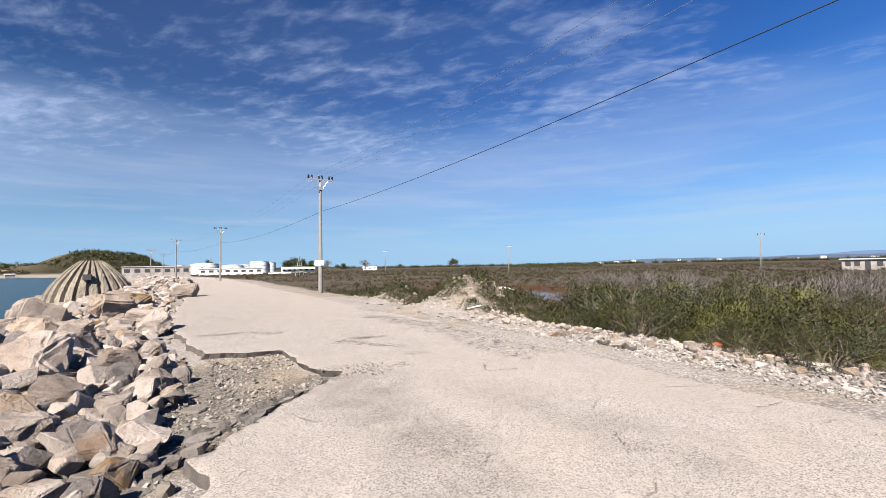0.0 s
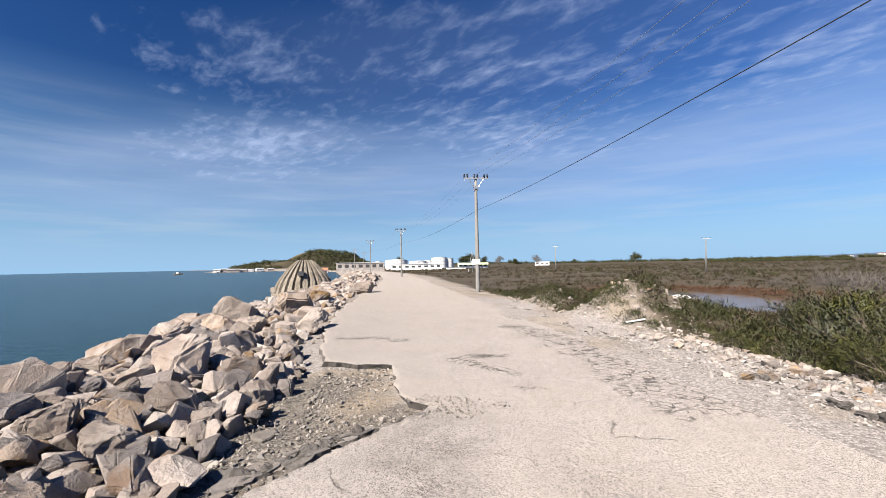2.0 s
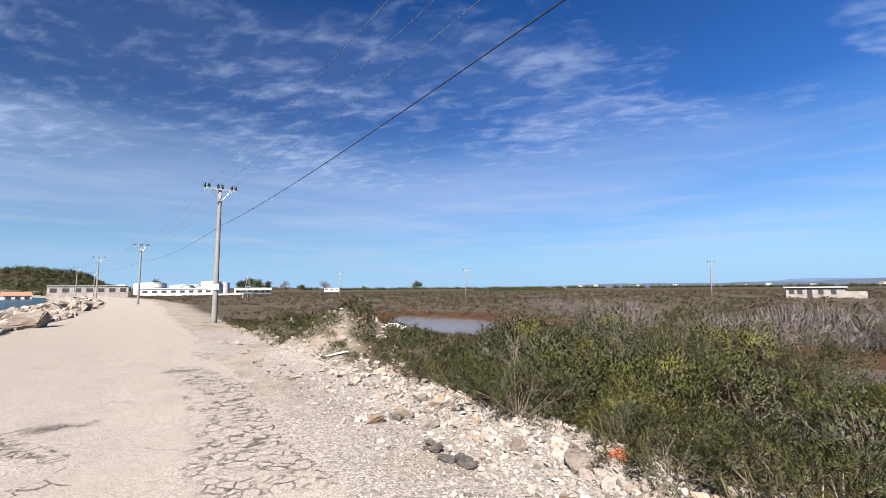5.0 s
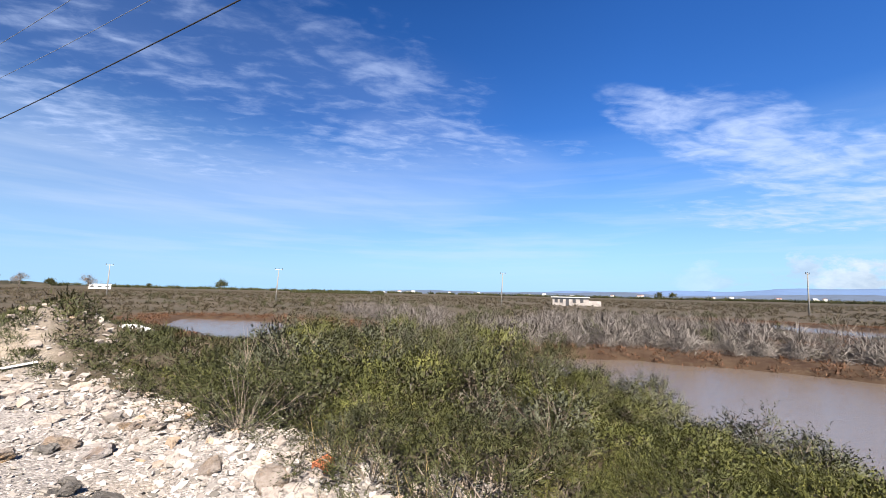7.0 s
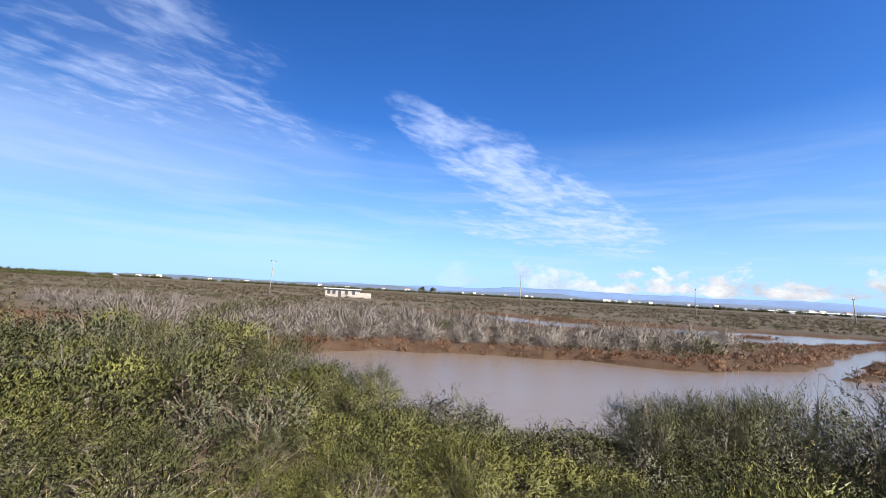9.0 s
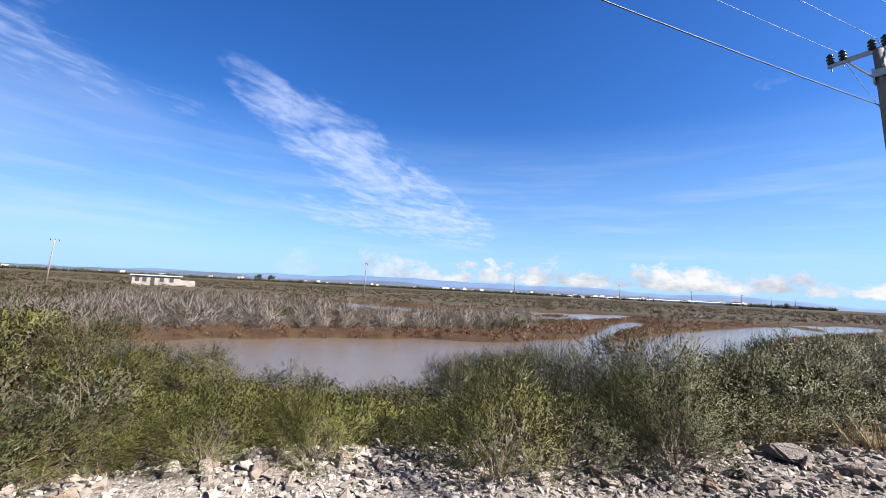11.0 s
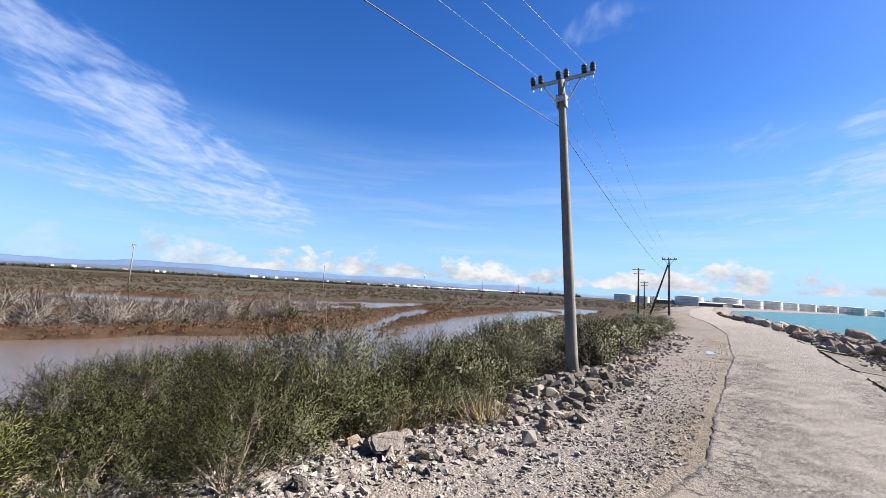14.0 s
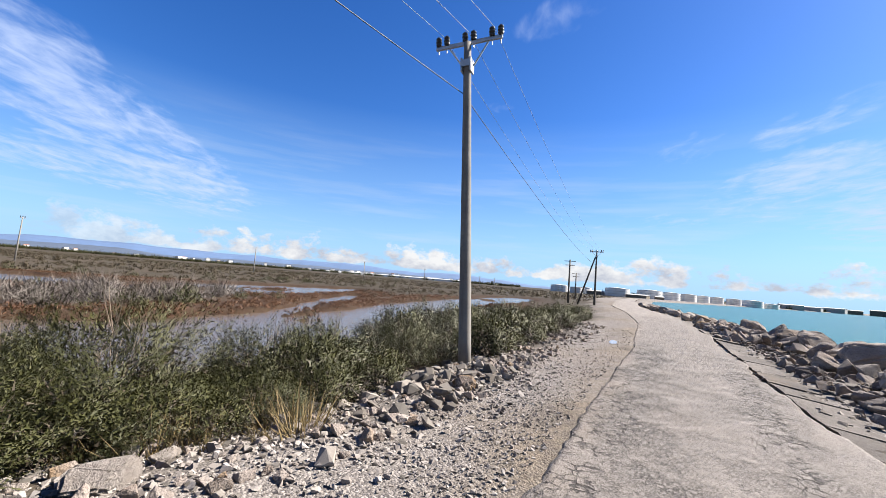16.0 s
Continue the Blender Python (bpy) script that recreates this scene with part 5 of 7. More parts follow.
def shrub(name, seed, leaf_mat, label, tufts=28, sprigs=17, needles=20, spread_=0.88, height=1.2, needle=0.043, width=0.0105, bare=0.08):
    """A feathery shrub: stems from one root, each ending in a tuft of sprigs set with fine needles; hollows stay between the tufts."""
    rs = np.random.RandomState(seed)
    wood, green, dark_core, outs = bmesh.new(), [], [], []
    dark_core_out = []
    up = np.array([0.0, 0.0, 1.0])
    for i in range(tufts):
        q = math.sqrt((i + 0.4) / tufts)
        a = i * 2.39996 + rs.uniform(-0.5, 0.5)
        rise = math.sqrt(max(0.0, 1 - (0.97 * q) ** 2))
        if i % 4 == 3:
            rise *= 0.45
        c = np.array([math.cos(a) * q * spread_, math.sin(a) * q * spread_, 0.05 + 0.68 * height * rise]) * rs.uniform(0.72, 1.12)
        root = np.array([c[0] * 0.15, c[1] * 0.15, 0.0])
        tube(wood, [root.tolist(), ((root + c) * 0.5 + rs.randn(3) * 0.05).tolist(), c.tolist()], [0.013, 0.009, 0.004], 3, False)
        out = np.array([math.cos(a) * q, math.sin(a) * q, 0.35 + 0.7 * rise])
        out /= np.linalg.norm(out)
        if rs.rand() < bare:
            for _ in range(5):
                e = c + (out + rs.randn(3) * 0.45) * rs.uniform(0.2, 0.4)
                tube(wood, [c.tolist(), ((c + e) * 0.5 + rs.randn(3) * 0.02).tolist(), e.tolist()], [0.005, 0.003, 0.001], 3, False)
            continue
        r = rs.uniform(0.20, 0.42) * (height / 1.1)
        m = int(sprigs * (r / 0.25) ** 1.3)
        o = out * 0.70 + rs.randn(m, 3) * 0.50 + up * 0.22
        o /= np.linalg.norm(o, axis=1, keepdims=True)
        base = c + rs.randn(m, 3) * r * 0.28
        ln = r * rs.uniform(0.7, 1.55, m)
        arch = np.array([0.09, 0.02, -0.10]) * rs.uniform(0.0, 1.0, (m, 1))
        k = (np.arange(needles) + 0.6) / needles
        b0 = base[:, None] + o[:, None] * (ln[:, None] * k[None])[..., None] + arch[:, None] * (k ** 2)[None, :, None] + rs.randn(m, needles, 3) * 0.012
        w = o[:, None] * 0.85 + rs.randn(m, needles, 3) * 0.34
        w /= np.linalg.norm(w, axis=2, keepdims=True)
        size = needle * (1.3 - 0.6 * k)[None, :, None] * rs.uniform(0.7, 1.35, (m, needles, 1))
        b0 = b0.reshape(-1, 3)
        green.append(blades(b0, b0 + (w * size).reshape(-1, 3), width * rs.uniform(0.7, 1.3, len(b0)), rs))
        outs.append(b0 - (c - out * r * 0.45))
        # dense growth in the heart of the tuft, coloured dark to stand for shade
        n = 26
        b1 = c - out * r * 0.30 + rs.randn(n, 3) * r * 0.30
        dark_core.append(blades(b1, b1 + rs.randn(n, 3) * 0.06, width * 1.9, rs))
        dark_core_out.append(b1 - (c - out * r * 0.6))
    root_ob = empty(name, Matrix(), label, "shrub", "roadside scrub")
    part("stem", wood, M_BARK, root_ob)
    V = np.concatenate(green + dark_core)
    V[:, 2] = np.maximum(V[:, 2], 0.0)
    me = tri_mesh("crown", V, np.concatenate(outs + dark_core_out), leaf_mat)
    me.materials.append(M_CORE_SHADE)
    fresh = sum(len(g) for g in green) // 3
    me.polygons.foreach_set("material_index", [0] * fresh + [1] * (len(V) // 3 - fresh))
    new("crown", me).parent = root_ob
    return root_ob


def clumps(name, x, y, z, size, mat, seed, label, per=34, thin=0.16, upright=0.6, cat="plants", bushy=0.0):
    """Low plants scattered as one object: fans of blades."""
    rs = np.random.RandomState(seed)
    n = len(x)
    if bushy:
        # rounded little bushes: short sprigs pointing every way inside a low dome
        s = np.asarray(size)[:, None, None]
        d = rs.randn(n, per, 3)
        d /= np.linalg.norm(d, axis=2, keepdims=True)
        d[..., 2] = np.abs(d[..., 2])
        q = d * rs.uniform(0.2, 1.0, (n, per, 1)) ** 0.5 * np.array([0.55, 0.55, upright]) * (0.75 + 0.5 * rs.rand(n, 1, 1))
        b = np.stack([x, y, z - 0.03], -1)[:, None] + q * s
        o = d * 0.5 + rs.randn(n, per, 3) * 0.6 + np.array([0, 0, 0.35])
        V = blades(b.reshape(-1, 3), (b + o * s * bushy).reshape(-1, 3), (s[..., 0] * thin * np.ones((1, per))).ravel(), rs)
        me = tri_mesh(name, V, d.reshape(-1, 3), mat, 0.35)
        return tagged(new(name, me), label, cat, kind="stuff")
    az, out = rs.rand(n, per) * 6.283, np.sqrt(rs.rand(n, per))
    s = np.asarray(size)[:, None]
    bx = x[:, None] + np.cos(az) * out * 0.45 * s
    by = y[:, None] + np.sin(az) * out * 0.45 * s
    h = s * upright * (0.5 + 0.7 * rs.rand(n, per)) * (1.1 - 0.6 * out)
    b = np.stack([bx, by, np.repeat(z[:, None], per, 1) - 0.05 * s + 0 * h], -1)
    t = b + np.stack([np.cos(az) * out * 0.45 * s + 0.22 * s * rs.randn(n, per), np.sin(az) * out * 0.45 * s + 0.22 * s * rs.randn(n, per), h], -1)
    V = blades(b.reshape(-1, 3), t.reshape(-1, 3), (s * thin * np.ones((1, per))).ravel(), rs)
    me = grid_mesh(name, V, np.arange(len(V)).reshape(-1, 3), mat, smooth_faces=False)
    return tagged(new(name, me), label, cat, kind="stuff")


def scrub_belt():
    protos = [shrub("shrub", 1, M_LEAF, "green feathery shrub beside the road shoulder"),
              shrub("shrub", 2, M_LEAF, "green feathery shrub beside the road shoulder", height=1.0, spread_=0.9),
              shrub("shrub", 3, M_LEAFD, "dark green shrub with fine leaves", height=1.25, spread_=0.85),
              shrub("shrub", 4, M_LEAFG, "grey-green shrub with bare twigs", height=1.2, spread_=0.85, bare=0.25),
              shrub("shrub", 5, M_LEAFD, "dark green shrub with fine leaves", height=0.95, spread_=1.0)]
    coarse = dict(tufts=24, sprigs=13, needles=8, needle=0.075, width=0.027)
    protos += [shrub("shrub", 6, M_LEAF, "green feathery shrub beside the road shoulder", **coarse),
               shrub("shrub", 7, M_LEAFD, "dark green shrub with fine leaves", height=1.2, **coarse),
               shrub("shrub", 8, M_LEAFG, "grey-green shrub with bare twigs", bare=0.25, **coarse)]
    rs = np.random.RandomState(77)
    taken, used = [], [0] * len(protos)
    xs, ys, d = spread(rs, 9500, -27, 28, 2.3, 15.0, EAST)
    ch = channel(xs, ys)
    zs = land(xs, ys)[0]
    total = 0
    for x, y, dd, c, z in zip(xs, ys, d, ch, zs):
        az = math.degrees(math.atan2(-(x - 4.6), y - 2.9))
        if az > -38:
            wide, tall = 14.5, (0.98 if dd < 9 else 0.9)
        elif az > -48:
            wide, tall = 12.0, 0.84 if dd < 8 else 0.62
        elif y > 1.8:
            wide, tall = 6.8, 0.74 if dd < 4.0 else 0.54 if dd < 5.2 else 0.34
        else:
            wide, tall = (6.8 if y > -6 else 9.5), (0.90 if dd > 3.8 else 0.92)
        if c < 0.7 or dd > wide + rs.uniform(-0.8, 0.4) or total > 330:
            continue
        low = 11 < y < 14.2 and x < 1.9 + 0.275 * (y - 2.4)
        if y > 14.2 and x < 1.9 + 0.275 * (y - 2.4) or low and dd < 3.0 or math.hypot(x - 14.3, y + 7.0) < 2.3:
            continue
        if dd < (2.55 if y > 4.5 else 2.15 if y > 0.2 else 2.75 if y > -1.6 else 3.4):
            continue
        if y < -13 and rs.rand() < 0.4:
            continue
        if 5.5 < y < 10 and dd < 3.3 and rs.rand() < 0.35:
            continue
        k = 1.02 if dd < 6 or -76 < az < -48 else 1.12
        if any((x - a) ** 2 + (y - b) ** 2 < k * k for a, b in taken):
            continue
        taken.append((x, y))
        total += 1
        g = rs.rand()
        if y < 1.8 and g > 0.25:
            g = 0.15 + 0.24 * rs.rand()
        elif az > -40 and g > 0.25 and rs.rand() < 0.5:
            g = 0.15 + 0.2 * rs.rand()
        i = 3 if (dd > 5.5 and g < 0.32) or g < 0.06 else (2 if g < 0.25 else 4 if g < 0.38 else 0 if g < 0.7 else 1)
        if min(math.hypot(x - a, y - b) for a, b in ((2, 2.5), (4.6, 3.2), (4.6, 0.5), (5.4, -2))) > 6.8:
            i = (5, 5, 6, 7, 6)[i]
        s = rs.uniform(0.62, 1.42) * (0.8 if dd < 3.6 else 1.0) * tall * (0.5 if low else 1.0)
        m = pose(x, y, z - 0.03, 0, 0, rs.uniform(0, 360)) @ Matrix.Diagonal((s, s, s * rs.uniform(0.85, 1.1), 1))
        if used[i]:
            ob = copy_thing(protos[i], Matrix())
        else:
            ob = protos[i]
        used[i] += 1
        ob.matrix_world = m
    # taller dark bushes by the water
    for x, y, s in ((12.6, -0.5, 1.55), (13.5, 1.2, 1.15), (13.4, -2.4, 1.2), (14.6, -3.6, 1.2), (12.2, 0.7, 1.1), (16.6, -6.2, 1.1), (12.4, 2.2, 1.0), (13.6, 2.2, 0.95), (12.7, 3.3, 0.85), (13.3, 2.8, 0.9), (14.1, 1.6, 0.95), (12.0, 3.1, 0.8), (9.5, 12.5, 1.3), (11.5, 11.0, 1.2)):
        ob = copy_thing(protos[2], Matrix())
        ob.matrix_world = pose(x, y, ground_z(x, y), 0, 0, x * 50) @ Matrix.Diagonal((s * 0.85, s * 0.85, s, 1))
    # lower green bushes down to the water's edge
    for x, y, s in ((11.6, 9.6, 0.95), (12.1, 8.6, 0.9), (11.0, 8.4, 0.62), (10.6, 7.4, 0.55), (10.4, 6.4, 0.5), (10.3, 5.4, 0.5), (10.2, 4.4, 0.5), (10.9, 10.6, 1.0)):
        ob = copy_thing(protos[0 if used[0] else 5], Matrix())
        ob.matrix_world = pose(x, y, ground_z(x, y) - 0.03, 0, 0, x * 70 + y * 31) @ Matrix.Diagonal((s, s, s * 0.9, 1))
    for k in range(46):
        y = 9.6 - 0.27 * k + rs.uniform(-0.2, 0.2)
        x = (11.4 if k % 2 else 10.2) + rs.uniform(-0.5, 0.5) + max(0.0, -y) * 0.45
        if channel(np.array([x]), np.array([y]))[0] < 0.4:
            continue
        s = rs.uniform(0.42, 0.62)
        ob = copy_thing(protos[(5, 6, 5, 7)[k % 4] if y > 3 else 6], Matrix())
        ob.matrix_world = pose(x, y, ground_z(x, y) - 0.03, 0, 0, rs.uniform(0, 360)) @ Matrix.Diagonal((s * 1.3, s * 1.3, s, 1))
    for i, ob in enumerate(protos):
        if not used[i]:
            ob.matrix_world = pose(8 + i, 12, ground_z(8 + i, 12))


def marsh_plants():
    rs = np.random.RandomState(88)

    def field(n, r0, r1, power=1.0):
        a = radians(-150) + rs.rand(n) * radians(190)      # from the south-east round to the north
        r = r0 + (r1 - r0) * rs.rand(n) ** power
        x, y = 4 - np.sin(a) * r, 2 + np.cos(a) * r
        return x, y, r
    # brown scrub over the whole marsh
    x, y, r = field(22000, 14, 420, 1.5)
    dE, ch = -side(x, y, EAST), channel(x, y)
    m = (dE > 6) & (ch > 1.2) & (np.hypot(x - 2, y - 30) > 9)
    m &= ~((ch < 5) & (rs.rand(len(x)) < 0.75)) & (vnoise(x, y, 14, 21) + 0.6 * vnoise(x, y, 5, 22) > -0.35)
    x, y, r = x[m], y[m], r[m]
    size = (0.30 + 0.35 * rs.rand(len(x))) * (0.75 + np.clip(r / 110, 0, 1.5))
    clumps("marsh_scrub", x, y, land(x, y)[0], size, M_SCRUB, 5, "brown and olive scrub covering the salt marsh", per=26, thin=0.13, upright=0.42, cat="scrub", bushy=0.26)
    # darker green bushes standing out of it
    x, y, r = field(2200, 25, 300, 1.3)
    m = (-side(x, y, EAST) > 8) & (channel(x, y) > 2) & (vnoise(x, y, 22, 23) > 0.25)
    x, y, r = x[m], y[m], r[m]
    clumps("marsh_bushes", x, y, land(x, y)[0], 0.7 + 0.9 * rs.rand(len(x)), M_LEAFD, 6, "dark green bushes scattered over the marsh", per=150, thin=0.044, upright=0.6, cat="scrub", bushy=0.13)
    # grey leafless thickets beyond the channel
    x, y = rs.uniform(14, 62, 6500), rs.uniform(-4, 52, 6500)
    ch, dE = channel(x, y), -side(x, y, EAST)
    far_side = (x - 19) * 0.75 + (y - 18) * 0.66
    m = (ch > 1.6) & (far_side > 0.5) & (far_side < 26) & (vnoise(x, y, 8, 24) + 0.5 * vnoise(x, y, 3, 25) > -0.05 + 0.02 * far_side) & (y > 2 - 0.2 * x + 6)
    x, y = x[m][:800], y[m][:800]
    clumps("grey_thicket", x, y, land(x, y)[0], 0.45 + 1.15 * rs.rand(len(x)) ** 1.5, M_TWIG, 7, "leafless grey thicket on the marsh bank", per=170, thin=0.022, upright=0.75, cat="thicket", bushy=0.34)
    # red-brown glasswort on the banks
    x, y = rs.uniform(-4, 66, 40000), rs.uniform(-36, 50, 40000)
    ch = channel(x, y)
    m = (ch > 0.12) & (ch < 5.0 * rs.rand(len(x)) ** 2 + 0.7) & (-side(x, y, EAST) > 5.5) & ~((y > -12) & (y < 16) & (x < 19.5 - 0.55 * (y - 8) * (y < 8)))
    x, y = x[m][:10500], y[m][:10500]
    clumps("glasswort", x, y, land(x, y)[0], 0.28 + 0.22 * rs.rand(len(x)), M_GLASSW, 8, "low red-brown glasswort on the muddy banks", per=28, thin=0.09, upright=0.4, cat="plants", bushy=0.22)
    # low green and yellowed growth between the mounds
    x, y = rs.uniform(-9, 8, 7200), rs.uniform(8.3, 45, 7200)
    dE = -side(x, y, EAST)
    m = (dE > 2.35 + 0.25 * vnoise(x, y, 1.5, 28)) & (channel(x, y) > 0.7) & (dE < 13) & (vnoise(x, y, 2.5, 27) > -0.3)
    top = np.max([np.exp(-((x - a) ** 2 + (y - b) ** 2) / (r * 0.75) ** 2) for a, b, r, u in MOUNDS], 0)
    m &= (top < 0.90) & ((y < 13) | (y > 15.0) | (dE > 3.2))
    x, y = x[m], y[m]
    half = rs.rand(len(x)) < 0.7
    for nm, mm, mt, lb in (("low_growth", half, M_LEAFD, "low green growth between the mounds"), ("faded_growth", ~half, M_SCRUB, "faded brown growth between the mounds")):
        clumps(nm, x[mm], y[mm], land(x[mm], y[mm])[0], 0.35 + 0.45 * rs.rand(int(mm.sum())), mt, 14, lb, per=80, thin=0.042, upright=0.5, cat="plants", bushy=0.14)
    # olive grass over the flanks of the mounds
    V = [(cx + rad * 0.75 * rs.randn(), cy + rad * 0.75 * rs.randn()) for cx, cy, rad, up in MOUNDS for _ in range(330)]
    x, y = np.array(V).T
    m = (-side(x, y, EAST) > 1.7) & (vnoise(x, y, 0.9, 29) > -0.45)
    x, y = x[m], y[m]
    clumps("mound_growth", x, y, land(x, y)[0], 0.20 + 0.28 * rs.rand(len(x)), M_LEAFD, 15, "olive grass and low plants on the mounds", per=60, thin=0.045, upright=0.45, cat="plants", bushy=0.18)
    # rank green growth on the slope down to the channel
    xs, ys, d = spread(rs, 3400, -30, 13, 3.6, 11.5, EAST)
    m = (channel(xs, ys) > 0.25) & ((d > 5.2) | (ys > 1.5))
    xs, ys = xs[m], ys[m]
    clumps("bank_growth", xs, ys, land(xs, ys)[0], 0.22 + 0.20 * rs.rand(len(xs)), M_LEAF, 18, "rank green growth on the slope down to the channel", per=50, thin=0.05, upright=0.6, cat="plants", bushy=0.17)
    # dry grass at the foot of the shrubs
    xs, ys, d = spread(rs, 420, -4, 14, 2.3, 4.2, EAST)
    m = (vnoise(xs, ys, 2.2, 26) > 0.25) & (ys < 6)
    xs, ys = xs[m], ys[m]
    ex, ey = rs.uniform(5.2, 9.0, 12), rs.uniform(5.8, 8.6, 12)
    xs, ys = np.r_[xs, ex], np.r_[ys, ey]
    clumps("dry_grass", xs, ys, land(xs, ys)[0], 0.25 + 0.35 * rs.rand(len(xs)), M_DRY, 9, "tufts of dry yellow grass among the stones", per=22, thin=0.03, upright=1.2, cat="grass")


def hill_scrub():
    rs = np.random.RandomState(93)
    x, y = rs.uniform(-545, -345, 2600), rs.uniform(405, 590, 2600)
    h, masks = land(x, y)
    m = (h > 2.0) & (masks["scar"] < 0.2) & (vnoise(x, y, 26, 61) > -0.35)
    x, y, h = x[m], y[m], h[m]
    clumps("hill_scrub", x, y, h - 0.3, 3.0 + 4.5 * rs.rand(len(x)) ** 2, M_LEAFD, 94, "dark green scrub covering the headland hill", per=70, thin=0.10, upright=0.6, cat="scrub", bushy=0.20)


scrub_belt()
marsh_plants()
hill_scrub()

# ---------------------------------------------------------------- power line
def utility_pole(x, y, z, height, arm_turn, lean=(0, 0), mat=None, group="power line poles", label="tall grey concrete utility pole with a steel crossarm", sign=False, prongs=6):
    mat = mat or M_POLE
    root = empty("utility_pole", pose(x, y, z), label, "utility pole", group)
    lx, ly = lean
    top = (lx, ly, height + 0.12)
    bm = bmesh.new()
    n = 10
    tube(bm, [(lx * k / n, ly * k / n, -0.5 + (height + 0.6) * k / n) for k in range(n + 1)], [0.175 - 0.075 * k / n for k in range(n + 1)], 14)
    part("shaft", bm, mat, root, smooth_faces=True)
    axis = Vector((lx, ly, height)).normalized()
    at = Matrix.Translation((lx, ly, height)) @ Vector((0, 0, 1)).rotation_difference(axis).to_matrix().to_4x4() @ Matrix.Rotation(radians(arm_turn), 4, "Z")
    bm = bmesh.new()
    box(bm, -0.95, -0.16, 0.10, 0.95, -0.09, 0.17, at)
    box(bm, -0.95, -0.162, 0.166, 0.95, -0.15, 0.235, at)
    part("crossarm", bm, M_STEEL, root)
    for s in (-1, 1):
        bm = bmesh.new()
        tube(bm, [at @ Vector((s * 0.56, -0.13, 0.09)), at @ Vector((s * 0.15, -0.11, -0.52))], 0.025, 6)
        part("brace", bm, M_STEEL, root)
    bm = bmesh.new()
    for s in (-1, 1):
        box(bm, s * 0.125 - 0.02, -0.15, -0.75, s * 0.125 + 0.02, 0.15, -0.38, at)
    box(bm, -0.145, -0.16, -0.62, 0.145, -0.13, -0.44, at), box(bm, -0.145, 0.13, -0.62, 0.145, 0.16, -0.44, at)
    part("clamp", bm, M_STEEL, root)
    posts = (-0.90, -0.66, -0.14, 0.10, 0.64, 0.88) if prongs == 6 else (-0.85, 0.0, 0.85)
    for px in posts:
        bm = bmesh.new()
        prof = [(0.0, 0.03), (0.02, 0.07), (0.06, 0.085), (0.075, 0.05), (0.10, 0.05), (0.115, 0.09), (0.15, 0.085), (0.165, 0.05), (0.19, 0.05), (0.205, 0.085), (0.24, 0.07), (0.27, 0.035), (0.29, 0.02)]
        tube(bm, [at @ Vector((px, -0.125, 0.20 + h)) for h, _ in prof], [r for _, r in prof], 10)
        ins = part("insulator", bm, M_BLACK, root, smooth_faces=True)
        bm = bmesh.new()
        tube(bm, [at @ Vector((px, -0.125, -0.02)), at @ Vector((px, -0.125, 0.22))], 0.014, 6)
        part("pin", bm, M_STEEL, ins)
    if sign:
        bm = bmesh.new()
        box(bm, -0.36, -0.20, 2.05, 0.36, -0.175, 2.42, Matrix.Translation((lx * 0.25, ly * 0.25, 0)) @ Matrix.Rotation(radians(-12), 4, "Z"))
        pl = part("sign_plate", bm, M_SIGN, root, "blank white sign plate")
        bm = bmesh.new()
        box(bm, 0.10, -0.206, 2.10, 0.16, -0.2005, 2.15, Matrix.Translation((lx * 0.25, ly * 0.25, 0)) @ Matrix.Rotation(radians(-12), 4, "Z"))
        part("mark", bm, M_DARK, pl)
    return at, Matrix.Translation((x, y, z))


def wire(name, a, b, sag, r, mat, label):
    a, b = Vector(a), Vector(b)
    n = 24
    pts = [a.lerp(b, k / n) - Vector((0, 0, 4 * sag * (k / n) * (1 - k / n))) for k in range(n + 1)]
    bm = bmesh.new()
    tube(bm, pts, r, 5)
    tagged(part(name, bm, mat, smooth_faces=True), label, "cable", "overhead wires")


LINE = [  # x, y, base z, crossarm height, arm turn, lean of the top
    (52.0, -48.5, 0.35, 7.4, 45, (0, 0)),
    (14.97, -7.34, -0.15, 8.30, 44.5, (0.05, 0.62)),
    (-9.27, 30.05, -0.10, 8.35, 33, (0.05, -0.1)),
    (-36.4, 65.7, -0.1, 8.4, 33, (0, 0)),
    (-59.0, 89.0, 0.0, 8.3, 36, (0, 0)),
    (-92.0, 127.0, 0.0, 8.3, 38, (0, 0)),
    (-104.0, 150.0, 0.0, 8.0, 38, (0, 0)),
]


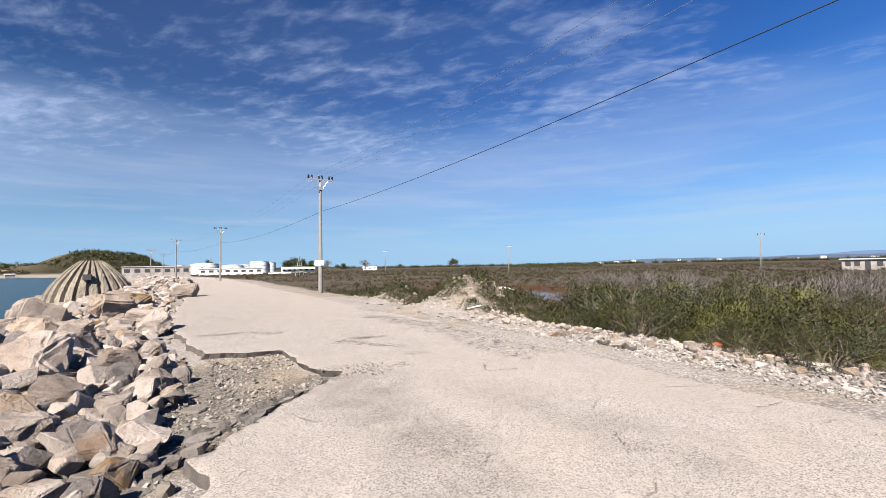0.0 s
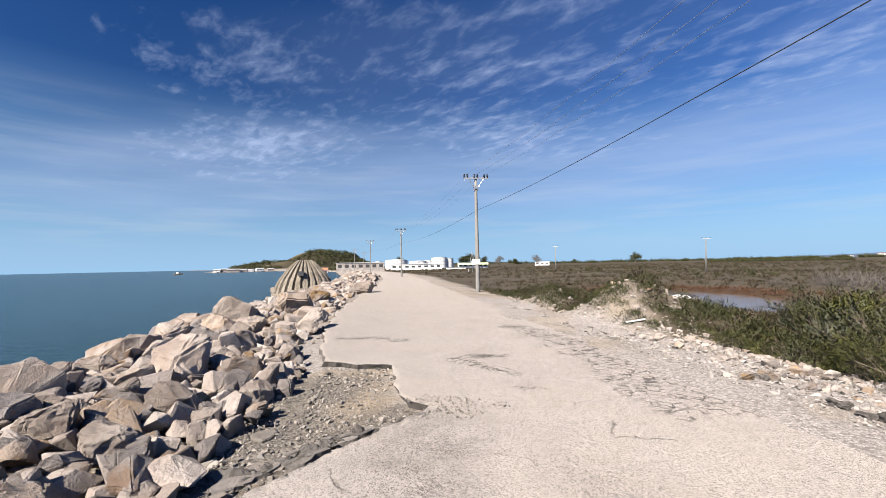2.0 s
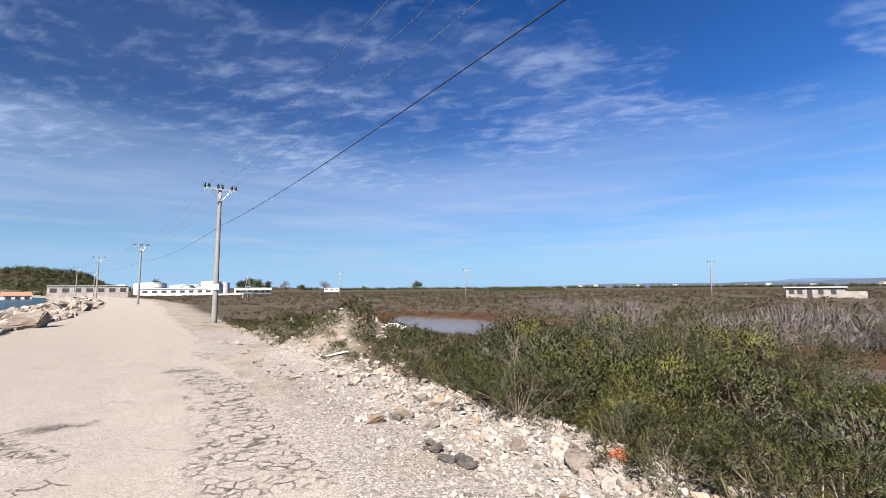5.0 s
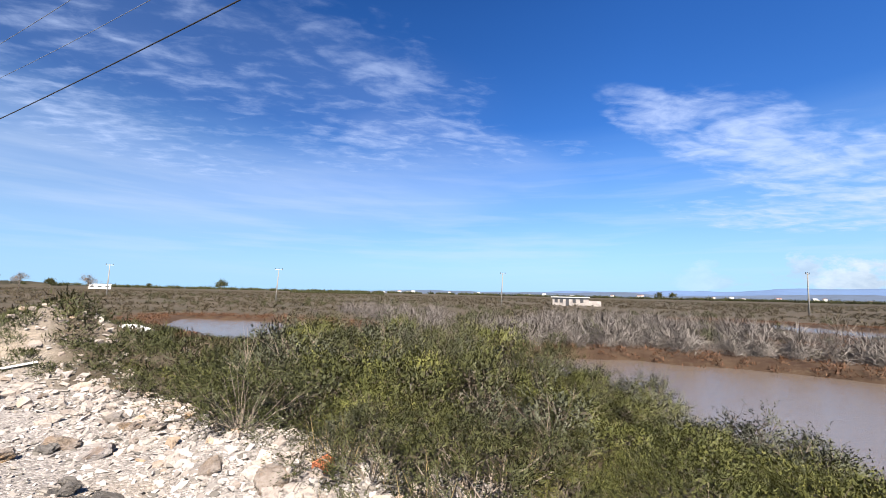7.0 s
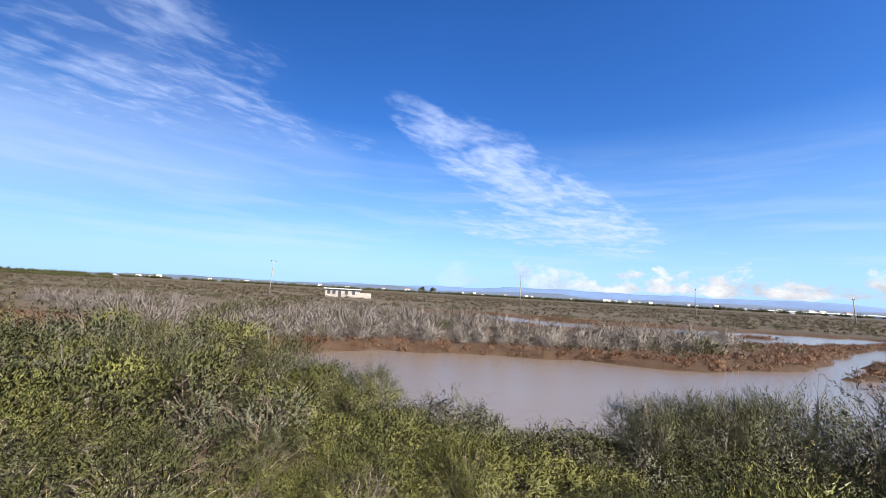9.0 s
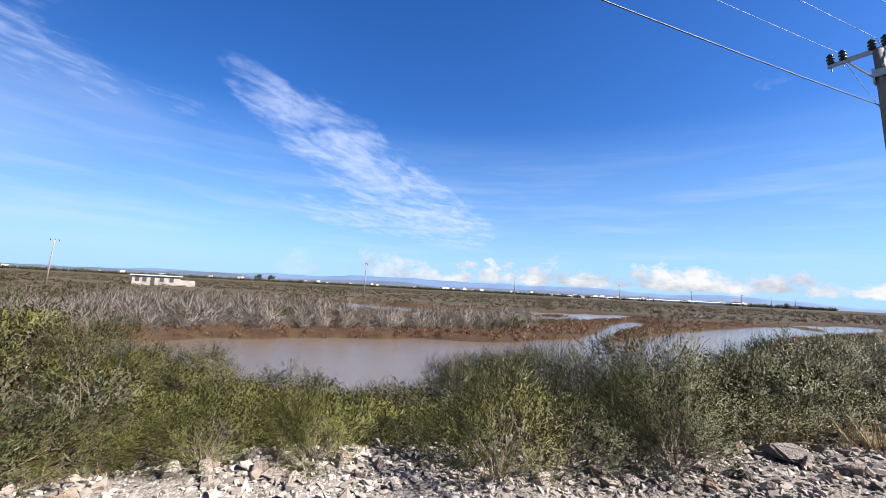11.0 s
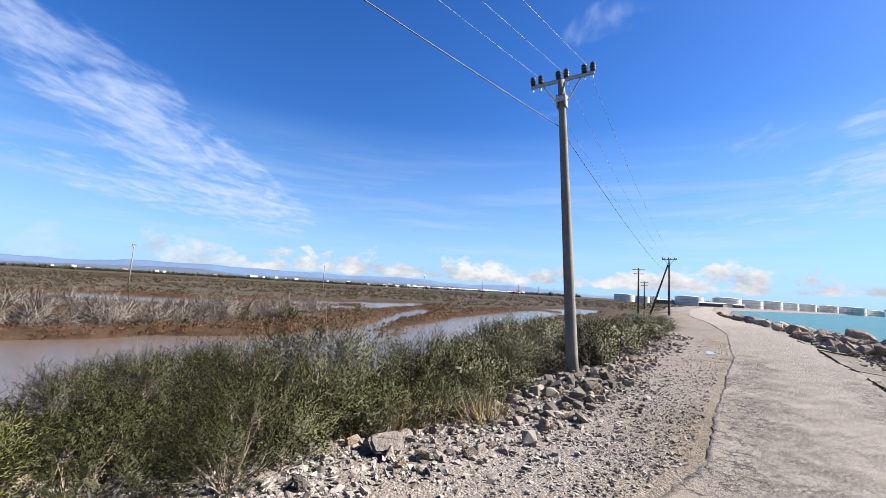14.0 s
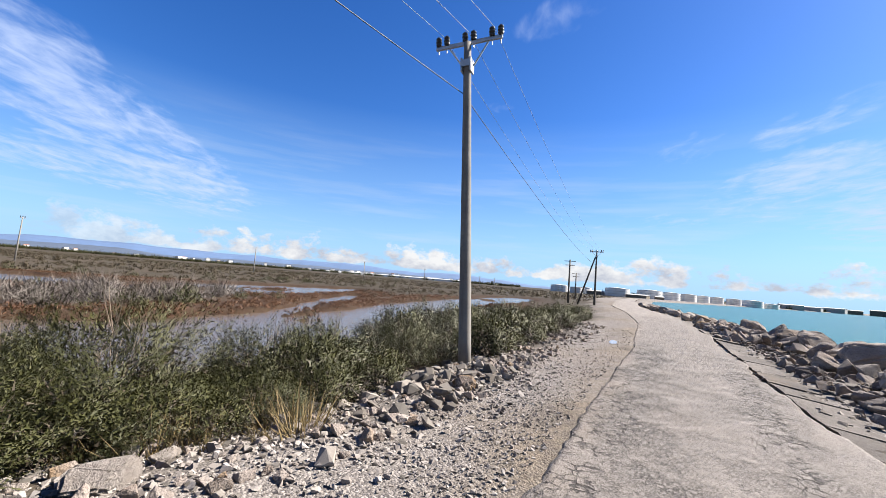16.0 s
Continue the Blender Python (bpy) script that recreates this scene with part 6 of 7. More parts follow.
def power_line():
    ends = []
    for i, (x, y, z, h, turn, lean) in enumerate(LINE):
        if i == 0:
            at, base = utility_pole(x, y, z, h, turn, lean, M_WOOD, label="dark wooden pole with a slanting strut and crossarm")
            root = [o for o in scene.objects if o.name.startswith("utility_pole")][-1]
            bm = bmesh.new()
            tube(bm, [(2.9, 0.6, -0.6), (0.15, 0.05, h - 0.6)], [0.15, 0.11], 10)
            part("strut", bm, M_WOOD, root, smooth_faces=True)
        else:
            at, base = utility_pole(x, y, z, h, turn, lean, sign=(i == 2), prongs=6 if i < 4 else 3,
                                    label="tall grey concrete utility pole with a white plate" if i == 2 else "tall grey concrete utility pole with a steel crossarm")
        ends.append((base @ at, base))
    drop = [-1.8, -1.3, -2.2, -2.0, -2.0, -2.0, -2.0]      # cable hook below each crossarm
    for (a, _), (b, _), ha, hb in zip(ends[:-1], ends[1:], drop[:-1], drop[1:]):
        for px in (-0.72, 0.0, 0.72):
            wire("power_wire", a @ Vector((px, -0.125, 0.46)), b @ Vector((px, -0.125, 0.46)), 1.0, 0.006, M_WIRE, "thin bare aluminium power wire between poles")
        wire("power_cable", a @ Vector((0.12, 0, ha)), b @ Vector((0.12, 0, hb)), 0.62, 0.0115, M_CABLE, "black insulated cable slung below the crossarms")


def marsh_pole(x, y, top, lean, double=False):
    z = ground_z(x, y)
    root = empty("marsh_pole", pose(x, y, z), "thin weathered pole standing in the marsh", "utility pole", "poles across the marsh")
    h = top - z
    r = 0.09 + math.hypot(x, y) * 0.0003
    bm = bmesh.new()
    tube(bm, [(0, 0, -0.3), (lean * 0.5, 0, h * 0.5), (lean, 0, h)], [r * 1.2, r, r * 0.75], 8)
    part("shaft", bm, M_POLE, root, smooth_faces=True)
    bm = bmesh.new()
    box(bm, lean - 0.8, -0.05, h - 0.25, lean + 0.8, 0.05, h - 0.13)
    part("crossarm", bm, M_STEEL, root)
    for k in (-0.72, 0, 0.72):
        bm = bmesh.new()
        tube(bm, [(lean + k, 0, h - 0.13), (lean + k, 0, h + 0.08), (lean + k, 0, h + 0.16)], [0.05, 0.08, 0.03], 8)
        part("insulator", bm, M_BLACK, root)


power_line()
for x, y, top, lean in ((65, 83, 7.1, 0.5), (99.5, 36.2, 7.1, 0.5), (16.5, 103, 6.6, 0.3), (-19, 132, 7.2, 0), (134, -0.8, 6.8, 1.0), (158, -38.5, 6.6, 1.2),
                        (200, -80, 6.6, 0.8), (215, -108, 6.4, 0.5), (240, -135, 6.5, 0.4), (262, -160, 6.5, 0.4)):
    marsh_pole(x, y, top, lean)
for x, y, top in ((69, -58.5, 8.6), (95, -84, 7.6)):
    root = empty("wooden_pole", pose(x, y, ground_z(x, y)), "dark wooden utility pole beside the road", "utility pole", "dark poles beside the road")
    bm = bmesh.new()
    tube(bm, [(0, 0, -0.3), (0, 0, top)], [0.2, 0.14], 10)
    part("shaft", bm, M_WOOD, root, smooth_faces=True)
    for dz, w in ((-0.3, 1.1), (-1.1, 0.9)):
        bm = bmesh.new()
        box(bm, -w, -0.06, top + dz - 0.06, w, 0.06, top + dz + 0.06, Matrix.Rotation(radians(45), 4, "Z"))
        part("crossarm", bm, M_WOOD, root)


def lattice_frame():
    x, y = -50.5, 142.0
    root = empty("a_frame_pylon", pose(x, y, ground_z(x, y), 0, 0, 20), "small steel A-frame pylon out in the marsh", "pylon")
    for a, b in (((-1.5, 0, 0), (0, 0, 7.6)), ((1.5, 0, 0), (0, 0, 7.6)), ((0, 1.6, 0), (0, 0, 7.6))):
        bm = bmesh.new()
        tube(bm, [a, b], 0.10, 6)
        part("leg", bm, M_STEEL, root)
    for z, w in ((1.8, 1.15), (3.9, 0.73)):
        bm = bmesh.new()
        tube(bm, [(-w, 0, z), (w, 0, z)], 0.06, 6)
        part("crossbar", bm, M_STEEL, root)


lattice_frame()


# ---------------------------------------------------------------- bunker
def bunker():
    root = empty("bunker", pose(-32.7, 37.2, -1.0), "fluted concrete dome bunker on the shore", "bunker")
    bm = bmesh.new()
    ribs, sub, lev = 24, 8, 16
    rows = []
    for j in range(lev + 1):
        t = j / lev
        a = t * radians(80)
        rad, z = 3.25 * (1 - 0.78 * t ** 1.6), 3.85 * t ** 0.92
        row = []
        for k in range(ribs * sub):
            ph = k / sub
            w = 0.5 + 0.5 * math.cos(2 * math.pi * ph)
            prof = 1 if w > 0.42 else 0
            rr = rad + (0.15 * prof - 0.17 * (1 - prof)) * min(1, rad / 1.2)
            rr += 0.06 * noise.noise(Vector((k * 0.7, j * 1.3, 0)))
            th = 2 * math.pi * k / (ribs * sub)
            row.append(bm.verts.new((rr * math.cos(th), rr * math.sin(th), z)))
        rows.append(row)
    n = ribs * sub
    for r0, r1 in zip(rows[:-1], rows[1:]):
        for k in range(n):
            bm.faces.new((r0[k], r0[(k + 1) % n], r1[(k + 1) % n], r1[k]))
    bm.faces.new(rows[-1])
    part("dome", bm, M_BUNKER, root)
    bm = bmesh.new()
    tube(bm, [(0, 0, -0.8), (0, 0, 0.10), (0, 0, 0.22)], [3.6, 3.6, 3.45], 30)
    part("footing", bm, M_BUNKER, root)
    bm = bmesh.new()
    box(bm, -0.9, -4.9, 0.0, 0.9, -3.2, 0.75, Matrix.Rotation(radians(-95), 4, "Z"))
    bmesh.ops.bevel(bm, geom=list(bm.edges), offset=0.12, segments=2, affect="EDGES")
    part("porch_slab", bm, M_BUNKER, root)
    bm = bmesh.new()
    box(bm, -0.28, -3.0, 2.1, 0.28, -2.35, 2.6, Matrix.Rotation(radians(35), 4, "Z"))
    part("embrasure", bm, M_DARK, root, "dark slit in the dome")


bunker()


# ---------------------------------------------------------------- buildings
def shed(x, y, z, w, d, h, turn, label, group="", roof=0.5, wall=None, windows=0, roof_mat=None, name="building", category="building"):
    root = empty(name, pose(x, y, z, 0, 0, turn), label, category, group)
    bm = bmesh.new()
    box(bm, -w / 2, -d / 2, -0.8, w / 2, d / 2, h)
    part("wall", bm, wall or M_WHITE, root)
    bm = bmesh.new()
    o = 0.35
    v = [bm.verts.new(p) for p in ((-w / 2 - o, -d / 2 - o, h), (w / 2 + o, -d / 2 - o, h), (w / 2 + o, d / 2 + o, h), (-w / 2 - o, d / 2 + o, h),
                                   (-w / 2 - o, 0, h + roof), (w / 2 + o, 0, h + roof))]
    for f in ((3, 2, 1, 0), (0, 1, 5, 4), (2, 3, 4, 5), (1, 2, 5), (3, 0, 4)):
        bm.faces.new([v[i] for i in f])
    part("roof", bm, roof_mat or M_GREYPAINT, root)
    for k in range(windows):
        cx = -w / 2 + (k + 0.5) * w / windows
        bm = bmesh.new()
        box(bm, cx - w / windows * 0.28, -d / 2 - 0.06, h * 0.42, cx + w / windows * 0.28, -d / 2 + 0.1, h * 0.80)
        part("window", bm, M_DARK, root)
    return root


def storage_tank(x, y, z, r, h, label, group, mat=None):
    root = empty("storage_tank", pose(x, y, z), label, "storage tank", group)
    bm = bmesh.new()
    tube(bm, [(0, 0, -0.5), (0, 0, h)], r, 40, False)
    part("shell", bm, mat or M_WHITE, root, smooth_faces=True)
    bm = bmesh.new()
    tube(bm, [(0, 0, h), (0, 0, h + r * 0.07), (0, 0, h + r * 0.1)], [r * 1.0, r * 0.5, r * 0.05], 40)
    part("roof", bm, M_GREYPAINT, root, smooth_faces=True)
    for hz in (0.33, 0.66, 0.995):
        bm = bmesh.new()
        tube(bm, [(0, 0, h * hz - 0.12), (0, 0, h * hz + 0.12)], r + 0.08, 40, False)
        part("ring", bm, M_GREYPAINT, root)
    bm = bmesh.new()
    for k in range(10):
        a = -1.0 + k * 0.13
        box(bm, -0.5, -0.1, 0, 0.5, 0.1, 0.3, Matrix.Translation(((r + 0.5) * math.cos(a - 1.2), (r + 0.5) * math.sin(a - 1.2), h * (k + 1) / 11)) @ Matrix.Rotation(a - 1.2 + 1.57, 4, "Z"))
    part("stair", bm, M_GREYPAINT, root)


def polar(az, d, origin=(2.0, 2.0)):
    return origin[0] - d * math.sin(radians(az)), origin[1] + d * math.cos(radians(az))


def north_buildings():
    for az, d, r, h in ((30.9, 330, 9, 7.2), (27.9, 350, 7.5, 6.2), (26.6, 360, 6, 6.4), (24.9, 340, 6.5, 8.8), (23.8, 345, 5.5, 8.0), (33.4, 380, 3, 7.0)):
        x, y = polar(az, d)
        storage_tank(x, y, ground_z(x, y), r, h, "white cylindrical storage tank behind the sheds", "white tanks to the north")
    for az, d, w, dep, h, turn, lab, rf, win, wall in ((28.2, 262, 32, 9, 3.4, 28, "long white shed with a flat roof", 0.5, 8, None), (36.0, 215, 24, 9, 4.0, 36, "grey two-storey building with dark openings", 0.3, 7, M_CABIN),
                                                       (20.2, 300, 22, 8, 3.2, 20, "low white building with a green band", 0.4, 6, None), (10.6, 420, 14, 8, 3.2, 10, "small white house among trees", 0.8, 3, None),
                                                       (22.6, 250, 12, 6, 1.2, 22, "low white wall beside the road", 0.05, 0, None)):
        x, y = polar(az, d)
        shed(x, y, ground_z(x, y), w, dep, h, turn, lab, "buildings to the north", rf, wall, win)
    x, y = polar(20.2, 294)
    ob = shed(x, y, ground_z(x, y) + 3.3, 22, 0.5, 0.9, 20, "lime green roof band", "buildings to the north", 0.05, M_GREENP)
    x, y = polar(41.4, 240)
    shed(x, y, ground_z(x, y) + 0.3, 8, 6, 2.4, 50, "small white beach house with a red roof", "", 1.5, None, 3, M_ROOF)
    # white pavilions and jetty houses on the headland
    rs = np.random.RandomState(9)
    for az, w, h in ((51.6, 16, 4.0), (50.6, 13, 3.4), (52.6, 12, 4.6), (53.4, 9, 3.6), (49.7, 11, 3.2), (48.6, 10, 4.5), (47.3, 8, 4.0)):
        x, y = polar(az, 470 + rs.uniform(-20, 20))
        z = max(ground_z(x, y), -0.6)
        shed(x, y, z, w * 0.7, 6, h * 0.62, az + rs.uniform(-15, 15), "white waterfront building below the headland", "waterfront buildings", 0.7, M_CABIN if rs.rand() < 0.6 else None, 5)
    bm = bmesh.new()
    for k in range(14):
        x, y = polar(48.6 + k * 0.37, 455)
        box(bm, x - 4, y - 3, -2.5, x + 4, y + 3, -0.35)
    tagged(part("stone_jetty", bm, M_ROCK2), "low stone jetty at the foot of the headland", "jetty")


def south_tanks():
    rs = np.random.RandomState(10)
    for az, d, r, h in ((-130.5, 520, 17, 9.5), (-132.6, 470, 10, 8), (-133.7, 480, 10, 8.5), (-137.6, 430, 17, 9.5), (-141.3, 425, 16, 9.2), (-143.6, 470, 13, 9.0), (-145.4, 500, 12, 9.0), (-146.9, 520, 10, 8.6),
                        (-148.3, 540, 10, 8.4), (-149.9, 560, 11, 8.0), (-151.6, 540, 14, 8.2), (-153.1, 560, 12, 7.6)):
        x, y = polar(az, d, (5, -1))
        storage_tank(x, y, ground_z(x, y), r * 0.66, h * 0.80, "large white oil storage tank across the bay", "oil tanks across the bay", M_SIGN if rs.rand() > 0.2 else M_WHITE)
    for az, d, w, h in ((-140.0, 400, 22, 4.0), (-142.4, 410, 9, 3.6), (-134.8, 420, 16, 6.0), (-135.6, 430, 12, 5.0), (-154.8, 700, 30, 9), (-156.5, 760, 26, 8), (-158.2, 820, 30, 10), (-159.6, 860, 22, 9), (-161.3, 900, 26, 13), (-162.6, 950, 24, 9)):
        x, y = polar(az, d, (5, -1))
        shed(x, y, max(ground_z(x, y), -0.8), w * 0.8, w * 0.4, h * 0.62, az + rs.uniform(-20, 20), "industrial building across the bay", "buildings across the bay", 0.8, rs.choice([0, 1]) and M_GREYPAINT or M_BUNKER, 0)


def marsh_cabin():
    """Abandoned flat-roofed pump house far out in the marsh."""
    x, y = 93.5, 86.0
    z = ground_z(x, y)
    root = empty("cabin", pose(x, y, z, 0, 0, -47), "abandoned flat-roofed white cabin out in the marsh", "cabin")
    bm = bmesh.new()
    box(bm, -6.2, -2.5, -0.3, 3.4, 2.5, 2.3)
    part("wall", bm, M_CABIN, root)
    bm = bmesh.new()
    box(bm, -6.6, -2.9, 2.3, 3.8, 2.9, 2.55)
    part("roof", bm, M_GREYPAINT, root)
    bm = bmesh.new()
    box(bm, 3.404, -2.2, -0.3, 6.6, 2.2, 1.5)
    part("annex", bm, M_CABIN, root)
    for cx in (-5.2, -3.8, -2.2, -0.4, 1.6):
        bm = bmesh.new()
        box(bm, cx - 0.42, -2.56, 0.9 if cx != -2.2 else 0.0, cx + 0.42, -2.3, 1.9)
        part("window" if cx != -2.2 else "door", bm, M_DARK, root)


def village():
    rs = np.random.RandomState(12)
    for k in range(64):
        az = -62 - 62 * rs.rand() if k < 52 else -20 - 36 * rs.rand()
        d = rs.uniform(1300, 2300)
        x, y = polar(az, d)
        w = rs.uniform(9, 20)
        shed(x, y, ground_z(x, y) + rs.uniform(2, 7), w, w * 0.7, rs.uniform(4, 8), rs.uniform(0, 180), "white village house far across the plain", "houses across the plain", rs.uniform(0.5, 2), None, 3,
             M_ROOF if rs.rand() < 0.4 else M_GREYPAINT, "house", "house")
    # long greenhouse roofs
    for az, d, w in ((-104, 1150, 120), (-110, 1100, 160), (-99, 1250, 90), (-115, 1050, 110)):
        x, y = polar(az, d)
        shed(x, y, ground_z(x, y), w, 20, 4.5, az + 10, "long pale greenhouse on the plain", "greenhouses", 1.2, M_SIGN, 0, M_SIGN, "greenhouse", "greenhouse")


def tree(x, y, h, seed, mat=None, label="tree standing alone at the edge of the marsh", bare=False):
    rs = np.random.RandomState(seed)
    root = empty("tree", pose(x, y, ground_z(x, y)), label, "tree", "trees at the far edge of the marsh")
    bm = bmesh.new()
    tube(bm, [(0, 0, -0.3), (0.1, 0, h * 0.3), (0.15, 0.05, h * 0.6)], [h * 0.035, h * 0.026, h * 0.014], 7)
    tips = []
    for k in range(9):
        a, el = rs.rand() * 6.283, rs.uniform(0.3, 1.2)
        s = Vector((0.1, 0, h * rs.uniform(0.28, 0.55)))
        e = s + Vector((math.cos(a) * math.cos(el), math.sin(a) * math.cos(el), math.sin(el))) * h * rs.uniform(0.25, 0.42)
        tube(bm, [s, s.lerp(e, 0.5) + Vector((0, 0, 0.04 * h)), e], [h * 0.012, h * 0.008, h * 0.003], 5)
        tips.append(e)
    part("trunk", bm, M_BARK, root, smooth_faces=True)
    V = []
    for e in tips + [Vector((0, 0, h * 0.72)), Vector((0.2, 0, h * 0.8))]:
        n = 70 if bare else 150
        c = np.array(e) + rs.randn(n, 3) * h * (0.10 if not bare else 0.09)
        d = rs.randn(n, 3)
        d /= np.linalg.norm(d, axis=1, keepdims=True)
        V.append(leaves(c, c + d * h * (0.075 if not bare else 0.10), h * (0.035 if not bare else 0.02), rs))
    V = np.concatenate(V)
    me = grid_mesh("crown", V, np.arange(len(V)).reshape(-1, 4), mat or M_LEAFD, smooth_faces=False)
    c = new("crown", me)
    c.parent = root


def far_trees():
    for i, (az, d, h, bare) in enumerate(((16.5, 300, 6.5, True), (14.3, 310, 4.6, False), (11.4, 300, 6.8, True), (-1.0, 320, 6.6, False), (19.6, 320, 7.5, False), (20.6, 330, 8.5, False), (21.6, 330, 7, False),
                                          (6.3, 480, 4.5, False), (30.5, 420, 9, False), (18.6, 350, 6.5, False), (-57.0, 700, 9, False), (-58.5, 720, 9, False))):
        x, y = polar(az, d)
        tree(x, y, h * 1.35, 300 + i, M_TWIG if bare else M_LEAFD, "leafless tree at the edge of the marsh" if bare else "dark tree at the edge of the marsh", bare)
    rs = np.random.RandomState(33)
    # far hedges and tree belts on the plain
    az = np.r_[rs.uniform(-21, -9, 260), rs.uniform(-125, 22, 900), rs.uniform(-125, -60, 500), rs.uniform(36, 46, 200), rs.uniform(-165, -130, 500)]
    d = np.r_[rs.uniform(430, 470, 260), rs.uniform(900, 1600, 900), rs.uniform(1000, 2300, 500), rs.uniform(180, 420, 200), rs.uniform(560, 900, 500)]
    x, y = 2 - d * np.sin(np.radians(az)), 2 + d * np.cos(np.radians(az))
    m = side(x, y, COAST) < -6
    x, y, d = x[m], y[m], d[m]
    size = np.where(d < 500, 3.2, 5 + d * 0.0035) * rs.uniform(0.6, 1.3, len(x))
    clumps("tree_belt", x, y, land(x, y)[0] + np.where(d > 900, 1.0, 0), size, M_LEAFD, 12, "dark tree belts far across the plain", per=46, thin=0.14, upright=0.85, cat="trees")


def ridge(name, d, az0, az1, lo, hi, seed, mat, label, peaks=()):
    """A far range of hills as a solid ridge."""
    rs = np.random.RandomState(seed)
    n = 220
    bm = bmesh.new()
    rows = []
    for k in range(n + 1):
        az = az0 + (az1 - az0) * k / n
        t = k / n
        fade = min(1, t * 6, (1 - t) * 6)
        hh = lo + (hi - lo) * (0.5 + 0.5 * noise.fractal(Vector((az * 0.09 + seed, seed, 0)), 1.0, 2.0, 5) * 1.1)
        for pa, pw, ph in peaks:
            hh += ph * math.exp(-((az - pa) / pw) ** 2)
        hh = max(2, hh * fade)
        row = []
        for dd, kz in ((-420, 0.0), (-230, 0.45), (-90, 0.8), (0, 1.0), (160, 0.0)):
            x, y = polar(az, d + dd)
            row.append(bm.verts.new((x, y, -1 + hh * kz + (0.12 * hh * noise.noise(Vector((x * 0.006, y * 0.006, seed))) if 0 < kz < 1 else 0))))
        rows.append(row)
    for a, b in zip(rows[:-1], rows[1:]):
        for k in range(4):
            bm.faces.new((a[k], a[k + 1], b[k + 1], b[k]))
    bmesh.ops.recalc_face_normals(bm, faces=bm.faces)
    tagged(part(name, bm, mat, smooth_faces=True), label, "mountains", kind="structure")


# the blue haze of distance is put into the base colour of both ranges
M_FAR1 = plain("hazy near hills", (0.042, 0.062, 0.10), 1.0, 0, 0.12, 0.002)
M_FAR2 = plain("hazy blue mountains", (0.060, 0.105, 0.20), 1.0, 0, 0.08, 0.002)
north_buildings()
south_tanks()
marsh_cabin()
village()
far_trees()
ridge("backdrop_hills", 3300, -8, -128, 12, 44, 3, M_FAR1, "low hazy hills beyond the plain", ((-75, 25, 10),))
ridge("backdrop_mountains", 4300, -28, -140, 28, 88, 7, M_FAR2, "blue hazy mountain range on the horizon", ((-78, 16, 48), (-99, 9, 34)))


# ---------------------------------------------------------------- small things
def clay_brick():
    root = empty("clay_brick", pose(5.53, 7.83, ground_z(5.53, 7.83) + 0.08, 12, -8, 25) @ Matrix.Scale(0.62, 4), "broken orange hollow clay brick among the stones", "brick")
    for k in range(4):
        bm = bmesh.new()
        box(bm, -0.17, -0.10 + k * 0.052, -0.08, 0.17, -0.088 + k * 0.052 + 0.02, 0.09)
        bmesh.ops.bevel(bm, geom=list(bm.edges), offset=0.006, segments=1, affect="EDGES")
        part("rib", bm, M_BRICK, root)
    bm = bmesh.new()
    box(bm, -0.175, -0.10, -0.10, 0.175, 0.09, -0.075)
    part("base", bm, M_BRICK, root)


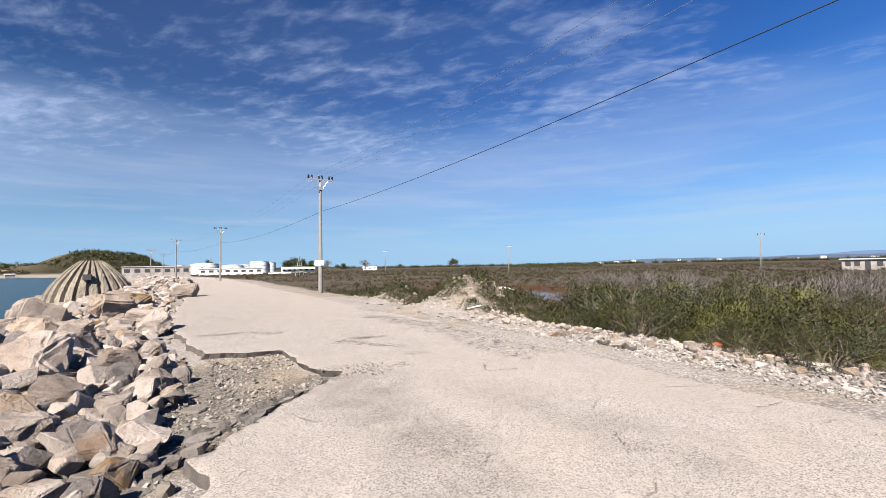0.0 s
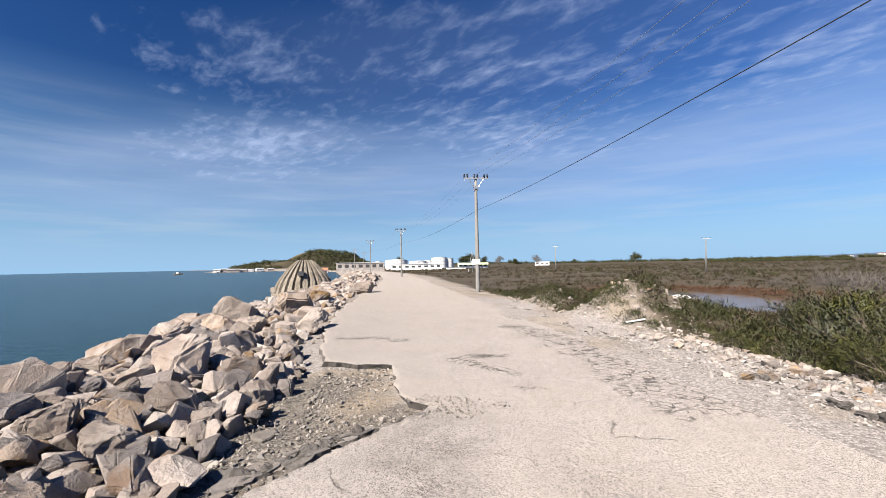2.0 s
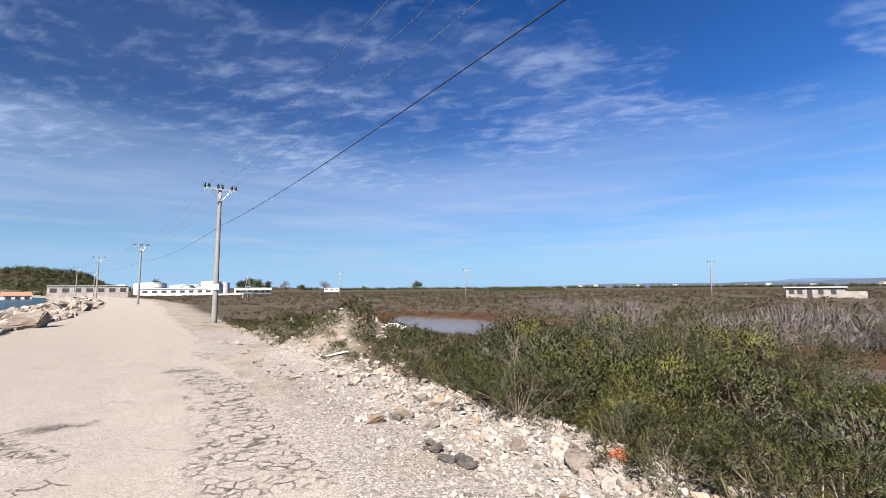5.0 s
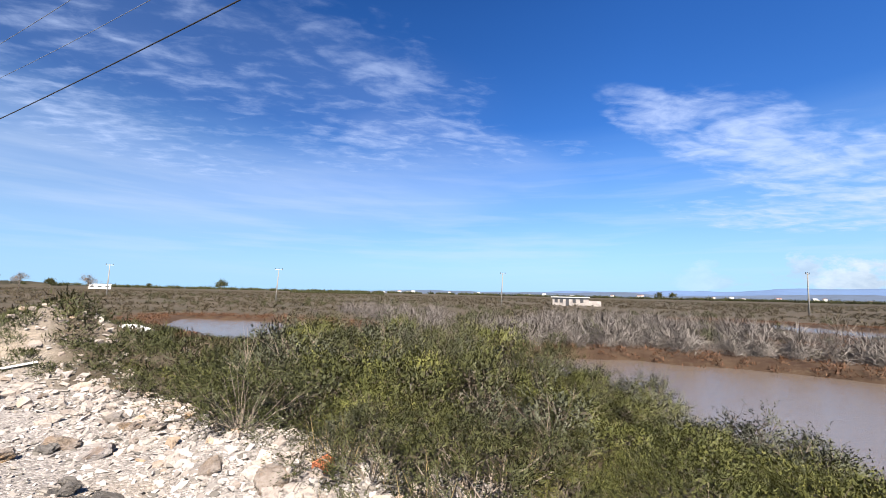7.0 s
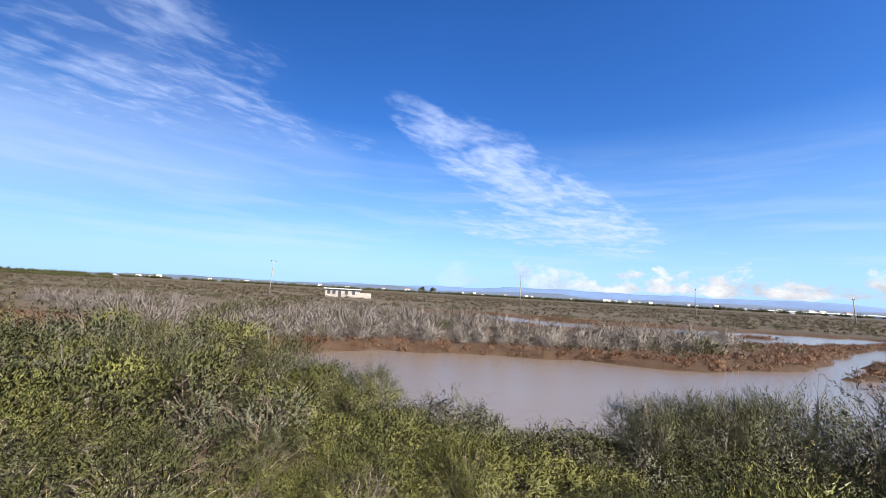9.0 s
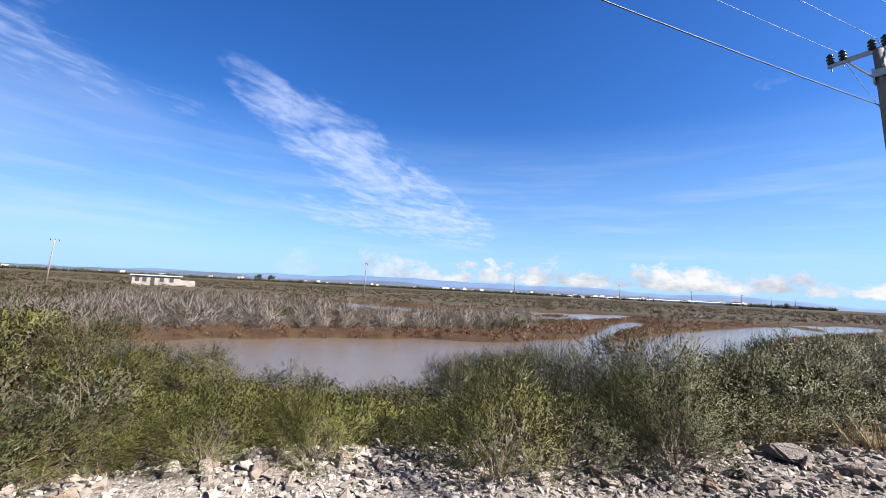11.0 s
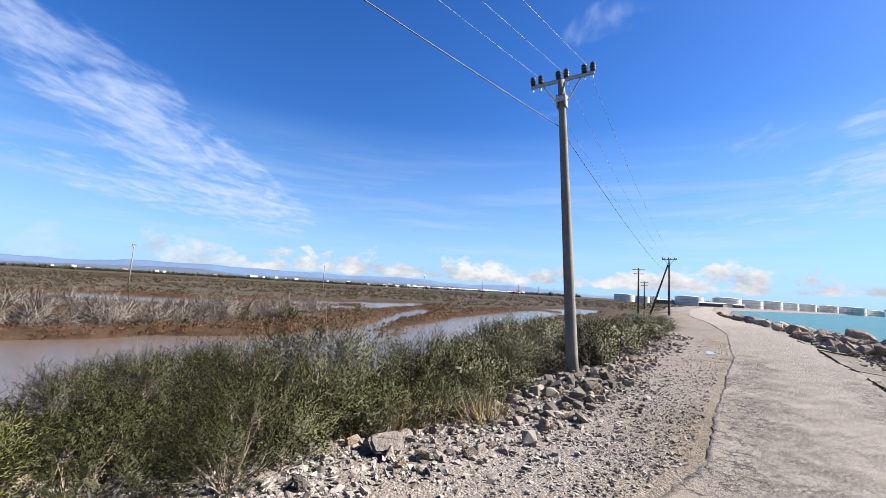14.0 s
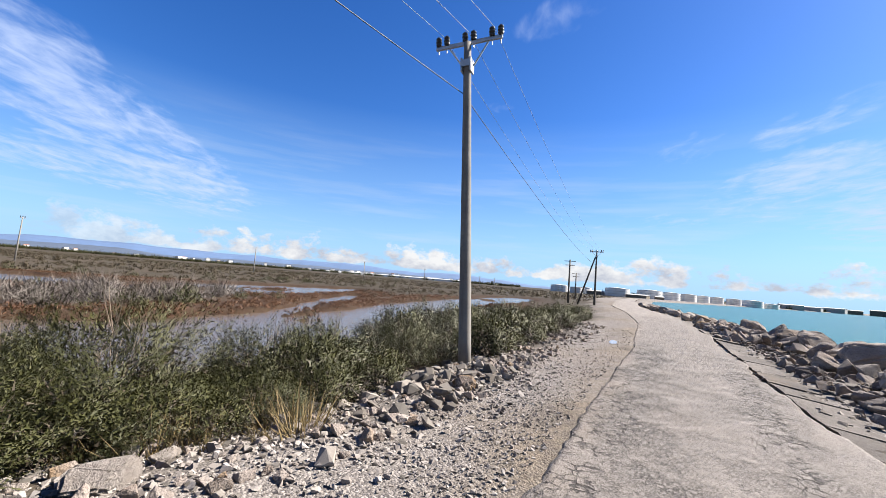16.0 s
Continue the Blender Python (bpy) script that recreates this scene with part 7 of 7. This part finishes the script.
def debris():
    # crumpled white sheet and black plastic dumped by the pond
    x, y = 2.5, 16.9
    rs = np.random.RandomState(4)
    for nm, mat, dx, s, lab in (("dumped_sheet", M_SIGN, 0, (0.42, 0.22, 0.16), "crumpled white plastic sheet dumped on the mound"), ("dumped_plastic", M_DARK, 0.45, (0.17, 0.14, 0.16), "black plastic scrap beside the white sheet")):
        bm = bmesh.new()
        bmesh.ops.create_icosphere(bm, subdivisions=3, radius=1.0)
        for v in bm.verts:
            k = 1 + 0.35 * noise.noise(v.co * 2.1 + Vector((dx, 0, 0))) + 0.18 * noise.noise(v.co * 5)
            v.co = Vector((v.co.x * s[0] * k, v.co.y * s[1] * k, max(v.co.z, -0.3) * s[2] * k))
        ob = part(nm, bm, mat)
        ob.matrix_world = pose(x + dx, y + dx * 0.2, ground_z(x + dx, y + dx * 0.2) + 0.06, 0, 0, -15)
        tagged(ob, lab, "rubbish")
    bm = bmesh.new()
    box(bm, -0.30, -0.04, 0, 0.30, 0.04, 0.025)
    bmesh.ops.bevel(bm, geom=list(bm.edges), offset=0.008, segments=1, affect="EDGES")
    ob = part("white_board", bm, M_SIGN)
    ob.matrix_world = pose(1.1, 14.55, ground_z(1.1, 14.55) + 0.05, 4, -8, 25)
    tagged(ob, "narrow white board lying on the mound", "board")


def puddle():
    bm = bmesh.new()
    vs = []
    for k in range(20):
        a = 2 * math.pi * k / 20
        r = 1 + 0.25 * math.sin(2 * a + 1) + 0.12 * math.sin(5 * a)
        vs.append(bm.verts.new((0.50 * r * math.cos(a), 0.17 * r * math.sin(a), 0)))
    bm.faces.new(vs)
    ob = part("puddle", bm, M_PUDDLE)
    ob.matrix_world = pose(16.75, -14.45, ground_z(16.75, -14.45) + 0.012, 0, 0, -52)
    tagged(ob, "small rain puddle at the road edge", "puddle")


def moored_boat():
    x, y = polar(57.5, 330)
    root = empty("boat", pose(x, y, -1.05, 0, 0, 20), "small dark wooden boat moored offshore", "boat")
    bm = bmesh.new()
    n = 10
    rows = []
    for k in range(n + 1):
        t = -1 + 2 * k / n
        w = 1.2 * (1 - abs(t) ** 2.5) + 0.06
        rows.append([bm.verts.new((t * 3.4, s * w * q, z + 0.25 * t * t)) for s, q, z in ((-1, 1, 0.9), (-1, 0.7, 0.0), (1, 0.7, 0.0), (1, 1, 0.9))])
    for a, b in zip(rows[:-1], rows[1:]):
        for k in range(3):
            bm.faces.new((a[k], b[k], b[k + 1], a[k + 1]))
        bm.faces.new((a[0], a[3], b[3], b[0]))
    part("hull", bm, M_WOOD, root)
    bm = bmesh.new()
    box(bm, -0.9, -0.6, 0.9, 0.9, 0.6, 1.9)
    part("cabin", bm, M_GREYPAINT, root)


M_PUDDLE = mat_water("puddle water", (0.26, 0.24, 0.25), 3.0, 0.02, 1.0, 0, None, 0.08, 0.5)
clay_brick()
debris()
puddle()
moored_boat()
